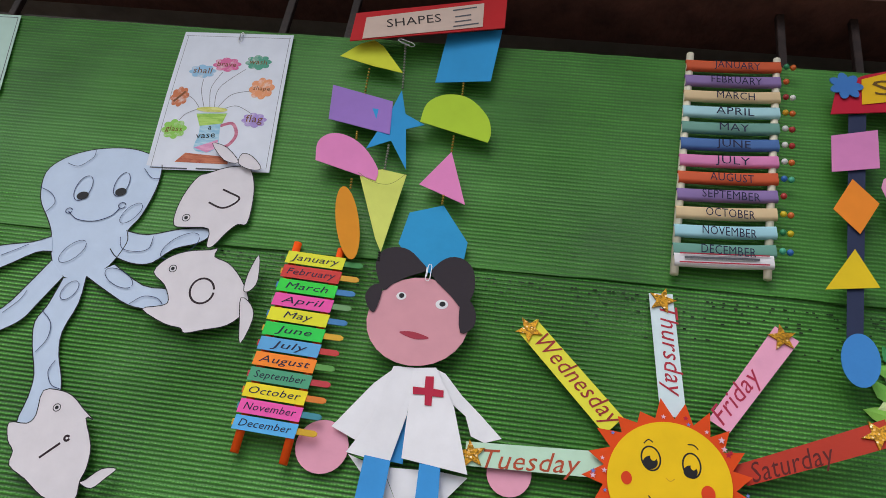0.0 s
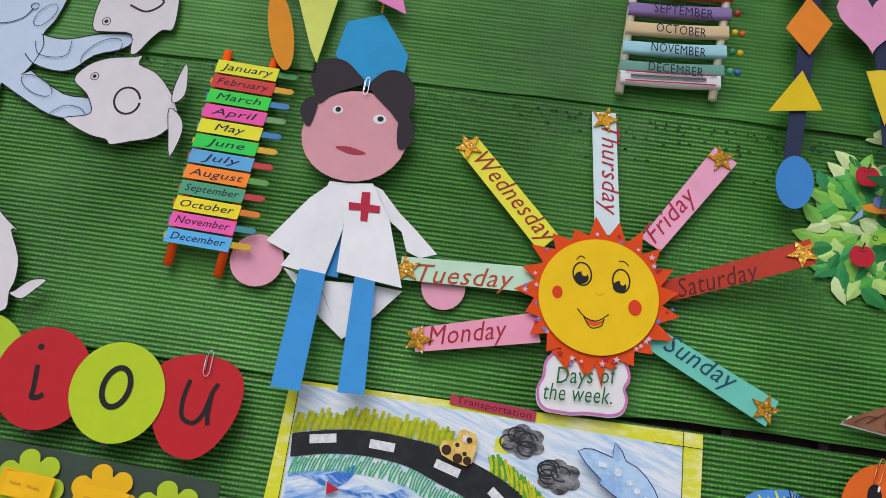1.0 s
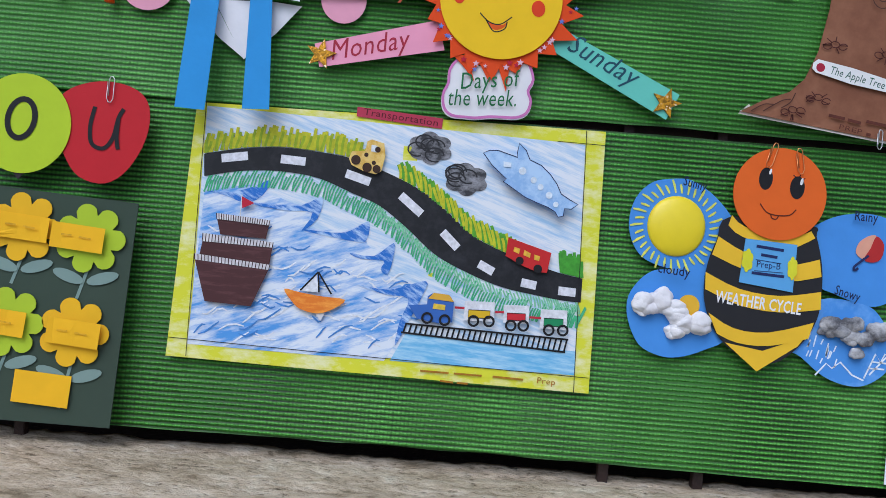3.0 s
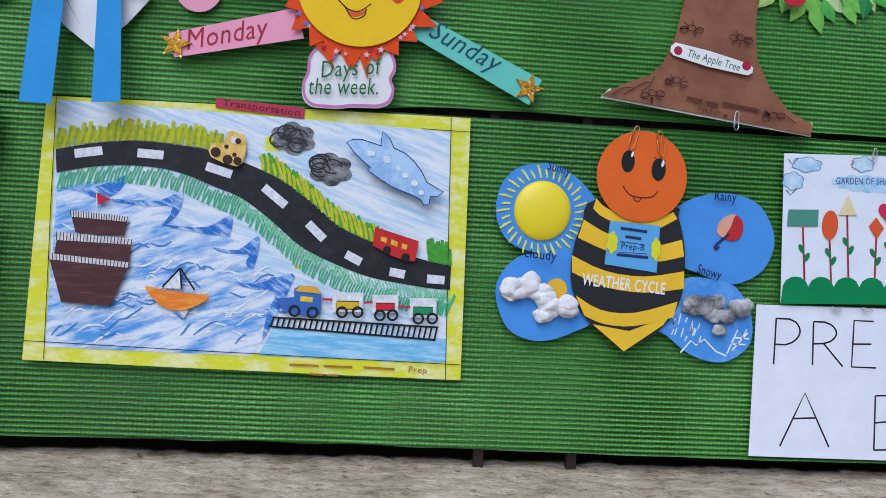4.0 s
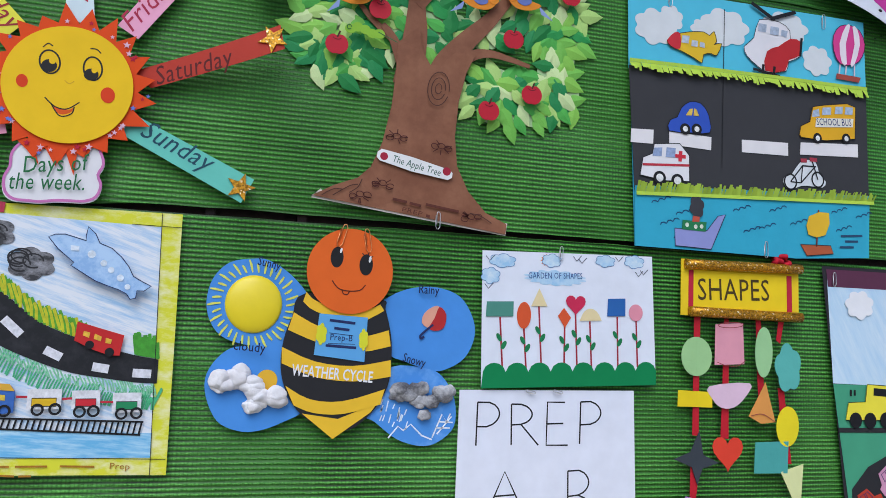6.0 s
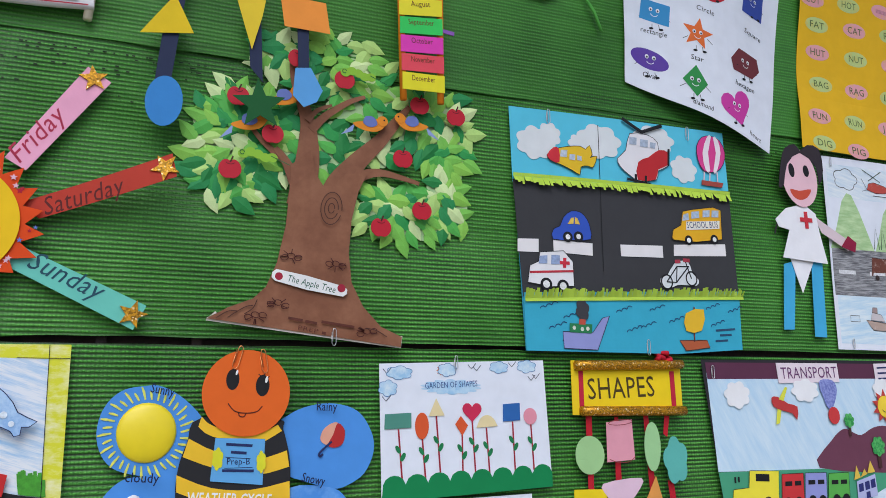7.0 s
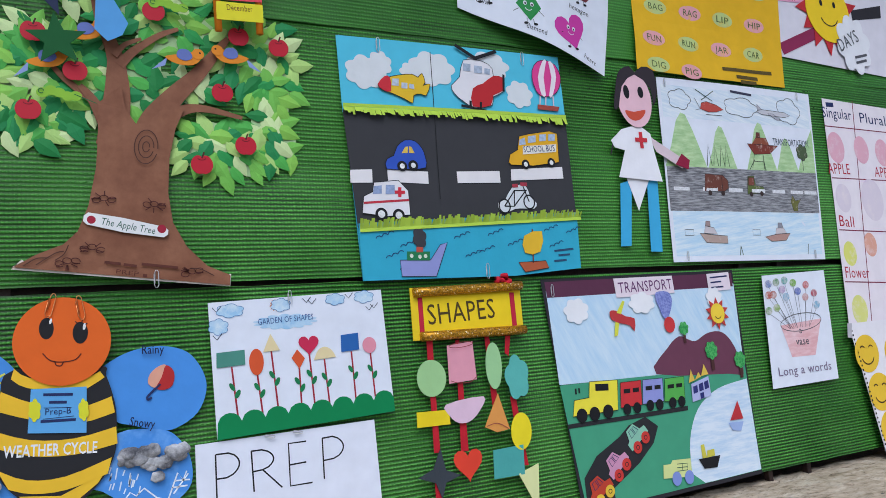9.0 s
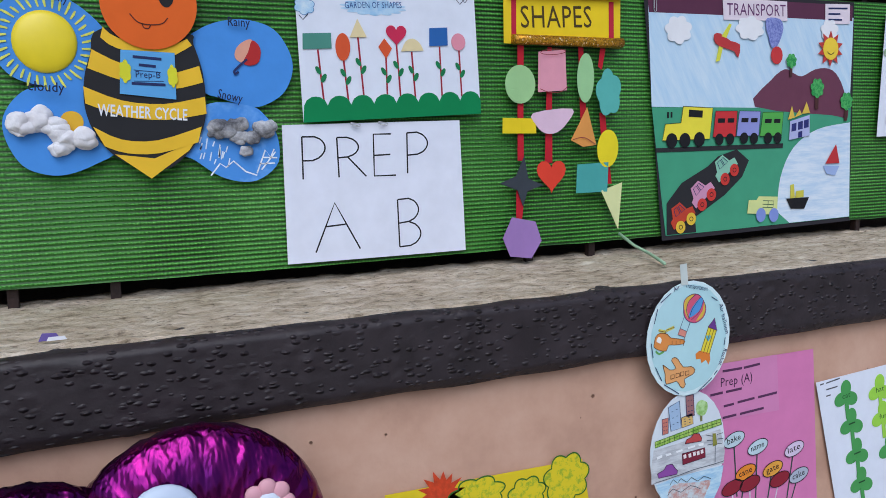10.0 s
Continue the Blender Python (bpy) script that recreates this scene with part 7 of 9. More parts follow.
def drawn(name, pts, tint, extra=(), marks=(), wheels=()):
    """A small crayon picture: a filled outline with details."""
    o = tp.flat(name, pts, crayon(tint, "c8b8b0", (90, 90, 90), 0.55, 0.8), 0.0013, 0)
    tp.line("outline", pts, 0.0011, ink("2a2428"), 0.0016, closed=True, parent=o)
    for q, h in extra:
        tp.flat("detail", q, crayon(h, "c8b8b0", (90, 90, 90), 0.55, 0.8), 0.0015, 0, parent=o)
        tp.line("outline", q, 0.0009, ink("2a2428"), 0.0018, closed=True, parent=o)
    for m in marks:
        tp.line("pen_drawing", m, 0.0012, ink("2a2428"), 0.0018, parent=o)
    for c in wheels:
        tp.flat("wheel", ell(c, 0.006, 0.006, 0, 12), ink("3a2c2a"), 0.0019, 0, parent=o)


drawn("truck", on(TP, (22, 38), (34, 38), (37, 40), (37, 44), (34, 47), (23, 47.5)), "6a3c30", marks=[on(TP, (33, 39), (33, 46))], wheels=on(TP, (25, 37), (33, 37)))
drawn("tractor", on(TP, (49, 37), (61, 38), (60, 41.5), (55, 42), (54, 47.5), (50, 47)), "5a6a34", extra=[(on(TP, (50, 42), (54, 42), (54, 46.5), (50.5, 46.5)), "7a4438")], wheels=on(TP, (51.5, 37), (58.5, 37.5)))
drawn("ship", on(TP, (52, 66), (56, 60), (67, 61), (73, 66)), "7a3428", extra=[(on(TP, (55, 66), (67, 66), (65, 70), (58, 70)), "8a4a34"), (on(TP, (58, 70), (61, 70), (61, 73), (58.5, 73)), "6a3430")], marks=[on(TP, (56, 60), (54, 52)), on(TP, (62, 60), (62, 52)), on(TP, (55, 56), (62, 56))])
drawn("boat", on(TP, (16.5, 15), (20, 10), (33, 9.5), (33, 13.5), (26, 14)), "b09a90", extra=[(on(TP, (19, 15), (27, 14.5), (25, 18), (20, 19)), "c8c0c4"), (on(TP, (20, 19), (23, 18.5), (23, 21.5), (20.5, 21.5)), "a08a88")])
drawn("boat", on(TP, (58, 13), (62, 10.5), (72, 11), (75.5, 15), (66, 14.5)), "b08a80", extra=[(on(TP, (65, 14.5), (73, 15), (71, 18), (66, 18)), "c8c0c4"), (on(TP, (67, 18), (71, 18), (70, 21), (67.5, 21)), "8a8a94")])
drawn("helicopter", on(TP, (24, 84), (29, 82.5), (34, 83), (38.5, 84.5), (34, 87), (28, 88.5), (25, 87.5)), "b84a40", marks=[on(TP, (21, 90), (24, 84), (21, 83)), on(TP, (27, 81), (37, 81))])
drawn("plane", on(TP, (60, 85.5), (64, 84), (80, 83.5), (84, 85), (80, 86.5), (64, 87)), "c4c4cc", extra=[(on(TP, (68, 85), (72, 85), (77, 81.5), (74, 81.5)), "b0b0bc"), (on(TP, (61, 86.5), (64, 87), (61, 90)), "b0b0bc")])
drawn("bush", on(TP, (80, 28), (83, 28), (83.5, 32), (86, 35), (82, 34), (80, 37), (78.5, 33.5)), "6a6a34")
drawn("tree", cloud(quad(TP, 0.90, 0.63), 0.042, 0.042, 6, 2), "4a5a3c")
tp.line("pen_drawing", [on(TP, (22, 95), (32, 89)), on(TP, (33, 95), (25, 89)), on(TP, (90, 60), (90, 52)), on(TP, (56, 57), (52, 51)), on(TP, (62, 57), (63, 51)), on(TP, (40, 3), (41, 8)), on(TP, (41, 8), (42, 3)), on(TP, (87, 3), (88, 9))] + [on(TP, (u, 52), (u + 1.5, 64), (u + 3, 52)) for u in (25, 29, 33, 36)], 0.0018, ink("3a4a3c"), 0.0016)
tp.line("name_box", [patch(TP, 8, 13, 14, 17), patch(TP, 50, 55, 14, 17)], 0.0012, GREY_PEN, 0.0014, closed=True)
tp.line("written_line", on(TP, (44, 96), (58, 95)), 0.006, ink("3a3a50"), 0.0014)
for c in on(TP, (4, 97), (90, 97), (8, 3), (92, 3)):
    tp.clip(c, 0.010)

# ---- singular and plural chart ----
PP = [(2.556, 1.395), (3.284, 1.410), (3.396, 1.982), (2.596, 2.009)]
pc = Hung("singular_plural_chart", "white chart ruled in maroon with pale fruit and word pairs", "poster", quad(PP, 0.3, 0.5), 0.009)
pc.flat("paper_sheet", PP, paper("e6dde4"))
pc.line("rule", [[(2.589, 1.935), (3.196, 1.927)], [(2.584, 1.798), (3.269, 1.794)], [(2.580, 1.664), (3.277, 1.641)], [(2.569, 1.533), (3.286, 1.500)], [(2.719, 2.011), (2.648, 1.431)]], 0.0028, ink("7a1c3c"))
for s, p0, p1, m in (("Singular", (2.588, 1.959), (2.704, 1.957), NAVY), ("Plural", (2.739, 1.953), (2.848, 1.950), NAVY), ("APPLE", (2.575, 1.809), (2.661, 1.809), RED_INK), ("APPLES", (2.763, 1.806), (2.866, 1.803), RED_INK), ("Ball", (2.585, 1.674), (2.642, 1.670), RED_INK), ("Flower", (2.576, 1.543), (2.669, 1.539), RED_INK)):
    pc.text("word", s, p0, p1, m, high=0.028)
pc.line("written_line", [(2.608, 1.993), (2.638, 1.994)], 0.012, NAVY)
for c, tint, w in (((2.620, 1.879), "dca8b8", 0.066), ((2.723, 1.877), "dca8b8", 0.06), ((2.811, 1.873), "dca8b8", 0.06), ((2.617, 1.746), "d8ccd8", 0.06), ((2.734, 1.743), "d8ccd8", 0.09), ((2.607, 1.603), "d8d870", 0.05), ((2.695, 1.625), "d8a08c", 0.05), ((2.609, 1.461), "d8d880", 0.06)):
    pc.flat("fruit_picture", oval((c[0] - w / 2, c[1]), (c[0] + w / 2, c[1]), 1.25), crayon(tint, "e4d8dc", (30, 30, 30), 0.5, 0.8), 0.001, 0)

# ---- collage transport chart ----
KP = [(1.701, 1.124), (2.185, 1.132), (2.178, 1.567), (1.661, 1.564)]
kt = Hung("transport_collage_chart", "paper collage chart with train, road, hills and sea on dark backing", "poster", quad(KP, 0.5, 0.5), 0.009, bend=bow(0.005, 0.7, 0, 0.3, 0.001), cut=0.05)
kt.flat("backing", [(1.696, 1.119), (2.185, 1.127), (2.181, 1.574), (1.655, 1.569)], paper("2c2a30"))
kt.flat("top_band", patch(KP, 0.5, 99.5, 93, 100), paper("5a3048"), 0.0008, 0.0004)
kt.flat("sky", [(1.672, 1.366), (2.174, 1.357), (2.179, 1.543), (1.665, 1.546)], crayon("b0cfe8", "cfe0ee", (10, 10, 70), 0.30, 0.70, 62), 0.0010, 0)
kt.flat("hill", smooth_line([(1.915, 1.365), (1.954, 1.415), (1.990, 1.437), (2.013, 1.430), (2.037, 1.424), (2.073, 1.438), (2.111, 1.440), (2.138, 1.424), (2.159, 1.388), (2.169, 1.342), (2.123, 1.347)], 3, True), paper("6a3c50"), 0.0016, 0.0004)
kt.flat("meadow", [(1.672, 1.365), (1.825, 1.364), (1.976, 1.362), (2.177, 1.361)] + on(KP, (99.6, 0.8), (0.6, 0.8)), paper("4a9a78"), 0.0013, 0.0004)
kt.flat("sea", smooth_line([(2.176, 1.332), (2.083, 1.319), (2.018, 1.284), (1.984, 1.225), (1.977, 1.158)], 4) + on(KP, (64, 1.0), (99.4, 1.0)), crayon("b8cfe6", "d8e2ee", (12, 12, 90), 0.36, 0.6), 0.0022, 0)
kt.flat("road", on(KP, (1, 1.2)) + [(1.705, 1.188), (1.739, 1.225), (1.800, 1.254), (1.824, 1.272), (1.870, 1.284), (1.901, 1.262), (1.884, 1.231), (1.841, 1.198), (1.770, 1.159)] + on(KP, (15, 1.2)), paper("2a2a2e"), 0.0024, 0.0004)
kt.flat("track", [(1.680, 1.291), (1.989, 1.293), (1.988, 1.284), (1.680, 1.283)], paper("2a2a2e"), 0.0026, 0.0004)
tc = kt.flat("title_card", on(KP, (33, 91), (64, 91.5), (64, 100), (33, 100)), paper("e2d4de"), 0.0026, 0.0006)
kt.text("word", "TRANSPORT", quad(KP, 0.345, 0.93), quad(KP, 0.63, 0.935), ink("6a3a6a"), 0.0038, high=0.022, parent=tc)
kt.flat("name_card", on(KP, (84, 91), (97.5, 91.5), (97.5, 100.5), (84, 100)), paper("e2d4de"), 0.0026, 0.0006)
kt.line("written_line", [on(KP, (85.5, 98), (96, 98.5)), on(KP, (85.5, 95.5), (92, 95.8)), on(KP, (85.5, 93), (93, 93.2))], 0.0032, NAVY, 0.0038)
kt.flat("cloud", [cloud((1.730, 1.504), 0.062, 0.052, 7, 1), cloud((1.898, 1.512), 0.072, 0.046, 7, 2), cloud((2.108, 1.515), 0.05, 0.045, 7, 3)], paper("e8e8ec"), 0.003, 0.0006)
en = kt.flat("train_engine", [(1.694, 1.304), (1.700, 1.334), (1.735, 1.336), (1.740, 1.366), (1.809, 1.363), (1.802, 1.305)], paper("e8da3c"), 0.0038, 0.0006)
kt.line("outline", [(1.694, 1.304), (1.700, 1.334), (1.735, 1.336), (1.740, 1.366), (1.809, 1.363), (1.802, 1.305)], 0.0012, BLACK, 0.0047, closed=True, parent=en)
kt.flat("window", [(1.753, 1.360), (1.785, 1.358), (1.784, 1.345), (1.752, 1.347)], BLACK, 0.0048, 0, parent=en)
kt.flat("wheel", [ell(c, 0.0125, 0.0135, 0, 16) for c in [(1.714, 1.304), (1.744, 1.304), (1.777, 1.305)]], BLACK, 0.0048, 0.0004, parent=en)
for pts, tint, ws in (([(1.810, 1.308), (1.816, 1.357), (1.869, 1.357), (1.865, 1.308)], "c43438", [(1.825, 1.304), (1.851, 1.304)]), ([(1.867, 1.309), (1.874, 1.357), (1.927, 1.356), (1.923, 1.309)], "8f94d0", [(1.886, 1.305), (1.911, 1.304)]), ([(1.926, 1.308), (1.933, 1.354), (1.986, 1.354), (1.982, 1.307)], "5aaa4c", [(1.947, 1.304), (1.972, 1.304)])):
    wg = kt.flat("wagon", pts, paper(tint), 0.0038, 0.0006)
    q = [pts[0], pts[3], pts[2], pts[1]]
    kt.flat("window", [patch(q, 14, 46, 55, 72), patch(q, 58, 88, 55, 72)], BLACK, 0.0048, 0, parent=wg)
    kt.line("outline", pts, 0.0012, BLACK, 0.0047, closed=True, parent=wg)
    kt.flat("wheel", [ell(c, 0.010, 0.011, 0, 14) for c in ws], BLACK, 0.0048, 0.0004, parent=wg)
pn = kt.flat("toy_plane", smooth_line([(1.811, 1.498), (1.826, 1.500), (1.850, 1.487), (1.873, 1.481), (1.869, 1.456), (1.859, 1.468), (1.834, 1.474), (1.814, 1.482)], 2, True), paper("b83a3c"), 0.0036, 0.0005)
kt.flat("plane_wing", [[(1.828, 1.495), (1.839, 1.492), (1.852, 1.517), (1.847, 1.519)], [(1.822, 1.477), (1.831, 1.474), (1.824, 1.450), (1.815, 1.448)]], paper("d8d848"), 0.0042, 0.0004, parent=pn)
bl = kt.flat("hot_air_balloon", smooth_line([(1.940, 1.532), (1.972, 1.532), (1.982, 1.516), (1.975, 1.494), (1.962, 1.476), (1.950, 1.481), (1.944, 1.498), (1.937, 1.515)], 3, True), crayon("6a74b8", "9098d0", (200, 200, 200)), 0.0036, 0.0005)
kt.flat("basket", ell((1.966, 1.463), 0.015, 0.017, 0, 14), paper("c43a3c"), 0.004, 0.0004, parent=bl)
kt.flat("sun_burst", star((2.111, 1.479), 0.036, 0.6, 10), paper("b8403c"), 0.0042, 0.0004)
sf = kt.flat("sun_face", ell((2.111, 1.479), 0.021, 0.022, 0, 22), paper("eccc3c"), 0.005, 0.0004)
kt.line("smile", ell((2.111, 1.476), 0.010, 0.008, 0, 8, 200, 340), 0.0016, BLACK, 0.0056, parent=sf)
for c, w in (((2.004, 1.453), 0.028), ((2.077, 1.401), 0.038), ((2.160, 1.375), 0.036)):
    kt.flat("tree_trunk", rect((c[0], c[1] - w * 0.7), w * 0.25, w * 0.8), paper("4a2c2c"), 0.0042, 0.0004)
    kt.flat("tree_crown", cloud(c, w, w * 1.05, 7, 4), crayon("2c8a44", "5ab060", (150, 150, 150)), 0.0048, 0.0004)
HQ = [(2.003, 1.299), (2.059, 1.307), (2.058, 1.348), (2.005, 1.336)]
hs = kt.flat("house", HQ, paper("b0b4dc"), 0.0042, 0.0004)
kt.flat("tower_roof", [[(1.998, 1.339), (2.016, 1.343), (2.008, 1.366)], [(2.036, 1.350), (2.058, 1.352), (2.048, 1.374)], [(2.016, 1.343), (2.035, 1.349), (2.029, 1.359)]], paper("d8b84c"), 0.005, 0.0003, parent=hs)
kt.flat("window", [patch(HQ, u, u + 24, 42, 82) for u in (8, 40, 70)] + [patch(HQ, 42, 62, 2, 32)], ink("2c3070"), 0.0048, 0, parent=hs)
for c, tint, r, wt in (((1.841, 1.250), "8cc0a8", 36, "c43a34"), ((1.785, 1.204), "c890b0", 40, "c43a34"), ((1.739, 1.164), "b8402c", 30, "dcb83a")):
    def turned(u, v):
        return (c[0] + 0.044 * (u * math.cos(radians(r)) - v * math.sin(radians(r))), c[1] + 0.044 * (u * math.sin(radians(r)) + v * math.cos(radians(r))))
    k = kt.flat("toy_car", [turned(u, v) for u, v in ((-0.65, -0.3), (0.65, -0.3), (0.65, 0.05), (0.35, 0.12), (0.18, 0.55), (-0.32, 0.55), (-0.48, 0.12), (-0.65, 0.05))], paper(tint), 0.0036, 0.0006)
    kt.flat("wheel", [ell(turned(u, -0.38), 0.011, 0.012, 0, 16) for u in (-0.32, 0.32)], paper(wt), 0.0046, 0.0004, parent=k)
    kt.line("wheel_ring", [ell(turned(u, -0.38), 0.004, 0.004, 0, 10) for u in (-0.32, 0.32)], 0.0014, BLACK, 0.0054, closed=True, parent=k)
    kt.line("window", [[turned(u, v) for u, v in ((-0.30, 0.14), (-0.05, 0.14), (-0.05, 0.45), (-0.24, 0.45))], [turned(u, v) for u, v in ((0.02, 0.14), (0.24, 0.14), (0.13, 0.45), (0.02, 0.45))]], 0.0015, NAVY, 0.0046, closed=True, parent=k)
vn = kt.flat("toy_van", [(1.897, 1.159), (1.901, 1.185), (1.921, 1.184), (1.927, 1.191), (1.976, 1.188), (1.975, 1.152)], paper("cfd890"), 0.0036, 0.0006)
kt.flat("wheel", [ell(c, 0.0125, 0.014, 0, 16) for c in [(1.932, 1.154), (1.966, 1.152)]], paper("7f90d0"), 0.0046, 0.0004, parent=vn)
kt.line("window", [[(1.937, 1.182), (1.965, 1.180), (1.964, 1.167), (1.936, 1.168)], [(1.951, 1.181), (1.950, 1.168)], [(1.936, 1.175), (1.965, 1.173)]], 0.0014, ink("3a5a4a"), 0.0046, parent=vn)
sb = kt.flat("sailing_boat", [(2.100, 1.245), (2.146, 1.243), (2.135, 1.224), (2.110, 1.228)], paper("9cb0dc"), 0.0036, 0.0005)
kt.flat("sail", [(2.106, 1.249), (2.146, 1.249), (2.135, 1.288)], paper("b83438"), 0.0042, 0.0004, parent=sb)
sh = kt.flat("steam_ship", [(1.999, 1.183), (2.061, 1.183), (2.048, 1.160), (2.012, 1.162)], BLACK, 0.0036, 0.0005)
kt.flat("funnel", [[(2.010, 1.183), (2.022, 1.183), (2.019, 1.211), (2.010, 1.210)], [(2.023, 1.183), (2.046, 1.184), (2.046, 1.198), (2.026, 1.197)]], paper("c8c048"), 0.0034, 0.0004, parent=sh)
kt.line("written_line", [[(1.707, 1.356), (1.707, 1.345)], [(1.715, 1.356), (1.715, 1.346)]], 0.004, BLACK, 0.0026)
kt.clip(quad(KP, 0.03, 0.96), 0.012)

# ---- long a words sheet ----
LP = [(2.254, 1.301), (2.482, 1.304), (2.490, 1.564), (2.270, 1.557)]
la = Hung("word_vase_sheet", "white sheet with a pink pot drawing and small word flowers", "poster", quad(LP, 0.5, 0.5), 0.010, bend=bow(0.004, 0.5, 0), cut=0.06)
la.flat("paper_sheet", LP, WHITE)
la.flat("pot", on(LP, (20, 54), (32, 25), (68, 24), (84, 56)), crayon("dca8ac", "e8c8cc", (14, 14, 60), 0.4, 0.65), 0.001, 0)
la.line("outline", oval(*on(LP, (20, 54), (84, 56)), 0.28), 0.0016, GREY_PEN, 0.0014, closed=True)
rnd = random.Random(8)
for u, v, tint in ((8, 92, "6a7fb0"), (20, 93, "5a8a60"), (33, 94, "5aa098"), (46, 91, "7aa84c"), (7, 82, "b05a50"), (14, 82, "a05040"), (28, 86, "a890b8"), (33, 79, "70a8c8"), (52, 83, "6a7ab8"), (66, 88, "b84a4c"), (78, 80, "a85060"), (63, 77, "c09090"), (5, 68, "6a9a5c"), (17, 70, "8aa860"), (80, 69, "80b0cc")):
    la.line("stem", [quad(LP, u / 100, v / 100 - 0.02), quad(LP, 0.52 + (u - 50) * 0.004, 0.5)], 0.0009, GREY_PEN, 0.0012)
    la.flat("word_flower", ell(quad(LP, u / 100, v / 100), 0.0115, 0.009, 10, 14), crayon(tint, "d8d0d4", (90, 90, 90), 0.42, 0.7), 0.0016, 0)
la.text("word", "vase", quad(LP, 0.40, 0.35), quad(LP, 0.60, 0.345), GREY_PEN, 0.0016)
la.text("word", "a", quad(LP, 0.47, 0.45), quad(LP, 0.51, 0.45), GREY_PEN, 0.0016)
la.text("word", "Long a words", quad(LP, 0.10, 0.10), quad(LP, 0.90, 0.09), ink("7a6a86"), 0.0016, high=0.020)

# ---- smiley strip ----
EP = [(2.627, 0.996), (3.230, 0.943), (3.205, 1.438), (2.540, 1.430)]
ep = Hung("smiley_sheet", "white sheet with yellow smiley faces and a dotted edge", "poster", quad(EP, 0.2, 0.5), 0.020)
ep.flat("paper_sheet", EP, paper("e6e2e8"), th=0.0008)
ep.flat("turned_edge", [(2.531, 1.431), (2.548, 1.430), (2.539, 1.396), (2.525, 1.397)], paper("b8b4bc"), 0.004)
for c in ((2.591, 1.354), (2.619, 1.259), (2.706, 1.349), (2.726, 1.256), (2.643, 1.168)):
    f = ep.flat("smiley", ell(c, 0.045, 0.046, 0, 26), paper("e4bc34"), 0.0015, 0.0005)
    ep.line("smile", [ell((c[0], c[1] - 0.004), 0.024, 0.022, 0, 10, 200, 340), ell((c[0] - 0.016, c[1] + 0.012), 0.008, 0.007, 0, 8, 20, 160), ell((c[0] + 0.016, c[1] + 0.012), 0.008, 0.007, 0, 8, 20, 160)], 0.003, ink("4a3410"), 0.0026, parent=f)
ep.flat("dot", [ell(mid((2.548, 1.412), (2.616, 1.051), k / 34), 0.0028, 0.0028, 0, 8) for k in range(35)], BLACK, 0.0014, 0)

# ---- paved road poster ----
RP = [(1.286, 1.579), (1.753, 1.588), (1.766, 2.031), (1.271, 2.021)]
rp = Hung("road_scene_poster", "layered paper road scene poster with fringed grass strips", "poster", quad(RP, 0.5, 0.5), 0.012, bend=bow(0.005, 0.7, 0, 0.1, 0.001), cut=0.05)
rp.flat("sky", [(1.273, 1.878), (1.759, 1.900), (1.758, 2.030), (1.271, 2.021)], paper("5cc0dc"))
rp.flat("road", [(1.273, 1.883), (1.758, 1.906), (1.758, 1.694), (1.285, 1.672)], paper("3a3a3e"), 0.001, 0.0004)
rp.flat("water", [(1.286, 1.679), (1.759, 1.702), (1.754, 1.589), (1.597, 1.578), (1.287, 1.579)], paper("3ea6c4"), 0.0016, 0.0004)
rp.flat("backing", [(1.271, 2.018), (1.277, 2.023), (1.298, 1.588), (1.287, 1.579)], paper("3c98b8"), -0.001, 0.0004)
rp.line("paper_joint", [(1.456, 2.007), (1.449, 1.724)], 0.0014, ink("17171c"), 0.0026)


def fringe(a, b, up, seed, w=0.017):
    """A strip of green paper cut into a fringe."""
    r2, bm2 = random.Random(seed), bmesh.new()
    n = 90
    for k in range(n):
        p, q = mid(a, b, k / n), mid(a, b, (k + 1) / n)
        h = w * r2.uniform(0.55, 1.0) * up
        y0, y1 = -0.016 - rp.out(p[0] - rp.o[0], 0), -0.016 - r2.uniform(0.003, 0.010) - rp.out(p[0] - rp.o[0], 0)
        v = [bm2.verts.new(c) for c in ((p[0], y0, p[1]), (q[0], y0, q[1]), (q[0] + r2.uniform(-0.002, 0.002), y1, q[1] + h), (p[0] + r2.uniform(-0.002, 0.002), y1, p[1] + h))]
        bm2.faces.new(v)
        v2 = [bm2.verts.new(c) for c in ((p[0], y0 - 0.0005, p[1]), (q[0], y0 - 0.0005, q[1]), (q[0], y0 - 0.001, q[1] - 0.006 * up), (p[0], y0 - 0.001, p[1] - 0.006 * up))]
        bm2.faces.new(v2)
    return rp.solid("grass_fringe", bm2, paper("b4d24a"))


fringe((1.273, 1.888), (1.758, 1.898), -1, 1)
fringe((1.287, 1.669), (1.766, 1.692), 1, 2)
rp.flat("lane_mark", [[(1.278, 1.774), (1.319, 1.776), (1.318, 1.752), (1.277, 1.751)], [(1.348, 1.776), (1.429, 1.775), (1.428, 1.752), (1.348, 1.754)], [(1.489, 1.777), (1.583, 1.781), (1.583, 1.758), (1.489, 1.755)], [(1.610, 1.785), (1.735, 1.795), (1.735, 1.771), (1.608, 1.763)]], paper("e4e0e2"), 0.002, 0.0005)
for c, w, h in (((1.322, 1.956), 0.082, 0.066), ((1.351, 1.974), 0.05, 0.05), ((1.457, 1.974), 0.10, 0.07), ((1.414, 1.964), 0.05, 0.04), ((1.583, 1.992), 0.10, 0.06), ((1.650, 1.940), 0.066, 0.058)):
    rp.flat("cloud", cloud(c, w, h, 7, int(w * 999)), paper("d8dce0"), 0.0014, 0.0005)


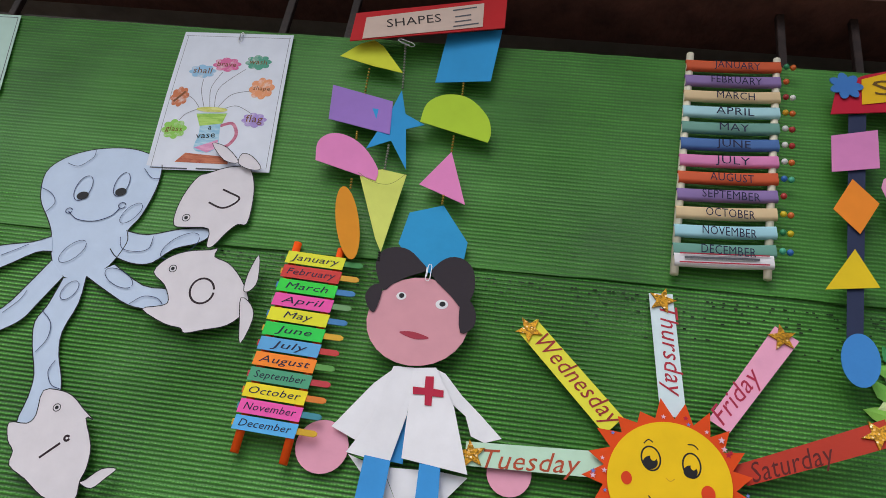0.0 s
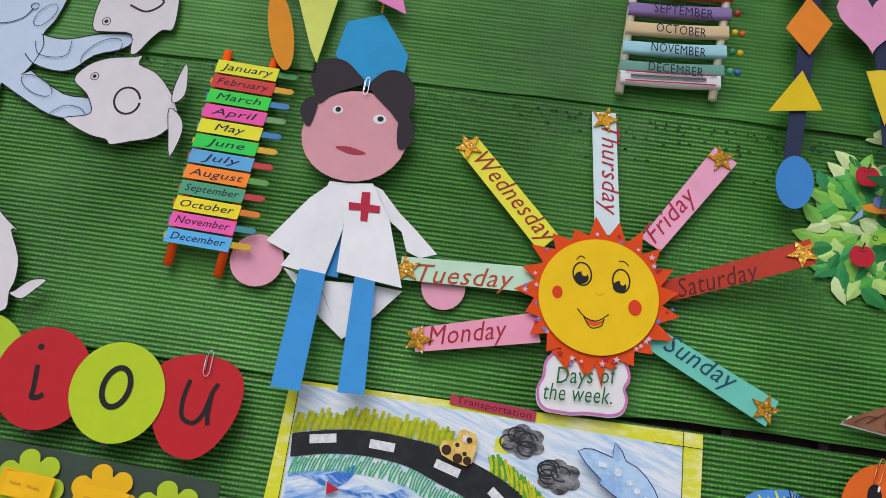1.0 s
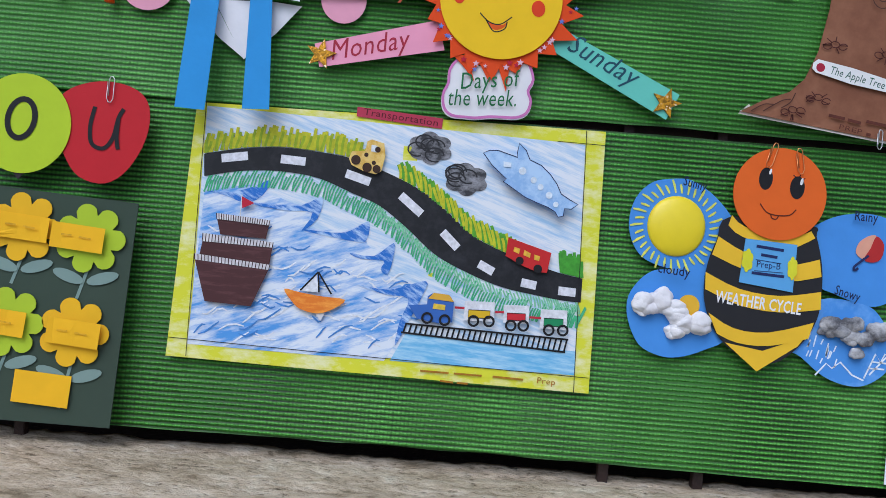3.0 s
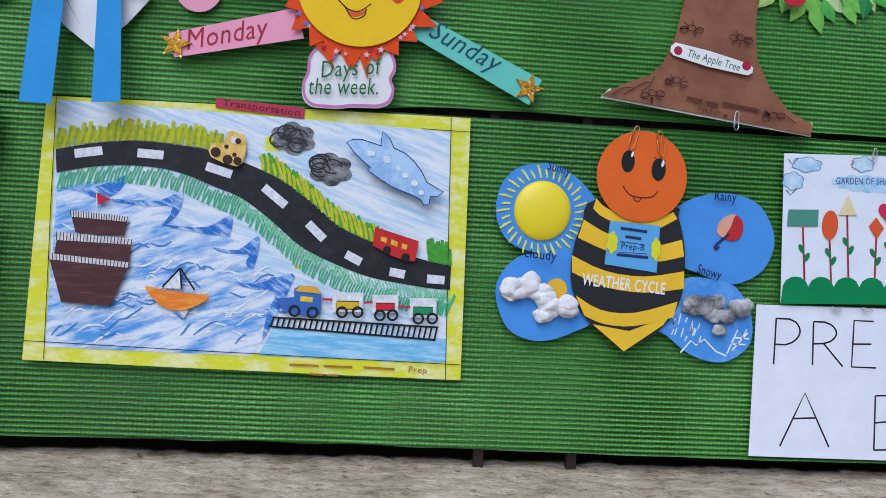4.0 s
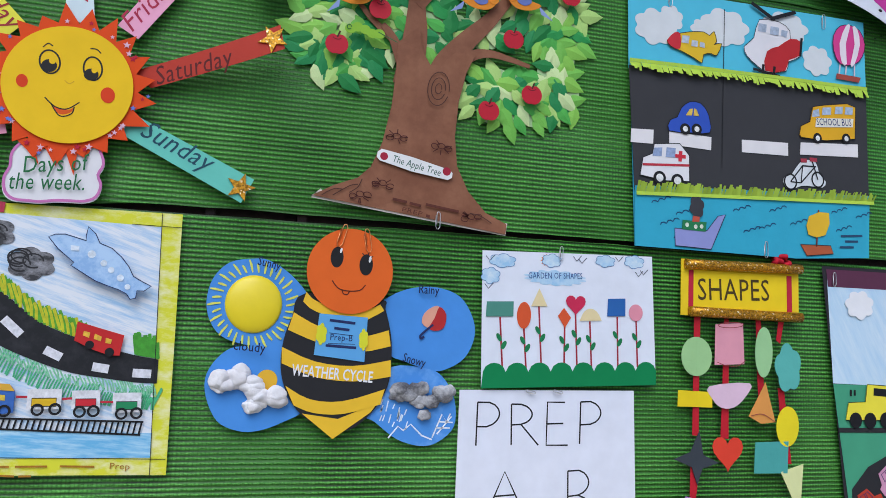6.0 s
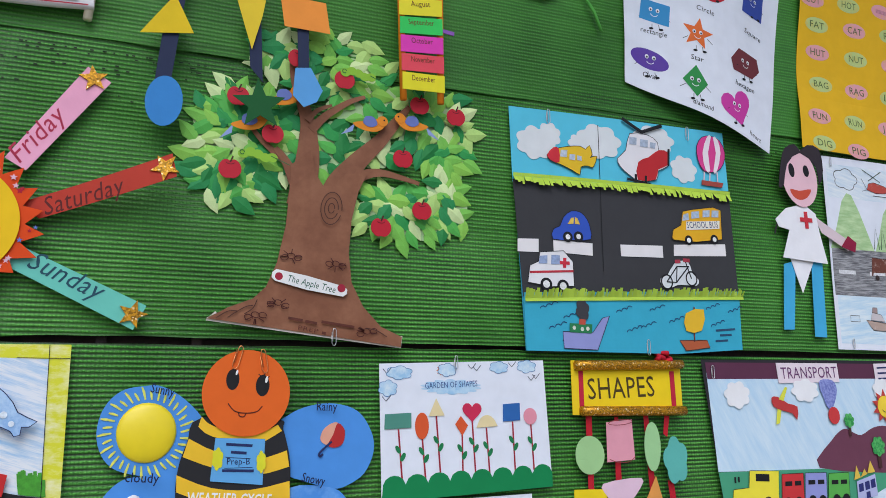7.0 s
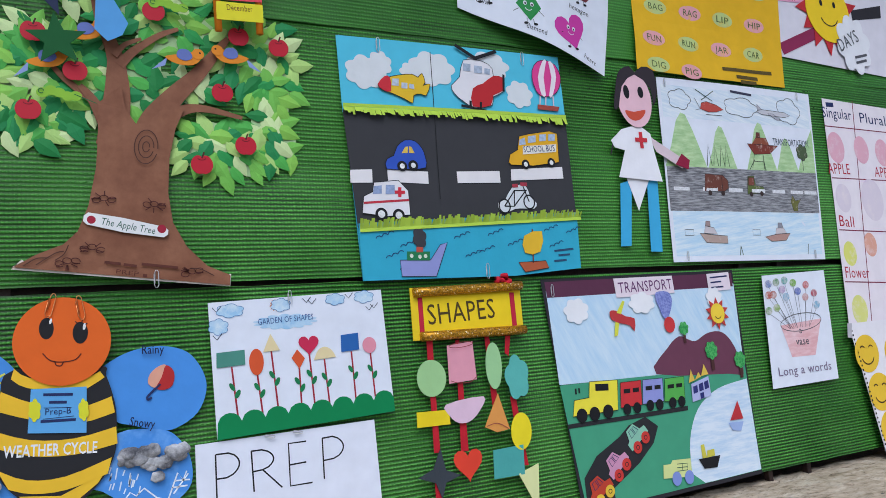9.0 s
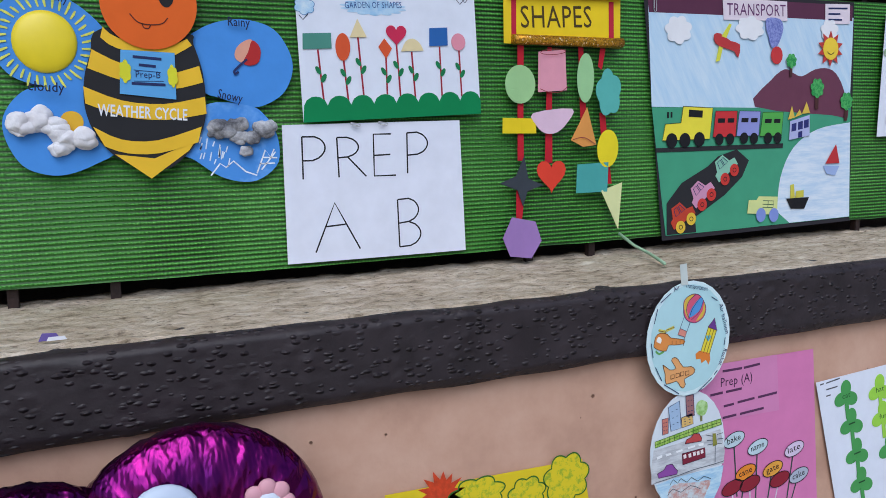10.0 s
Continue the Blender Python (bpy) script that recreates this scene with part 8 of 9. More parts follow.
def pic(name, pts, tint, lift=0.003, sm=2, edge=True, th=0.0007):
    s = smooth_line(pts, sm, True) if sm else pts
    o = rp.flat(name, s, paper(tint, 0.6), lift, th)
    if edge:
        rp.line("outline", s, 0.0012, BLACK, lift + th + 0.0003, closed=True, parent=o)
    return o


yp = pic("toy_plane", [(1.343, 1.934), (1.357, 1.946), (1.385, 1.955), (1.414, 1.959), (1.425, 1.954), (1.434, 1.963), (1.439, 1.945), (1.434, 1.939), (1.449, 1.943), (1.439, 1.920), (1.428, 1.922), (1.413, 1.918), (1.410, 1.903), (1.394, 1.910), (1.370, 1.919), (1.351, 1.924)], "e0b824")
rp.flat("plane_nose", smooth_line([(1.343, 1.934), (1.357, 1.950), (1.368, 1.949), (1.368, 1.923), (1.353, 1.924)], 2, True), paper("c8303c"), 0.004, 0.0004, parent=yp)
rp.flat("window", [[(1.372, 1.947), (1.386, 1.948), (1.384, 1.934), (1.370, 1.934)], [(1.390, 1.941), (1.402, 1.941), (1.401, 1.930), (1.389, 1.930)], [(1.406, 1.940), (1.415, 1.939), (1.415, 1.930), (1.405, 1.931)]], ink("b8c0d0"), 0.0044, 0, parent=yp)
hc = pic("helicopter", [(1.526, 1.998), (1.568, 2.000), (1.590, 1.987), (1.592, 1.964), (1.614, 1.972), (1.611, 1.942), (1.586, 1.929), (1.581, 1.911), (1.541, 1.904), (1.517, 1.915), (1.500, 1.928), (1.494, 1.944), (1.514, 1.963)], "e2dfe4")
rp.flat("red_side", smooth_line([(1.541, 1.942), (1.565, 1.954), (1.591, 1.972), (1.614, 1.969), (1.611, 1.944), (1.586, 1.932), (1.578, 1.911), (1.537, 1.906)], 2, True), paper("b82a30"), 0.004, 0.0004, parent=hc)
rp.flat("window", [[(1.524, 1.991), (1.541, 1.991), (1.539, 1.976), (1.523, 1.976)], [(1.549, 1.989), (1.567, 1.989), (1.565, 1.974), (1.547, 1.974)], [(1.572, 1.986), (1.585, 1.985), (1.582, 1.973), (1.570, 1.975)]], ink("a8b4c8"), 0.0044, 0, parent=hc)
rp.line("rotor", [[(1.509, 2.026), (1.553, 2.003)], [(1.551, 2.003), (1.602, 2.023)]], 0.007, BLACK, 0.006, parent=hc)
rp.line("skid", [[(1.512, 1.906), (1.567, 1.899)], [(1.533, 1.917), (1.532, 1.903)], [(1.556, 1.916), (1.554, 1.901)], [(1.615, 1.977), (1.611, 1.942)]], 0.005, BLACK, 0.0045, parent=hc)
ba = pic("hot_air_balloon", [(1.686, 1.993), (1.701, 2.013), (1.724, 2.018), (1.746, 2.011), (1.757, 1.987), (1.750, 1.962), (1.731, 1.944), (1.700, 1.941), (1.686, 1.964)], "d4408c")
rp.flat("stripe", [smooth_line([(1.714, 2.015), (1.724, 2.017), (1.713, 1.981), (1.714, 1.943), (1.703, 1.944), (1.699, 1.980)], 2, True), smooth_line([(1.729, 2.016), (1.740, 2.013), (1.745, 1.984), (1.731, 1.944), (1.722, 1.943), (1.733, 1.983)], 2, True)], paper("e8dce4"), 0.004, 0.0003, parent=ba)
rp.flat("basket", [(1.691, 1.922), (1.745, 1.921), (1.740, 1.911), (1.690, 1.912)], paper("a04a40"), 0.0036, 0.0006, parent=ba)
rp.line("rope", [[(1.700, 1.941), (1.697, 1.922)], [(1.714, 1.941), (1.711, 1.922)], [(1.732, 1.943), (1.731, 1.922)]], 0.003, paper("d8c8d0"), 0.0034, parent=ba)
cr = pic("toy_car", [(1.347, 1.777), (1.349, 1.796), (1.362, 1.802), (1.370, 1.819), (1.387, 1.832), (1.407, 1.831), (1.420, 1.818), (1.425, 1.803), (1.425, 1.782), (1.391, 1.778)], "3454b8")
rp.flat("window", [[(1.378, 1.807), (1.386, 1.819), (1.392, 1.820), (1.390, 1.808)], [(1.394, 1.821), (1.399, 1.819), (1.404, 1.808), (1.393, 1.808)]], ink("d8b850"), 0.0042, 0, parent=cr)
rp.flat("wheel", [ell((1.377, 1.783), 0.0098, 0.0098, 0, 14), ell((1.399, 1.785), 0.0098, 0.0098, 0, 14)], BLACK, 0.0042, 0.0005, parent=cr)
rp.flat("hub", [ell((1.377, 1.783), 0.005, 0.005, 0, 10), ell((1.399, 1.785), 0.005, 0.005, 0, 10)], ink("e0e0e0"), 0.005, 0, parent=cr)
am = pic("toy_ambulance", [(1.294, 1.697), (1.299, 1.727), (1.316, 1.735), (1.320, 1.752), (1.367, 1.757), (1.385, 1.738), (1.385, 1.694), (1.339, 1.691)], "e4e2e6", sm=0)
rp.flat("window", [[(1.319, 1.745), (1.334, 1.747), (1.333, 1.732), (1.316, 1.731)], [(1.342, 1.748), (1.359, 1.748), (1.358, 1.732), (1.340, 1.731)]], ink("8fa0c4"), 0.0042, 0, parent=am)
rp.line("stripe", [(1.298, 1.715), (1.385, 1.721)], 0.004, ink("b83040"), 0.0042, parent=am)
rp.flat("red_cross", [(1.365, 1.744), (1.372, 1.744), (1.371, 1.738), (1.378, 1.738), (1.378, 1.732), (1.371, 1.732), (1.370, 1.726), (1.364, 1.726), (1.364, 1.732), (1.358, 1.732), (1.358, 1.738), (1.365, 1.738)], paper("c83040"), 0.0044, 0, parent=am)
rp.flat("wheel", [ell((1.329, 1.695), 0.0115, 0.0115, 0, 16), ell((1.362, 1.693), 0.0115, 0.0115, 0, 16)], BLACK, 0.0044, 0.0005, parent=am)
rp.flat("hub", [ell((1.329, 1.695), 0.0068, 0.0068, 0, 12), ell((1.362, 1.693), 0.0068, 0.0068, 0, 12)], ink("e0e0e0"), 0.0052, 0, parent=am)
bu = pic("toy_bus", [(1.606, 1.799), (1.611, 1.815), (1.630, 1.825), (1.637, 1.853), (1.661, 1.859), (1.712, 1.868), (1.731, 1.863), (1.728, 1.804), (1.664, 1.794), (1.611, 1.794)], "e0aa1c", sm=0)
rp.flat("window", [[(1.637, 1.846), (1.650, 1.851), (1.651, 1.837), (1.634, 1.834)], [(1.658, 1.854), (1.677, 1.857), (1.676, 1.843), (1.656, 1.840)], [(1.686, 1.859), (1.703, 1.861), (1.701, 1.847), (1.684, 1.845)], [(1.708, 1.861), (1.725, 1.862), (1.723, 1.848), (1.706, 1.847)]], ink("a8b8d0"), 0.0042, 0, parent=bu)
ws = rp.flat("sign", [(1.643, 1.833), (1.725, 1.841), (1.723, 1.825), (1.641, 1.816)], paper("e8e4d8"), 0.0044, 0.0003, parent=bu)
rp.text("word", "SCHOOL BUS", (1.644, 1.820), (1.720, 1.827), ink("1c2a6a"), 0.0052, high=0.0125, parent=bu)
rp.flat("wheel", [ell((1.645, 1.796), 0.0092, 0.0098, 0, 14), ell((1.708, 1.802), 0.0092, 0.0098, 0, 14)], BLACK, 0.0044, 0.0005, parent=bu)
rp.flat("hub", [ell((1.645, 1.796), 0.0048, 0.005, 0, 10), ell((1.708, 1.802), 0.0048, 0.005, 0, 10)], ink("e0e0e0"), 0.0052, 0, parent=bu)
by = rp.flat("bicycle", smooth_line([(1.573, 1.718), (1.590, 1.726), (1.608, 1.749), (1.639, 1.755), (1.648, 1.732), (1.662, 1.719), (1.655, 1.708), (1.633, 1.708), (1.610, 1.707), (1.586, 1.698), (1.574, 1.705)], 2, True), paper("d8dce0"), 0.003, 0.0005)
rp.line("wheel", [ell((1.586, 1.712), 0.0125, 0.0135, 0, 18), ell((1.644, 1.721), 0.0125, 0.0135, 0, 18)], 0.0028, BLACK, 0.0042, closed=True, parent=by)
rp.line("bike_frame", [[(1.586, 1.712), (1.612, 1.743), (1.641, 1.744)], [(1.608, 1.712), (1.639, 1.744)], [(1.612, 1.743), (1.608, 1.712), (1.586, 1.712)], [(1.644, 1.721), (1.632, 1.755)]], 0.0024, BLACK, 0.0042, parent=by)
rp.line("saddle", [[(1.608, 1.752), (1.621, 1.753)], [(1.627, 1.756), (1.643, 1.756)]], 0.007, ink("a83848"), 0.0044, parent=by)
sh = pic("toy_steamer", [(1.358, 1.613), (1.418, 1.613), (1.439, 1.639), (1.454, 1.643), (1.426, 1.582), (1.359, 1.584)], "8f94cc", 0.003, 0, True)
rp.flat("cabin", [(1.372, 1.628), (1.417, 1.627), (1.415, 1.611), (1.371, 1.612)], paper("2c7a4c"), 0.0042, 0.0004, parent=sh)
rp.flat("porthole", [ell(c, 0.0035, 0.0038, 0, 10) for c in [(1.380, 1.620), (1.396, 1.618), (1.407, 1.619)]], ink("d8e0d0"), 0.005, 0, parent=sh)
rp.flat("funnel", [(1.391, 1.636), (1.404, 1.635), (1.403, 1.626), (1.390, 1.626)], paper("b85040"), 0.0046, 0.0003, parent=sh)
rp.flat("smoke", cloud((1.399, 1.652), 0.028, 0.042, 6, 3), paper("3c3c42"), 0.004, 0.0005, parent=sh)
sb = pic("toy_sailing_boat", [(1.605, 1.603), (1.668, 1.605), (1.674, 1.591), (1.618, 1.584)], "b05a38", 0.003, 0, True)
rp.flat("sail", smooth_line([(1.623, 1.654), (1.666, 1.663), (1.657, 1.623), (1.621, 1.621)], 2, True), paper("e0b42c"), 0.004, 0.0005, parent=sb)
rp.line("mast", [(1.644, 1.667), (1.638, 1.601)], 0.003, ink("6a3428"), 0.0038, parent=sb)
wv = []
for c in [(1.316, 1.652), (1.332, 1.617), (1.357, 1.596), (1.470, 1.650), (1.543, 1.655), (1.585, 1.635), (1.673, 1.663), (1.727, 1.659), (1.682, 1.631), (1.490, 1.615), (1.521, 1.623), (1.361, 1.636)]:
    wv.append(sum(([(c[0] + 0.012 * j + 0.006 + 0.006 * math.cos(a), c[1] + 0.007 * j * 0.6 + 0.005 * math.sin(a)) for a in (3.1, 2.2, 1.4, 0.6)] for j in range(3)), []))
rp.line("pen_drawing", wv, 0.0016, ink("1c3a6a"), 0.0028)
rp.line("written_line", [[(1.692, 1.624), (1.740, 1.628)], [(1.701, 1.615), (1.730, 1.617)], [(1.689, 1.604), (1.720, 1.606)]], 0.004, ink("2a4a6a"), 0.0028)
for c in ((1.350, 2.010), (1.665, 2.016), (1.535, 1.589)):
    rp.clip(c, 0.014, lift=0.003)

# ---- garden of shapes ----
GP = [(1.030, 1.346), (1.326, 1.357), (1.318, 1.563), (1.026, 1.554)]
ga = Hung("garden_of_shapes_sheet", "white sheet with shape flowers on red stems and green hills", "poster", quad(GP, 0.5, 0.5), 0.013, bend=bow(0.004, 0.45, 0), cut=0.05)
ga.flat("paper_sheet", GP, WHITE)
hill = [(1.032, 1.346), (1.032, 1.367)]
bumps = []
for k in range(8):
    a, b = mid((1.032, 1.367), (1.326, 1.377), k / 8), mid((1.032, 1.367), (1.326, 1.377), (k + 1) / 8)
    m = mid(a, b)
    r = (b[0] - a[0]) / 2
    bumps += [(m[0] - r * math.cos(t), m[1] + 0.016 * math.sin(t)) for t in (0.15, 0.7, 1.2, 1.57, 1.95, 2.4, 3.0)]
ga.flat("green_hill", bumps + [(1.326, 1.356), (1.030, 1.345)], paper("17804a"), 0.0008, 0.0006)
for base, top_, nm, pts, tint in (
    ((1.063, 1.372), (1.057, 1.453), "rectangle", [(1.035, 1.476), (1.078, 1.478), (1.078, 1.455), (1.034, 1.453)], "4f8a7c"),
    ((1.101, 1.376), (1.096, 1.439), "oval", oval(*[(1.096, 1.478), (1.095, 1.437)], 0.56), "d2552c"),
    ((1.126, 1.380), (1.120, 1.474), "triangle", [(1.120, 1.500), (1.134, 1.473), (1.107, 1.472)], "e0cfa0"),
    ((1.164, 1.378), (1.164, 1.443), "diamond", [(1.162, 1.472), (1.174, 1.457), (1.164, 1.441), (1.152, 1.459)], "d2552c"),
    ((1.186, 1.380), (1.182, 1.466), "heart", heart((1.182, 1.479), 0.034, 0.032), "c42a50"),
    ((1.211, 1.377), (1.207, 1.453), "half_disc", smooth_line([(1.189, 1.453), (1.197, 1.468), (1.209, 1.473), (1.220, 1.467), (1.227, 1.455)], 3), "e0cfa0"),
    ((1.257, 1.384), (1.255, 1.462), "square", [(1.238, 1.490), (1.269, 1.492), (1.269, 1.464), (1.237, 1.462)], "2f62a8"),
    ((1.292, 1.384), (1.289, 1.458), "disc", ell((1.288, 1.470), 0.0125, 0.0135, 0, 22), "dc8fa0")):
    st = ga.line("stem", [base, top_], 0.0028, ink("9c2434"), 0.0012)
    m = mid(base, top_, 0.4)
    ga.flat("leaf", [oval((m[0], m[1]), (m[0] + 0.007, m[1] + 0.013), 0.5, 10), oval((m[0] - 0.001, m[1] + 0.012), (m[0] - 0.008, m[1] + 0.024), 0.5, 10)], ink("1c7a48"), 0.0014, 0, parent=st)
    ga.flat(nm, pts, paper(tint), 0.0018, 0.0005)
for c, w, h in (((1.059, 1.540), 0.045, 0.022), ((1.040, 1.516), 0.032, 0.026), ((1.140, 1.545), 0.034, 0.022), ((1.233, 1.550), 0.036, 0.02), ((1.285, 1.552), 0.038, 0.022)):
    cl = ga.flat("cloud", cloud(c, w, h, 6, 1), crayon("9cc4e4", "d0e0ec", (40, 40, 40), 0.4, 0.65), 0.0010, 0)
    ga.line("outline", cloud(c, w, h, 6, 1), 0.0008, ink("4a7ab0"), 0.0013, closed=True, parent=cl)
ga.flat("sun", burst((1.132, 1.545), 0.007, 0.011, 12, 1), paper("dc8a3c"), 0.0009, 0)
ga.line("tick", [p for c in ((1.038, 1.542), (1.037, 1.499), (1.192, 1.547), (1.183, 1.550), (1.302, 1.535), (1.293, 1.532), (1.257, 1.554)) for p in ([(c[0] - 0.006, c[1] + 0.004), (c[0], c[1] - 0.003), (c[0] + 0.008, c[1] + 0.006)],)], 0.0012, ink("2a2a4a"), 0.0012)
tb = ga.flat("title_cloud", cloud((1.147, 1.518), 0.108, 0.025, 14, 2), crayon("9cc4e4", "b8d4ea", (40, 40, 40)), 0.0010, 0)
ga.text("word", "GARDEN OF SHAPES", (1.102, 1.515), (1.193, 1.519), ink("2a4a8a"), 0.0014, high=0.0095, parent=tb)
ga.clip((1.155, 1.557), 0.011)

# ---- big lettered sheet ----
QP = [(0.996, 1.132), (1.294, 1.132), (1.289, 1.346), (0.998, 1.342)]
pr = Hung("prep_letter_sheet", "white sheet with large thin pen capitals, tucked under another sheet", "sign", quad(QP, 0.5, 0.5), 0.009, bend=bow(0.003, 0.45, 0), cut=0.06)
pr.flat("paper_sheet", QP, paper("dfe2ef"))
PEN = ink("1c1c20")


def bowl(a, b, out, n=10):
    """A half-round stroke from a to b that swings out to the right."""
    return [(a[0] + (b[0] - a[0]) * k / n + out * math.sin(math.pi * k / n) ** 0.6, a[1] + (b[1] - a[1]) * k / n) for k in range(n + 1)]


for strokes in (
    [[(1.026, 1.260), (1.027, 1.324)], [*[(1.027, 1.324), (1.046, 1.324)], *bowl((1.046, 1.324), (1.042, 1.288), 0.018), *[(1.027, 1.288)]]],
    [[(1.082, 1.261), (1.081, 1.322)], [*[(1.081, 1.322), (1.097, 1.322)], *bowl((1.097, 1.322), (1.097, 1.292), 0.018), *[(1.082, 1.291)]], [(1.097, 1.292), (1.126, 1.261)]],
    [[(1.169, 1.326), (1.140, 1.326), (1.139, 1.261), (1.175, 1.261)], [(1.139, 1.293), (1.167, 1.294)]],
    [[(1.195, 1.263), (1.196, 1.327)], [*[(1.196, 1.327), (1.213, 1.328)], *bowl((1.213, 1.328), (1.213, 1.293), 0.018), *[(1.196, 1.292)]]],
    [[(1.040, 1.147), (1.073, 1.222), (1.111, 1.148)], [(1.057, 1.186), (1.089, 1.188)]],
    [[(1.177, 1.146), (1.176, 1.222)], [*[(1.176, 1.222), (1.195, 1.223)], *bowl((1.195, 1.223), (1.194, 1.186), 0.017), *[(1.176, 1.184)]], [*[(1.194, 1.186)], *bowl((1.196, 1.185), (1.196, 1.147), 0.018), *[(1.177, 1.146)]]],
):
    pr.line("outline", strokes, 0.0024, PEN)
for o in pr.ob.children:
    if o.name.startswith("outline"):
        o.name = "letter"
pr.clip((1.110, 1.341), 0.008, lift=0.006, rot=80)
pr.clip((1.155, 1.342), 0.008, lift=0.006, rot=80)

# ---- shapes banner with red ribbons ----
HP = [(1.373, 1.471), (1.604, 1.468), (1.605, 1.565), (1.374, 1.564)]
hb = Hung("shapes_banner", "yellow word banner with gold glitter rolls and shapes on red ribbons", "mobile", quad(HP, 0.5, 0.5), 0.012)
hb.flat("banner", HP, paper("e8c81c"), 0.0, 0.0012)
hb.flat("red_strip", [[(1.388, 1.546), (1.397, 1.546), (1.396, 1.482), (1.387, 1.483)], [(1.580, 1.547), (1.590, 1.547), (1.590, 1.479), (1.580, 1.479)]], paper("b8243c"), 0.0014, 0.0006)
hb.flat("word_card", [(1.397, 1.547), (1.579, 1.547), (1.579, 1.484), (1.396, 1.482)], paper("ebcb14"), 0.002, 0.0006)
for a, b in (((1.379, 1.555), (1.604, 1.559)), ((1.386, 1.477), (1.603, 1.476))):
    bm = bmesh.new()
    tube(bm, [(mid(a, b, k / 6)[0], -0.020, mid(a, b, k / 6)[1]) for k in range(7)], 0.0085, 12)
    hb.solid("glitter_roll", bm, GOLD, smooth=True)
hb.text("word", "SHAPES", (1.405, 1.497), (1.544, 1.502), ink("4a3a14"), 0.003, high=0.036)
rd = paper("b81c2c")
for s in ([(1.398, 1.469), (1.410, 1.468), (1.407, 1.364), (1.396, 1.365)], [(1.396, 1.365), (1.407, 1.364), (1.406, 1.276), (1.394, 1.277)], [(1.391, 1.238), (1.409, 1.237), (1.400, 1.174), (1.389, 1.176)], [(1.456, 1.467), (1.464, 1.467), (1.462, 1.271), (1.447, 1.273)], [(1.517, 1.468), (1.527, 1.468), (1.531, 1.368), (1.534, 1.306), (1.522, 1.307), (1.519, 1.368)], [(1.562, 1.467), (1.573, 1.467), (1.565, 1.430), (1.557, 1.436)], [(1.559, 1.356), (1.571, 1.355), (1.584, 1.230), (1.569, 1.231)]):
    hb.flat("ribbon", s, rd, 0.001, 0.0006)
for nm, pts, tint in (
    ("disc", oval(*[(1.371, 1.405), (1.428, 1.403)], 1.12), "9fc88c"), ("rectangle", [(1.365, 1.349), (1.428, 1.347), (1.428, 1.322), (1.364, 1.323)], "e8cc14"),
    ("four_point_star", [(1.405, 1.284), (1.412, 1.246), (1.440, 1.234), (1.410, 1.225), (1.401, 1.199), (1.391, 1.227), (1.357, 1.240), (1.388, 1.251)], "3a4048"),
    ("hexagon", [(1.379, 1.182), (1.424, 1.172), (1.435, 1.138), (1.415, 1.109), (1.374, 1.115), (1.360, 1.147)], "9a78b4"),
    ("cylinder", [(1.435, 1.458), (1.486, 1.462), (1.488, 1.394), (1.433, 1.391)], "dc98a8"), ("half_disc", smooth_line([(1.423, 1.356), (1.498, 1.363), (1.489, 1.340), (1.468, 1.323), (1.445, 1.322), (1.429, 1.335)], 3, True), "dcbcd0"),
    ("heart", heart((1.456, 1.252), 0.056, 0.056), "d8402c"),
    ("oval", oval(*[(1.527, 1.457), (1.524, 1.373)], 0.40), "9cc890"), ("cone", [(1.528, 1.365), (1.546, 1.300), (1.519, 1.297), (1.495, 1.309)], "d8944a"),
    ("square", [(1.507, 1.267), (1.571, 1.269), (1.568, 1.217), (1.504, 1.217)], "4fa09c"),
    ("flower", [p for p in cloud((1.573, 1.390), 0.054, 0.084, 5, 1)], "5fb0a8"), ("disc", oval(*[(1.548, 1.295), (1.592, 1.291)], 1.5), "e8d41c"), ("triangle", [(1.555, 1.219), (1.600, 1.232), (1.591, 1.148)], "d8dca0")):
    hb.flat(nm, pts, paper(tint), 0.004, 0.001, lean=lambda x, z: 0.03 * abs(math.sin(9 * x)) * 0.2)
hb.line("pen_drawing", [oval(*[(1.436, 1.456), (1.485, 1.459)], 0.18), smooth_line([(1.434, 1.396), (1.450, 1.391), (1.473, 1.391), (1.488, 1.400)]), smooth_line([(1.497, 1.310), (1.520, 1.313), (1.543, 1.301)])], 0.0012, ink("8a3a3c"), 0.0125)
bm = bmesh.new()
tube(bm, [(p[0], -0.016 - 0.01 * math.sin(k), p[1]) for k, p in enumerate(smooth_line([(1.551, 1.567), (1.558, 1.577), (1.570, 1.579), (1.582, 1.571), (1.569, 1.565), (1.557, 1.571), (1.585, 1.565)], 4))], 0.004, 8)
hb.solid("bow", bm, paper("c01c30"), smooth=True)

# ---- pale sheet at the far end ----
ps = Hung("corner_sheet", "pale mint paper sheet with a ruled dark edge", "poster", (-0.833, 2.392), 0.010)
ps.flat("paper_sheet", [(-1.047, 2.461), (-0.797, 2.168), (-0.785, 2.286), (-0.819, 2.467)], paper("bcd8cc"))
ps.line("border", [(-1.043, 2.453), (-0.823, 2.461), (-0.792, 2.296)], 0.0016, GREY_PEN)

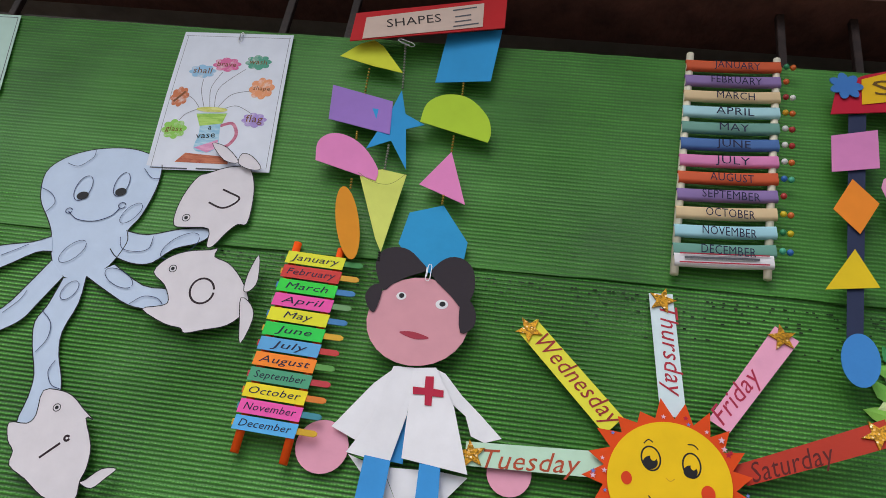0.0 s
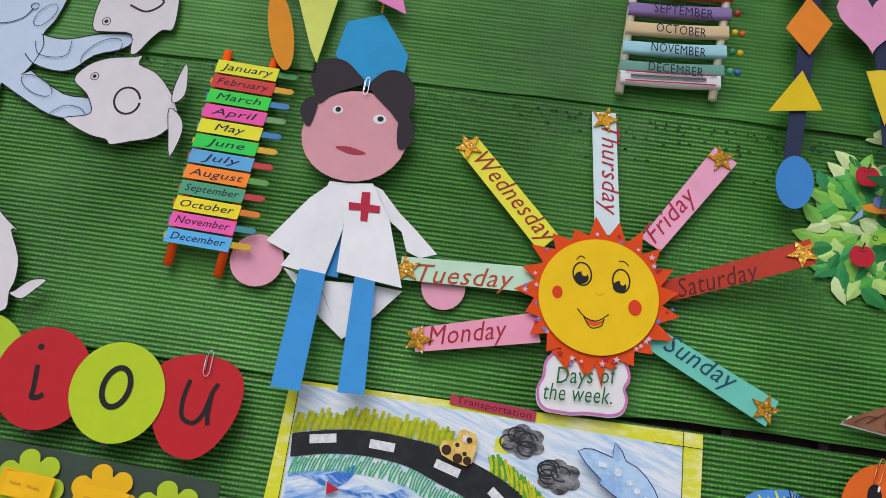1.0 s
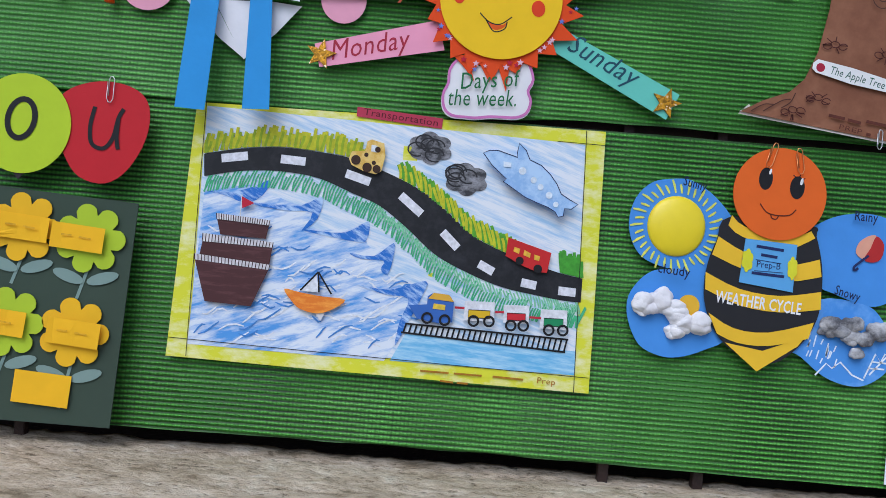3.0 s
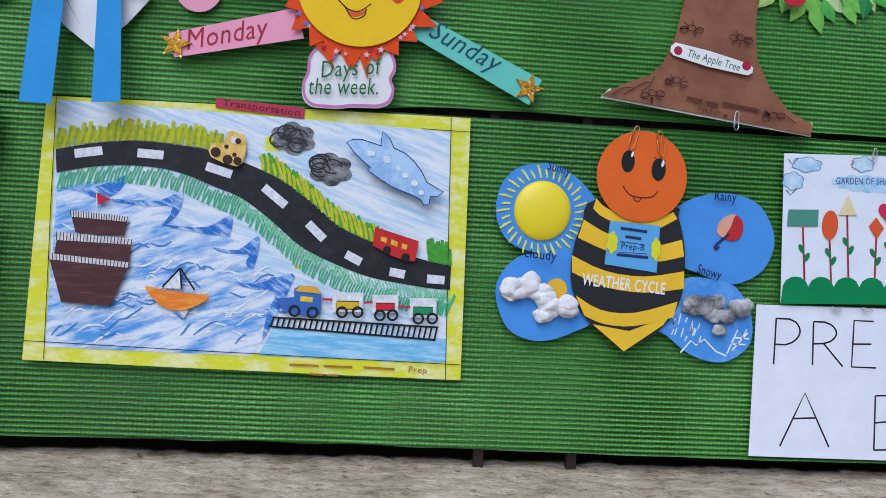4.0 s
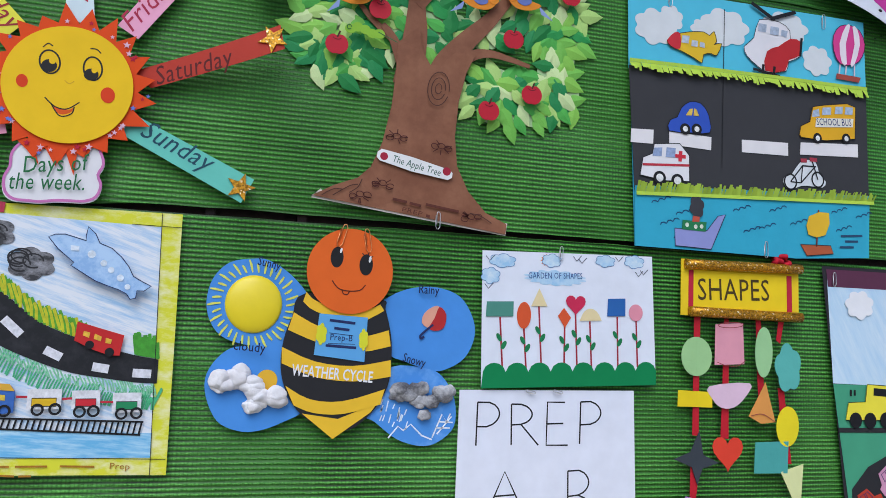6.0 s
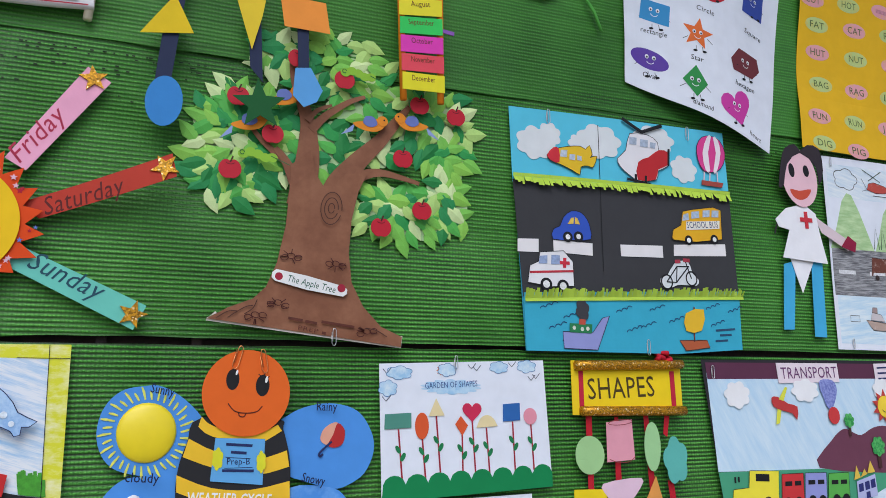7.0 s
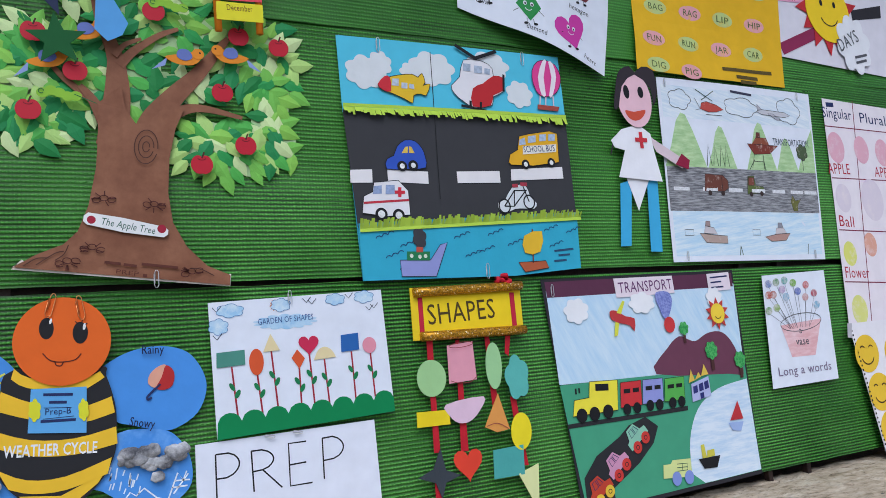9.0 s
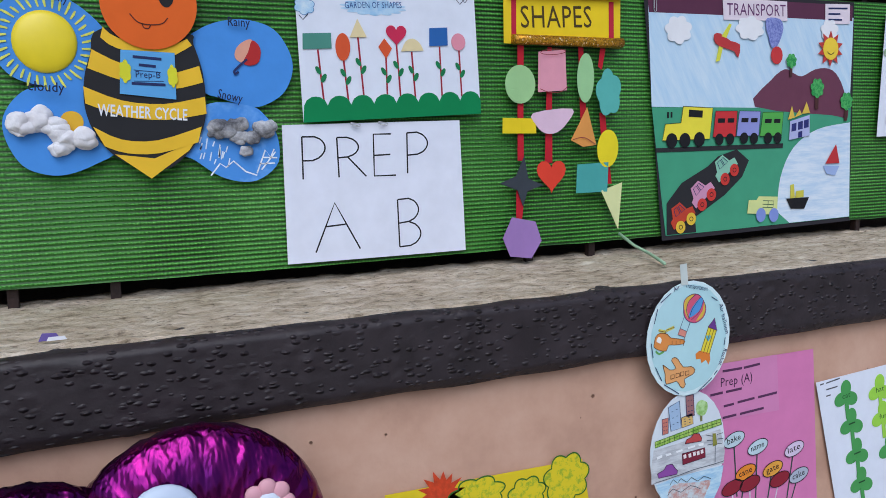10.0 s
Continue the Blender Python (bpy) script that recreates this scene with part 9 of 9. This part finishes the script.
# ---- on the ledge and the wall below it ----
sc = Hung("paper_scrap", "small purple and white paper scrap on the ledge", "scrap", (0.68, 1.106), 0.265)
sc.flat("scrap", [(0.672, 1.1045), (0.694, 1.1045), (0.690, 1.112), (0.676, 1.113)], paper("6a5a9c"), 0.0, 0.0006)
sc.flat("scrap", [(0.680, 1.1044), (0.700, 1.1044), (0.698, 1.1085), (0.682, 1.1085)], paper("e0e0e6"), 0.002, 0.0006)
bm = bmesh.new()
tube(bm, [(1.595, -0.02, 1.140), (1.598, -0.06, 1.122), (1.594, -0.11, 1.112), (1.580, -0.15, 1.108), (1.561, -0.189, 1.107)], 0.0028, 8)
sw = tagged(new("green_drinking_straw"), "pale green paper straw lying on the stone ledge", "straw")
part("stem", bm, paper("9fbfa0"), sw, smooth=True)

WALL = 0.293
# oval cards on a chain
ov = Hung("oval_card_chain", "two oval drawn cards taped one below the other over the ledge", "wall display", (1.499, 1.020), 0.318)
oa = ov.flat("oval_card", oval(*[(1.508, 1.102), (1.492, 0.936)], 0.89), paper("d2e6ea"), 0.0, 0.0012)
ov.flat("blue_field", oval(*[(1.507, 1.097), (1.493, 0.942)], 0.87), paper("b4d8de"), 0.0015, 0, parent=oa)
ov.flat("tape", [(1.482, 1.127), (1.494, 1.128), (1.497, 1.097), (1.485, 1.098)], paper("c4ccc8"), 0.002, 0.0004, parent=oa)
ov.flat("air_balloon", smooth_line([(1.489, 1.064), (1.491, 1.076), (1.505, 1.083), (1.519, 1.079), (1.529, 1.062), (1.525, 1.048), (1.511, 1.041), (1.497, 1.045), (1.490, 1.054)], 3, True), paper("d05a78"), 0.0017, 0, parent=oa)
ov.flat("balloon_stripe", [smooth_line([(1.499, 1.048), (1.493, 1.055), (1.490, 1.070), (1.497, 1.080), (1.509, 1.082), (1.499, 1.073), (1.495, 1.061)], 2, True), smooth_line([(1.523, 1.048), (1.528, 1.059), (1.526, 1.069), (1.523, 1.057), (1.511, 1.043)], 2, True)], paper("d8b448"), 0.0018, 0, parent=oa)
ov.flat("balloon_stripe", [smooth_line([(1.499, 1.049), (1.503, 1.062), (1.519, 1.077), (1.524, 1.071), (1.517, 1.057)], 2, True)], paper("5a94d0"), 0.0019, 0, parent=oa)
ov.flat("basket", [(1.483, 1.036), (1.495, 1.030), (1.492, 1.022), (1.479, 1.027)], paper("d88c7c"), 0.0018, 0, parent=oa)
ov.line("pen_drawing", [[(1.490, 1.051), (1.483, 1.036)], [(1.501, 1.043), (1.495, 1.030)], [(1.479, 1.027), (1.483, 1.036), (1.495, 1.030), (1.492, 1.022), (1.479, 1.027)], smooth_line([(1.489, 1.064), (1.491, 1.076), (1.505, 1.083), (1.519, 1.079), (1.529, 1.062), (1.525, 1.048), (1.511, 1.041), (1.497, 1.045), (1.490, 1.054), (1.489, 1.064)], 3), smooth_line([(1.499, 1.048), (1.494, 1.061), (1.499, 1.074), (1.511, 1.082)], 3), smooth_line([(1.499, 1.048), (1.505, 1.062), (1.519, 1.077)], 3), smooth_line([(1.503, 1.046), (1.517, 1.056), (1.524, 1.071)], 3)], 0.0008, NAVY, 0.0022, parent=oa)
HEL = smooth_line([(1.438, 1.019), (1.441, 1.029), (1.449, 1.033), (1.461, 1.030), (1.467, 1.024), (1.489, 1.019), (1.490, 1.013), (1.473, 1.013), (1.463, 1.014), (1.459, 1.006), (1.446, 1.009), (1.438, 1.014)], 2, True)
he = ov.flat("helicopter", HEL, paper("dc8e48"), 0.0016, 0, parent=oa)
ov.flat("helicopter_window", smooth_line([(1.442, 1.022), (1.446, 1.028), (1.451, 1.024), (1.449, 1.018)], 2, True), paper("f0ece4"), 0.0019, 0, parent=oa)
ov.line("rotor", [[(1.446, 1.037), (1.458, 1.034)], [(1.459, 1.035), (1.473, 1.039)]], 0.0042, paper("d0c860"), 0.0018, parent=oa)
ov.line("skid", smooth_line([(1.441, 1.008), (1.447, 1.003), (1.455, 1.006)], 2), 0.003, paper("6aa85a"), 0.0018, parent=oa)
ov.line("pen_drawing", [HEL + HEL[:1], [(1.458, 1.035), (1.458, 1.031)], [(1.445, 1.037), (1.459, 1.033)], [(1.459, 1.036), (1.474, 1.039)], [(1.491, 1.022), (1.489, 1.010)], [(1.469, 1.020), (1.469, 1.015)], [(1.476, 1.019), (1.476, 1.014)], [(1.483, 1.019), (1.483, 1.014)]], 0.0008, ink("6a4020"), 0.0022, parent=oa)
ov.flat("pencil", [(1.534, 1.032), (1.549, 1.026), (1.536, 0.992), (1.520, 0.997)], paper("e6d23c"), 0.0016, 0, parent=oa)
ov.flat("pencil_heart", heart((1.534, 1.016), 0.009, 0.010), paper("6ab4c0"), 0.0021, 0, parent=oa)
ov.flat("pencil_tip", [(1.533, 1.032), (1.545, 1.044), (1.550, 1.025)], paper("6a3c8a"), 0.0018, 0, parent=oa)
ov.flat("flame", [(1.518, 0.999), (1.537, 0.993), (1.538, 0.983), (1.535, 0.976), (1.530, 0.984), (1.522, 0.980), (1.520, 0.987), (1.512, 0.987), (1.511, 0.995)], paper("dc8034"), 0.0018, 0, parent=oa)
ov.line("pen_drawing", [[(1.534, 1.032), (1.520, 0.997)], [(1.539, 1.030), (1.525, 0.995)], [(1.544, 1.028), (1.531, 0.993)], [(1.549, 1.026), (1.536, 0.992)], [(1.533, 1.032), (1.545, 1.044), (1.550, 1.025), (1.533, 1.032)]], 0.0009, ink("5a4a20"), 0.0023, parent=oa)
PLANE = smooth_line([(1.453, 0.987), (1.465, 0.978), (1.476, 0.979), (1.468, 0.991), (1.473, 0.995), (1.480, 0.991), (1.489, 0.979), (1.503, 0.978), (1.510, 0.972), (1.506, 0.966), (1.491, 0.961), (1.493, 0.953), (1.489, 0.948), (1.483, 0.952), (1.477, 0.960), (1.459, 0.958), (1.457, 0.973)], 2, True)
ov.flat("plane", PLANE, paper("e2a468"), 0.0016, 0, parent=oa)
ov.line("pen_drawing", [PLANE + PLANE[:1]] + [[(c[0] - 0.003, c[1] - 0.003), (c[0] + 0.003, c[1] - 0.002), (c[0] + 0.003, c[1] + 0.003), (c[0] - 0.003, c[1] + 0.003), (c[0] - 0.003, c[1] - 0.003)] for c in [(1.470, 0.967), (1.479, 0.968), (1.487, 0.969), (1.496, 0.969)]], 0.0009, ink("5a3820"), 0.0022, parent=oa)
for s, p0, p1 in (("Air", (1.473, 1.089), (1.483, 1.093)), ("Transportation", (1.492, 1.094), (1.531, 1.085)), ("Air balloon", (1.553, 1.063), (1.566, 1.018)), ("Rocket", (1.563, 0.997), (1.553, 0.974))):
    ov.text("word", s, p0, p1, NAVY, 0.0022, high=0.007, parent=oa)
ov.line("written_line", [[(1.539, 1.076), (1.550, 1.069)], [(1.565, 1.013), (1.563, 1.002)], [(1.551, 0.966), (1.545, 0.960)], [(1.541, 0.956), (1.516, 0.939)], [(1.455, 0.958), (1.481, 0.941)], [(1.438, 1.047), (1.444, 1.068)], [(1.449, 1.076), (1.467, 1.088)], [(1.433, 1.020), (1.436, 0.999)], [(1.440, 0.985), (1.451, 0.964)]], 0.0014, ink("3a4a6a"), 0.0022, parent=oa)
ob2 = ov.flat("oval_card", oval(*[(1.503, 0.941), (1.501, 0.762)], 0.76), paper("d4dce4"), -0.003, 0.0012)
ov.flat("road", [(1.440, 0.863), (1.478, 0.865), (1.561, 0.874), (1.570, 0.839), (1.568, 0.820), (1.436, 0.812), (1.436, 0.839)], crayon("b0b2b8", "cfd2d6", (20, 20, 90)), -0.0014, 0, parent=ob2)
ov.flat("water", [(1.444, 0.810), (1.478, 0.815), (1.568, 0.817), (1.562, 0.788), (1.543, 0.757), (1.458, 0.775)], crayon("9cc4e0", "c4dcea", (20, 20, 90)), -0.0013, 0, parent=ob2)
ov.flat("hedge", [(1.442, 0.875), (1.478, 0.880), (1.519, 0.886), (1.561, 0.890), (1.563, 0.881), (1.519, 0.876), (1.478, 0.871), (1.442, 0.866)], crayon("7fae3c", "b8d070", (90, 60, 90)), -0.0012, 0, parent=ob2)
ov.line("pen_drawing", [[(1.442, 0.875), (1.478, 0.880), (1.519, 0.886), (1.561, 0.890)], [(1.442, 0.870), (1.478, 0.876), (1.519, 0.881), (1.561, 0.885)], [(1.442, 0.866), (1.478, 0.871), (1.519, 0.876), (1.563, 0.881)]] + [[mid(a, b, k / 14), mid(c, d, k / 14)] for a, b, c, d in ([(1.442, 0.875), (1.561, 0.890), (1.442, 0.866), (1.563, 0.881)],) for k in range(15)], 0.0008, ink("3f6a24"), -0.0008, parent=ob2)
for tint, pts in (("c87a6a", [(1.454, 0.906), (1.465, 0.907), (1.465, 0.884), (1.455, 0.883)]), ("a4bcd8", [(1.465, 0.922), (1.485, 0.929), (1.488, 0.888), (1.470, 0.886)]), ("9a6a6c", [(1.496, 0.934), (1.510, 0.935), (1.512, 0.903), (1.498, 0.903)]), ("d8b46c", [(1.488, 0.903), (1.508, 0.907), (1.510, 0.891), (1.490, 0.888)])):
    bu = ov.flat("building", pts, paper(tint), -0.0011, 0, parent=ob2)
    wn2 = [mid(mid(pts[3], pts[2], u), mid(pts[0], pts[1], u), w) for u in (0.3, 0.7) for w in (0.25, 0.5, 0.75)]
    ov.line("pen_drawing", [pts + pts[:1]] + [[(q[0] - 0.0015, q[1]), (q[0] + 0.0015, q[1])] for q in wn2], 0.0009, NAVY, -0.0006, parent=ob2)
ov.line("tree_trunk", [(1.525, 0.892), (1.525, 0.904)], 0.004, ink("7a7a48"), -0.001, parent=ob2)
ov.flat("tree_crown", smooth_line([(1.516, 0.907), (1.516, 0.919), (1.524, 0.924), (1.535, 0.919), (1.536, 0.909), (1.531, 0.901), (1.523, 0.901)], 3, True), crayon("8cb860", "b8d89a", (60, 60, 60)), -0.0009, 0, parent=ob2)
for tint, pts in (("7a2438", [(1.490, 0.849), (1.532, 0.851), (1.533, 0.836), (1.491, 0.832)]), ("8a4c9c", [(1.446, 0.827), (1.458, 0.831), (1.462, 0.837), (1.472, 0.837), (1.478, 0.829), (1.482, 0.825), (1.481, 0.820), (1.448, 0.820)]), ("b84848", [(1.495, 0.863), (1.498, 0.869), (1.506, 0.871), (1.511, 0.876), (1.521, 0.874), (1.526, 0.866), (1.525, 0.862)])):
    ov.flat("vehicle", pts, paper(tint), -0.0009, 0, parent=ob2)
    ov.line("pen_drawing", [pts + pts[:1]], 0.0009, ink("3a2438"), -0.0005, parent=ob2)
ov.flat("bus_window_row", [rect(c, 0.005, 0.006, 8) for c in [(1.495, 0.844), (1.504, 0.844), (1.512, 0.845), (1.519, 0.845), (1.526, 0.846)]], paper("e4dcdc"), -0.0006, 0, parent=ob2)
ov.flat("road_mark", [[(1.445, 0.852), (1.454, 0.854), (1.455, 0.850), (1.446, 0.848)], [(1.460, 0.854), (1.470, 0.854), (1.471, 0.851), (1.461, 0.850)], [(1.479, 0.855), (1.490, 0.856), (1.491, 0.853), (1.480, 0.852)], [(1.500, 0.857), (1.513, 0.858), (1.514, 0.855), (1.501, 0.854)], [(1.519, 0.859), (1.529, 0.859), (1.529, 0.855), (1.520, 0.855)]], paper("eceef0"), -0.0008, 0, parent=ob2)
tl = ov.flat("traffic_light", [(1.546, 0.870), (1.552, 0.869), (1.555, 0.851), (1.547, 0.850)], paper("8a8a3c"), -0.0008, 0, parent=ob2)
ov.line("pen_drawing", [[(1.551, 0.852), (1.551, 0.825)], [(1.533, 0.870), (1.546, 0.866)], [(1.554, 0.867), (1.565, 0.868)], [(1.535, 0.861), (1.546, 0.860)], [(1.555, 0.860), (1.566, 0.859)], [(1.536, 0.854), (1.547, 0.854)], [(1.555, 0.853), (1.564, 0.852)], smooth_line([(1.441, 0.814), (1.478, 0.817), (1.511, 0.821), (1.540, 0.822), (1.568, 0.824)], 3), smooth_line([(1.468, 0.805), (1.474, 0.813), (1.482, 0.806), (1.488, 0.812), (1.499, 0.804), (1.507, 0.810), (1.519, 0.802), (1.530, 0.807), (1.543, 0.801)], 2), smooth_line([(1.464, 0.791), (1.474, 0.799), (1.488, 0.791), (1.505, 0.798), (1.524, 0.789)], 2)], 0.001, ink("4a5460"), -0.0005, parent=ob2)
ov.flat("rocks", smooth_line([(1.464, 0.787), (1.470, 0.803), (1.488, 0.805), (1.519, 0.800), (1.543, 0.799), (1.536, 0.783), (1.520, 0.765), (1.468, 0.776)], 2, True), crayon("c0938c", "c8d0d4", (70, 50, 90)), -0.0009, 0, parent=ob2)

# pink word sheet
pk = Hung("pink_word_sheet", "pink paper sheet with word lollipops, stuck to the wall", "poster", (1.663, 0.850), 0.290)
pk.flat("paper_sheet", [(1.531, 0.695), (1.793, 0.664), (1.774, 0.963), (1.529, 0.964)], paper("d27cae"))
pk.flat("note_strip", [(1.545, 0.964), (1.696, 0.964), (1.703, 0.873), (1.551, 0.876)], paper("cf84b2"), 0.001, 0.0004)
pk.line("written_line", [[(1.587, 0.952), (1.625, 0.952)], [(1.629, 0.952), (1.661, 0.954)], [(1.564, 0.918), (1.588, 0.919)], [(1.594, 0.919), (1.625, 0.920)], [(1.590, 0.897), (1.610, 0.898)], [(1.617, 0.899), (1.651, 0.901)], [(1.658, 0.901), (1.697, 0.903)], [(1.588, 0.879), (1.615, 0.880)], [(1.622, 0.880), (1.670, 0.882)]], 0.0038, ink("5a3458"), 0.0018)
pk.text("word", "Prep (A)", (1.584, 0.928), (1.646, 0.929), ink("4a2a4a"), 0.0018, high=0.014)
for s, c, tint, foot in (("bake", (1.611, 0.841), "c0d4dc", (1.619, 0.747)), ("name", (1.659, 0.821), "c0d4dc", (1.657, 0.722)), ("late", (1.736, 0.804), "d8c8e0", (1.721, 0.708)), ("cane", (1.635, 0.784), "e0882c", (1.627, 0.729)), ("gate", (1.691, 0.779), "e0a040", (1.680, 0.717)), ("cake", (1.747, 0.758), "b0b8c8", (1.729, 0.707)), ("", (1.644, 0.764), "8a2434", (1.647, 0.724)), ("", (1.706, 0.759), "8a2434", (1.695, 0.714)), ("", (1.608, 0.764), "8a2434", (1.613, 0.732))):
    st = pk.line("stem", [c, foot], 0.0024, ink("d8c8d8" if tint == "8a2434" else "2c4a44"), 0.0012)
    o = pk.flat("word_oval", ell(c, 0.021, 0.0115, 14, 20), paper(tint), 0.0018, 0.0004)
    pk.line("outline", ell(c, 0.021, 0.0115, 14, 20), 0.0013, BLACK, 0.0025, closed=True, parent=o)
    if s:
        pk.text("word", s, (c[0] - 0.013, c[1] - 0.006), (c[0] + 0.013, c[1] - 0.001), BLACK, 0.0026, high=0.010, parent=o)

# clover sheet
cs = Hung("clover_word_sheet", "white sheet with green paper clovers carrying words", "poster", (1.875, 0.814), 0.290)
cs.flat("paper_sheet", [(1.836, 0.684), (2.080, 0.664), (2.035, 0.919), (1.782, 0.906)], WHITE)
cs.line("written_line", [[(1.791, 0.901), (1.799, 0.902)], [(1.804, 0.902), (1.835, 0.906)], [(1.805, 0.891), (1.830, 0.893)], [(1.805, 0.880), (1.815, 0.881)]], 0.0022, GREY_PEN)
for c, tint, s in (((1.850, 0.874), "4f9a52", "cat"), ((1.865, 0.824), "4f9a52", ""), ((1.880, 0.770), "4f9a52", ""), ((1.893, 0.717), "4f9a52", ""), ((1.929, 0.873), "9cd048", "hat"), ((1.939, 0.825), "9cd048", "fun"), ((1.959, 0.765), "4f9a52", "")):
    o = cs.flat("clover", [ell((c[0] + 0.013 * math.cos(radians(a)), c[1] + 0.013 * math.sin(radians(a))), 0.0145, 0.0115, a, 16) for a in (95, 200, 335)] + [rect((c[0] + 0.003, c[1] - 0.024), 0.008, 0.030, 10)], paper(tint), 0.001, 0.0006)
    if s:
        cs.text("word", s, (c[0] - 0.009, c[1] - 0.004), (c[0] + 0.009, c[1] - 0.002), ink("1c4a24"), 0.002, high=0.009, parent=o)
    else:
        cs.line("written_line", [(c[0] - 0.008, c[1]), (c[0] + 0.007, c[1] + 0.002)], 0.0026, ink("1c4a24"), 0.002, parent=o)

# yellow drawing
yl = Hung("yellow_drawing_sheet", "yellow sheet with crayon trees and a red sun", "poster", (1.198, 0.836), 0.290)
yl.flat("paper_sheet", [(1.044, 0.778), (1.358, 0.735), (1.337, 0.860), (1.045, 0.866)], paper("dcc21c"))
for c, w, h in (((1.311, 0.837), 0.075, 0.075), ((1.248, 0.827), 0.06, 0.05), ((1.173, 0.841), 0.085, 0.05)):
    tr3 = yl.flat("tree_drawing", cloud(c, w, h, 7, 3), crayon("9aac28", "d8c41c", (90, 60, 90), 0.40, 0.5), 0.001, 0)
    yl.line("outline", cloud(c, w, h, 7, 3), 0.002, ink("3a6a24"), 0.0014, closed=True, parent=tr3)
yl.flat("sun_drawing", burst((1.121, 0.852), 0.020, 0.034, 14, 2), ink("c84420"), 0.001, 0)


# foil heart balloon
def foil_material():
    m, b, n, l = surface("purple_foil", 0.16, 0.95, 0.5)
    v = coords(n, l)
    # dark purple to pink mottling: reflections and highlights on the foil, painted into its colour
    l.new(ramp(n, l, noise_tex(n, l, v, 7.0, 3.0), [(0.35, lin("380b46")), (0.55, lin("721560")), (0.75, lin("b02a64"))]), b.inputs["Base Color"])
    bump(n, l, noise_tex(n, l, coords(n, l, (30, 30, 6)), 1.0, 3.0), 0.5, 0.02, b)
    return m


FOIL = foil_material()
fo = tagged(new("foil_balloon"), "shiny purple foil balloon with crimped seam against the wall", "balloon")
fc = (0.819, 0.874)
fo.location = (fc[0], -0.36, fc[1])


def lobe(r, dx, dz):
    bm2 = bmesh.new()
    bmesh.ops.create_uvsphere(bm2, u_segments=96, v_segments=48, radius=1.0, matrix=Matrix.Rotation(radians(90), 4, "X"))
    for v in bm2.verts:
        a = math.atan2(v.co.z, v.co.x)
        rad = math.hypot(v.co.x, v.co.z)
        pucker = 0.010 * max(0.0, rad - 0.35) * (math.sin(a * 26) + 0.7 * math.sin(a * 41 + 2)) * r * 3
        v.co = Vector((v.co.x * r + dx, v.co.y * r * 0.36 + pucker, v.co.z * r + dz))
    return bm2


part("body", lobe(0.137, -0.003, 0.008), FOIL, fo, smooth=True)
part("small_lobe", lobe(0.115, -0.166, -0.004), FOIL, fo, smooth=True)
for dx, dz, r in ((-0.089, 0.062, 0.033), (-0.039, 0.066, 0.036)):
    bm = bmesh.new()
    bmesh.ops.create_uvsphere(bm, u_segments=24, v_segments=12, radius=1.0, matrix=Matrix.Translation((dx, -0.048, dz + 0.002)) @ Matrix.Diagonal((r, 0.012, r, 1)))
    part("white_print", bm, paper("c4d0e4", 0.3), fo, smooth=True)
bm = bmesh.new()
for k in range(8):
    a = 2 * math.pi * k / 8
    bmesh.ops.create_uvsphere(bm, u_segments=12, v_segments=8, radius=1.0, matrix=Matrix.Translation((0.0625 + 0.019 * math.cos(a), -0.043, 0.060 + 0.019 * math.sin(a))) @ Matrix.Diagonal((0.010, 0.005, 0.010, 1)))
part("flower_print", bm, paper("d8a0ac", 0.4), fo, smooth=True)
bm = bmesh.new()
bmesh.ops.create_uvsphere(bm, u_segments=20, v_segments=10, radius=1.0, matrix=Matrix.Translation((0.0625, -0.045, 0.060)) @ Matrix.Diagonal((0.015, 0.006, 0.015, 1)))
part("flower_centre", bm, paper("d0d8e6", 0.4), fo, smooth=True)
bm = bmesh.new()
tube(bm, [(-0.126, 0.0, 0.060), (-0.127, -0.01, 0.072), (-0.122, -0.01, 0.081)], 0.005, 8)
part("gold_tie", bm, GOLD, fo, smooth=True)
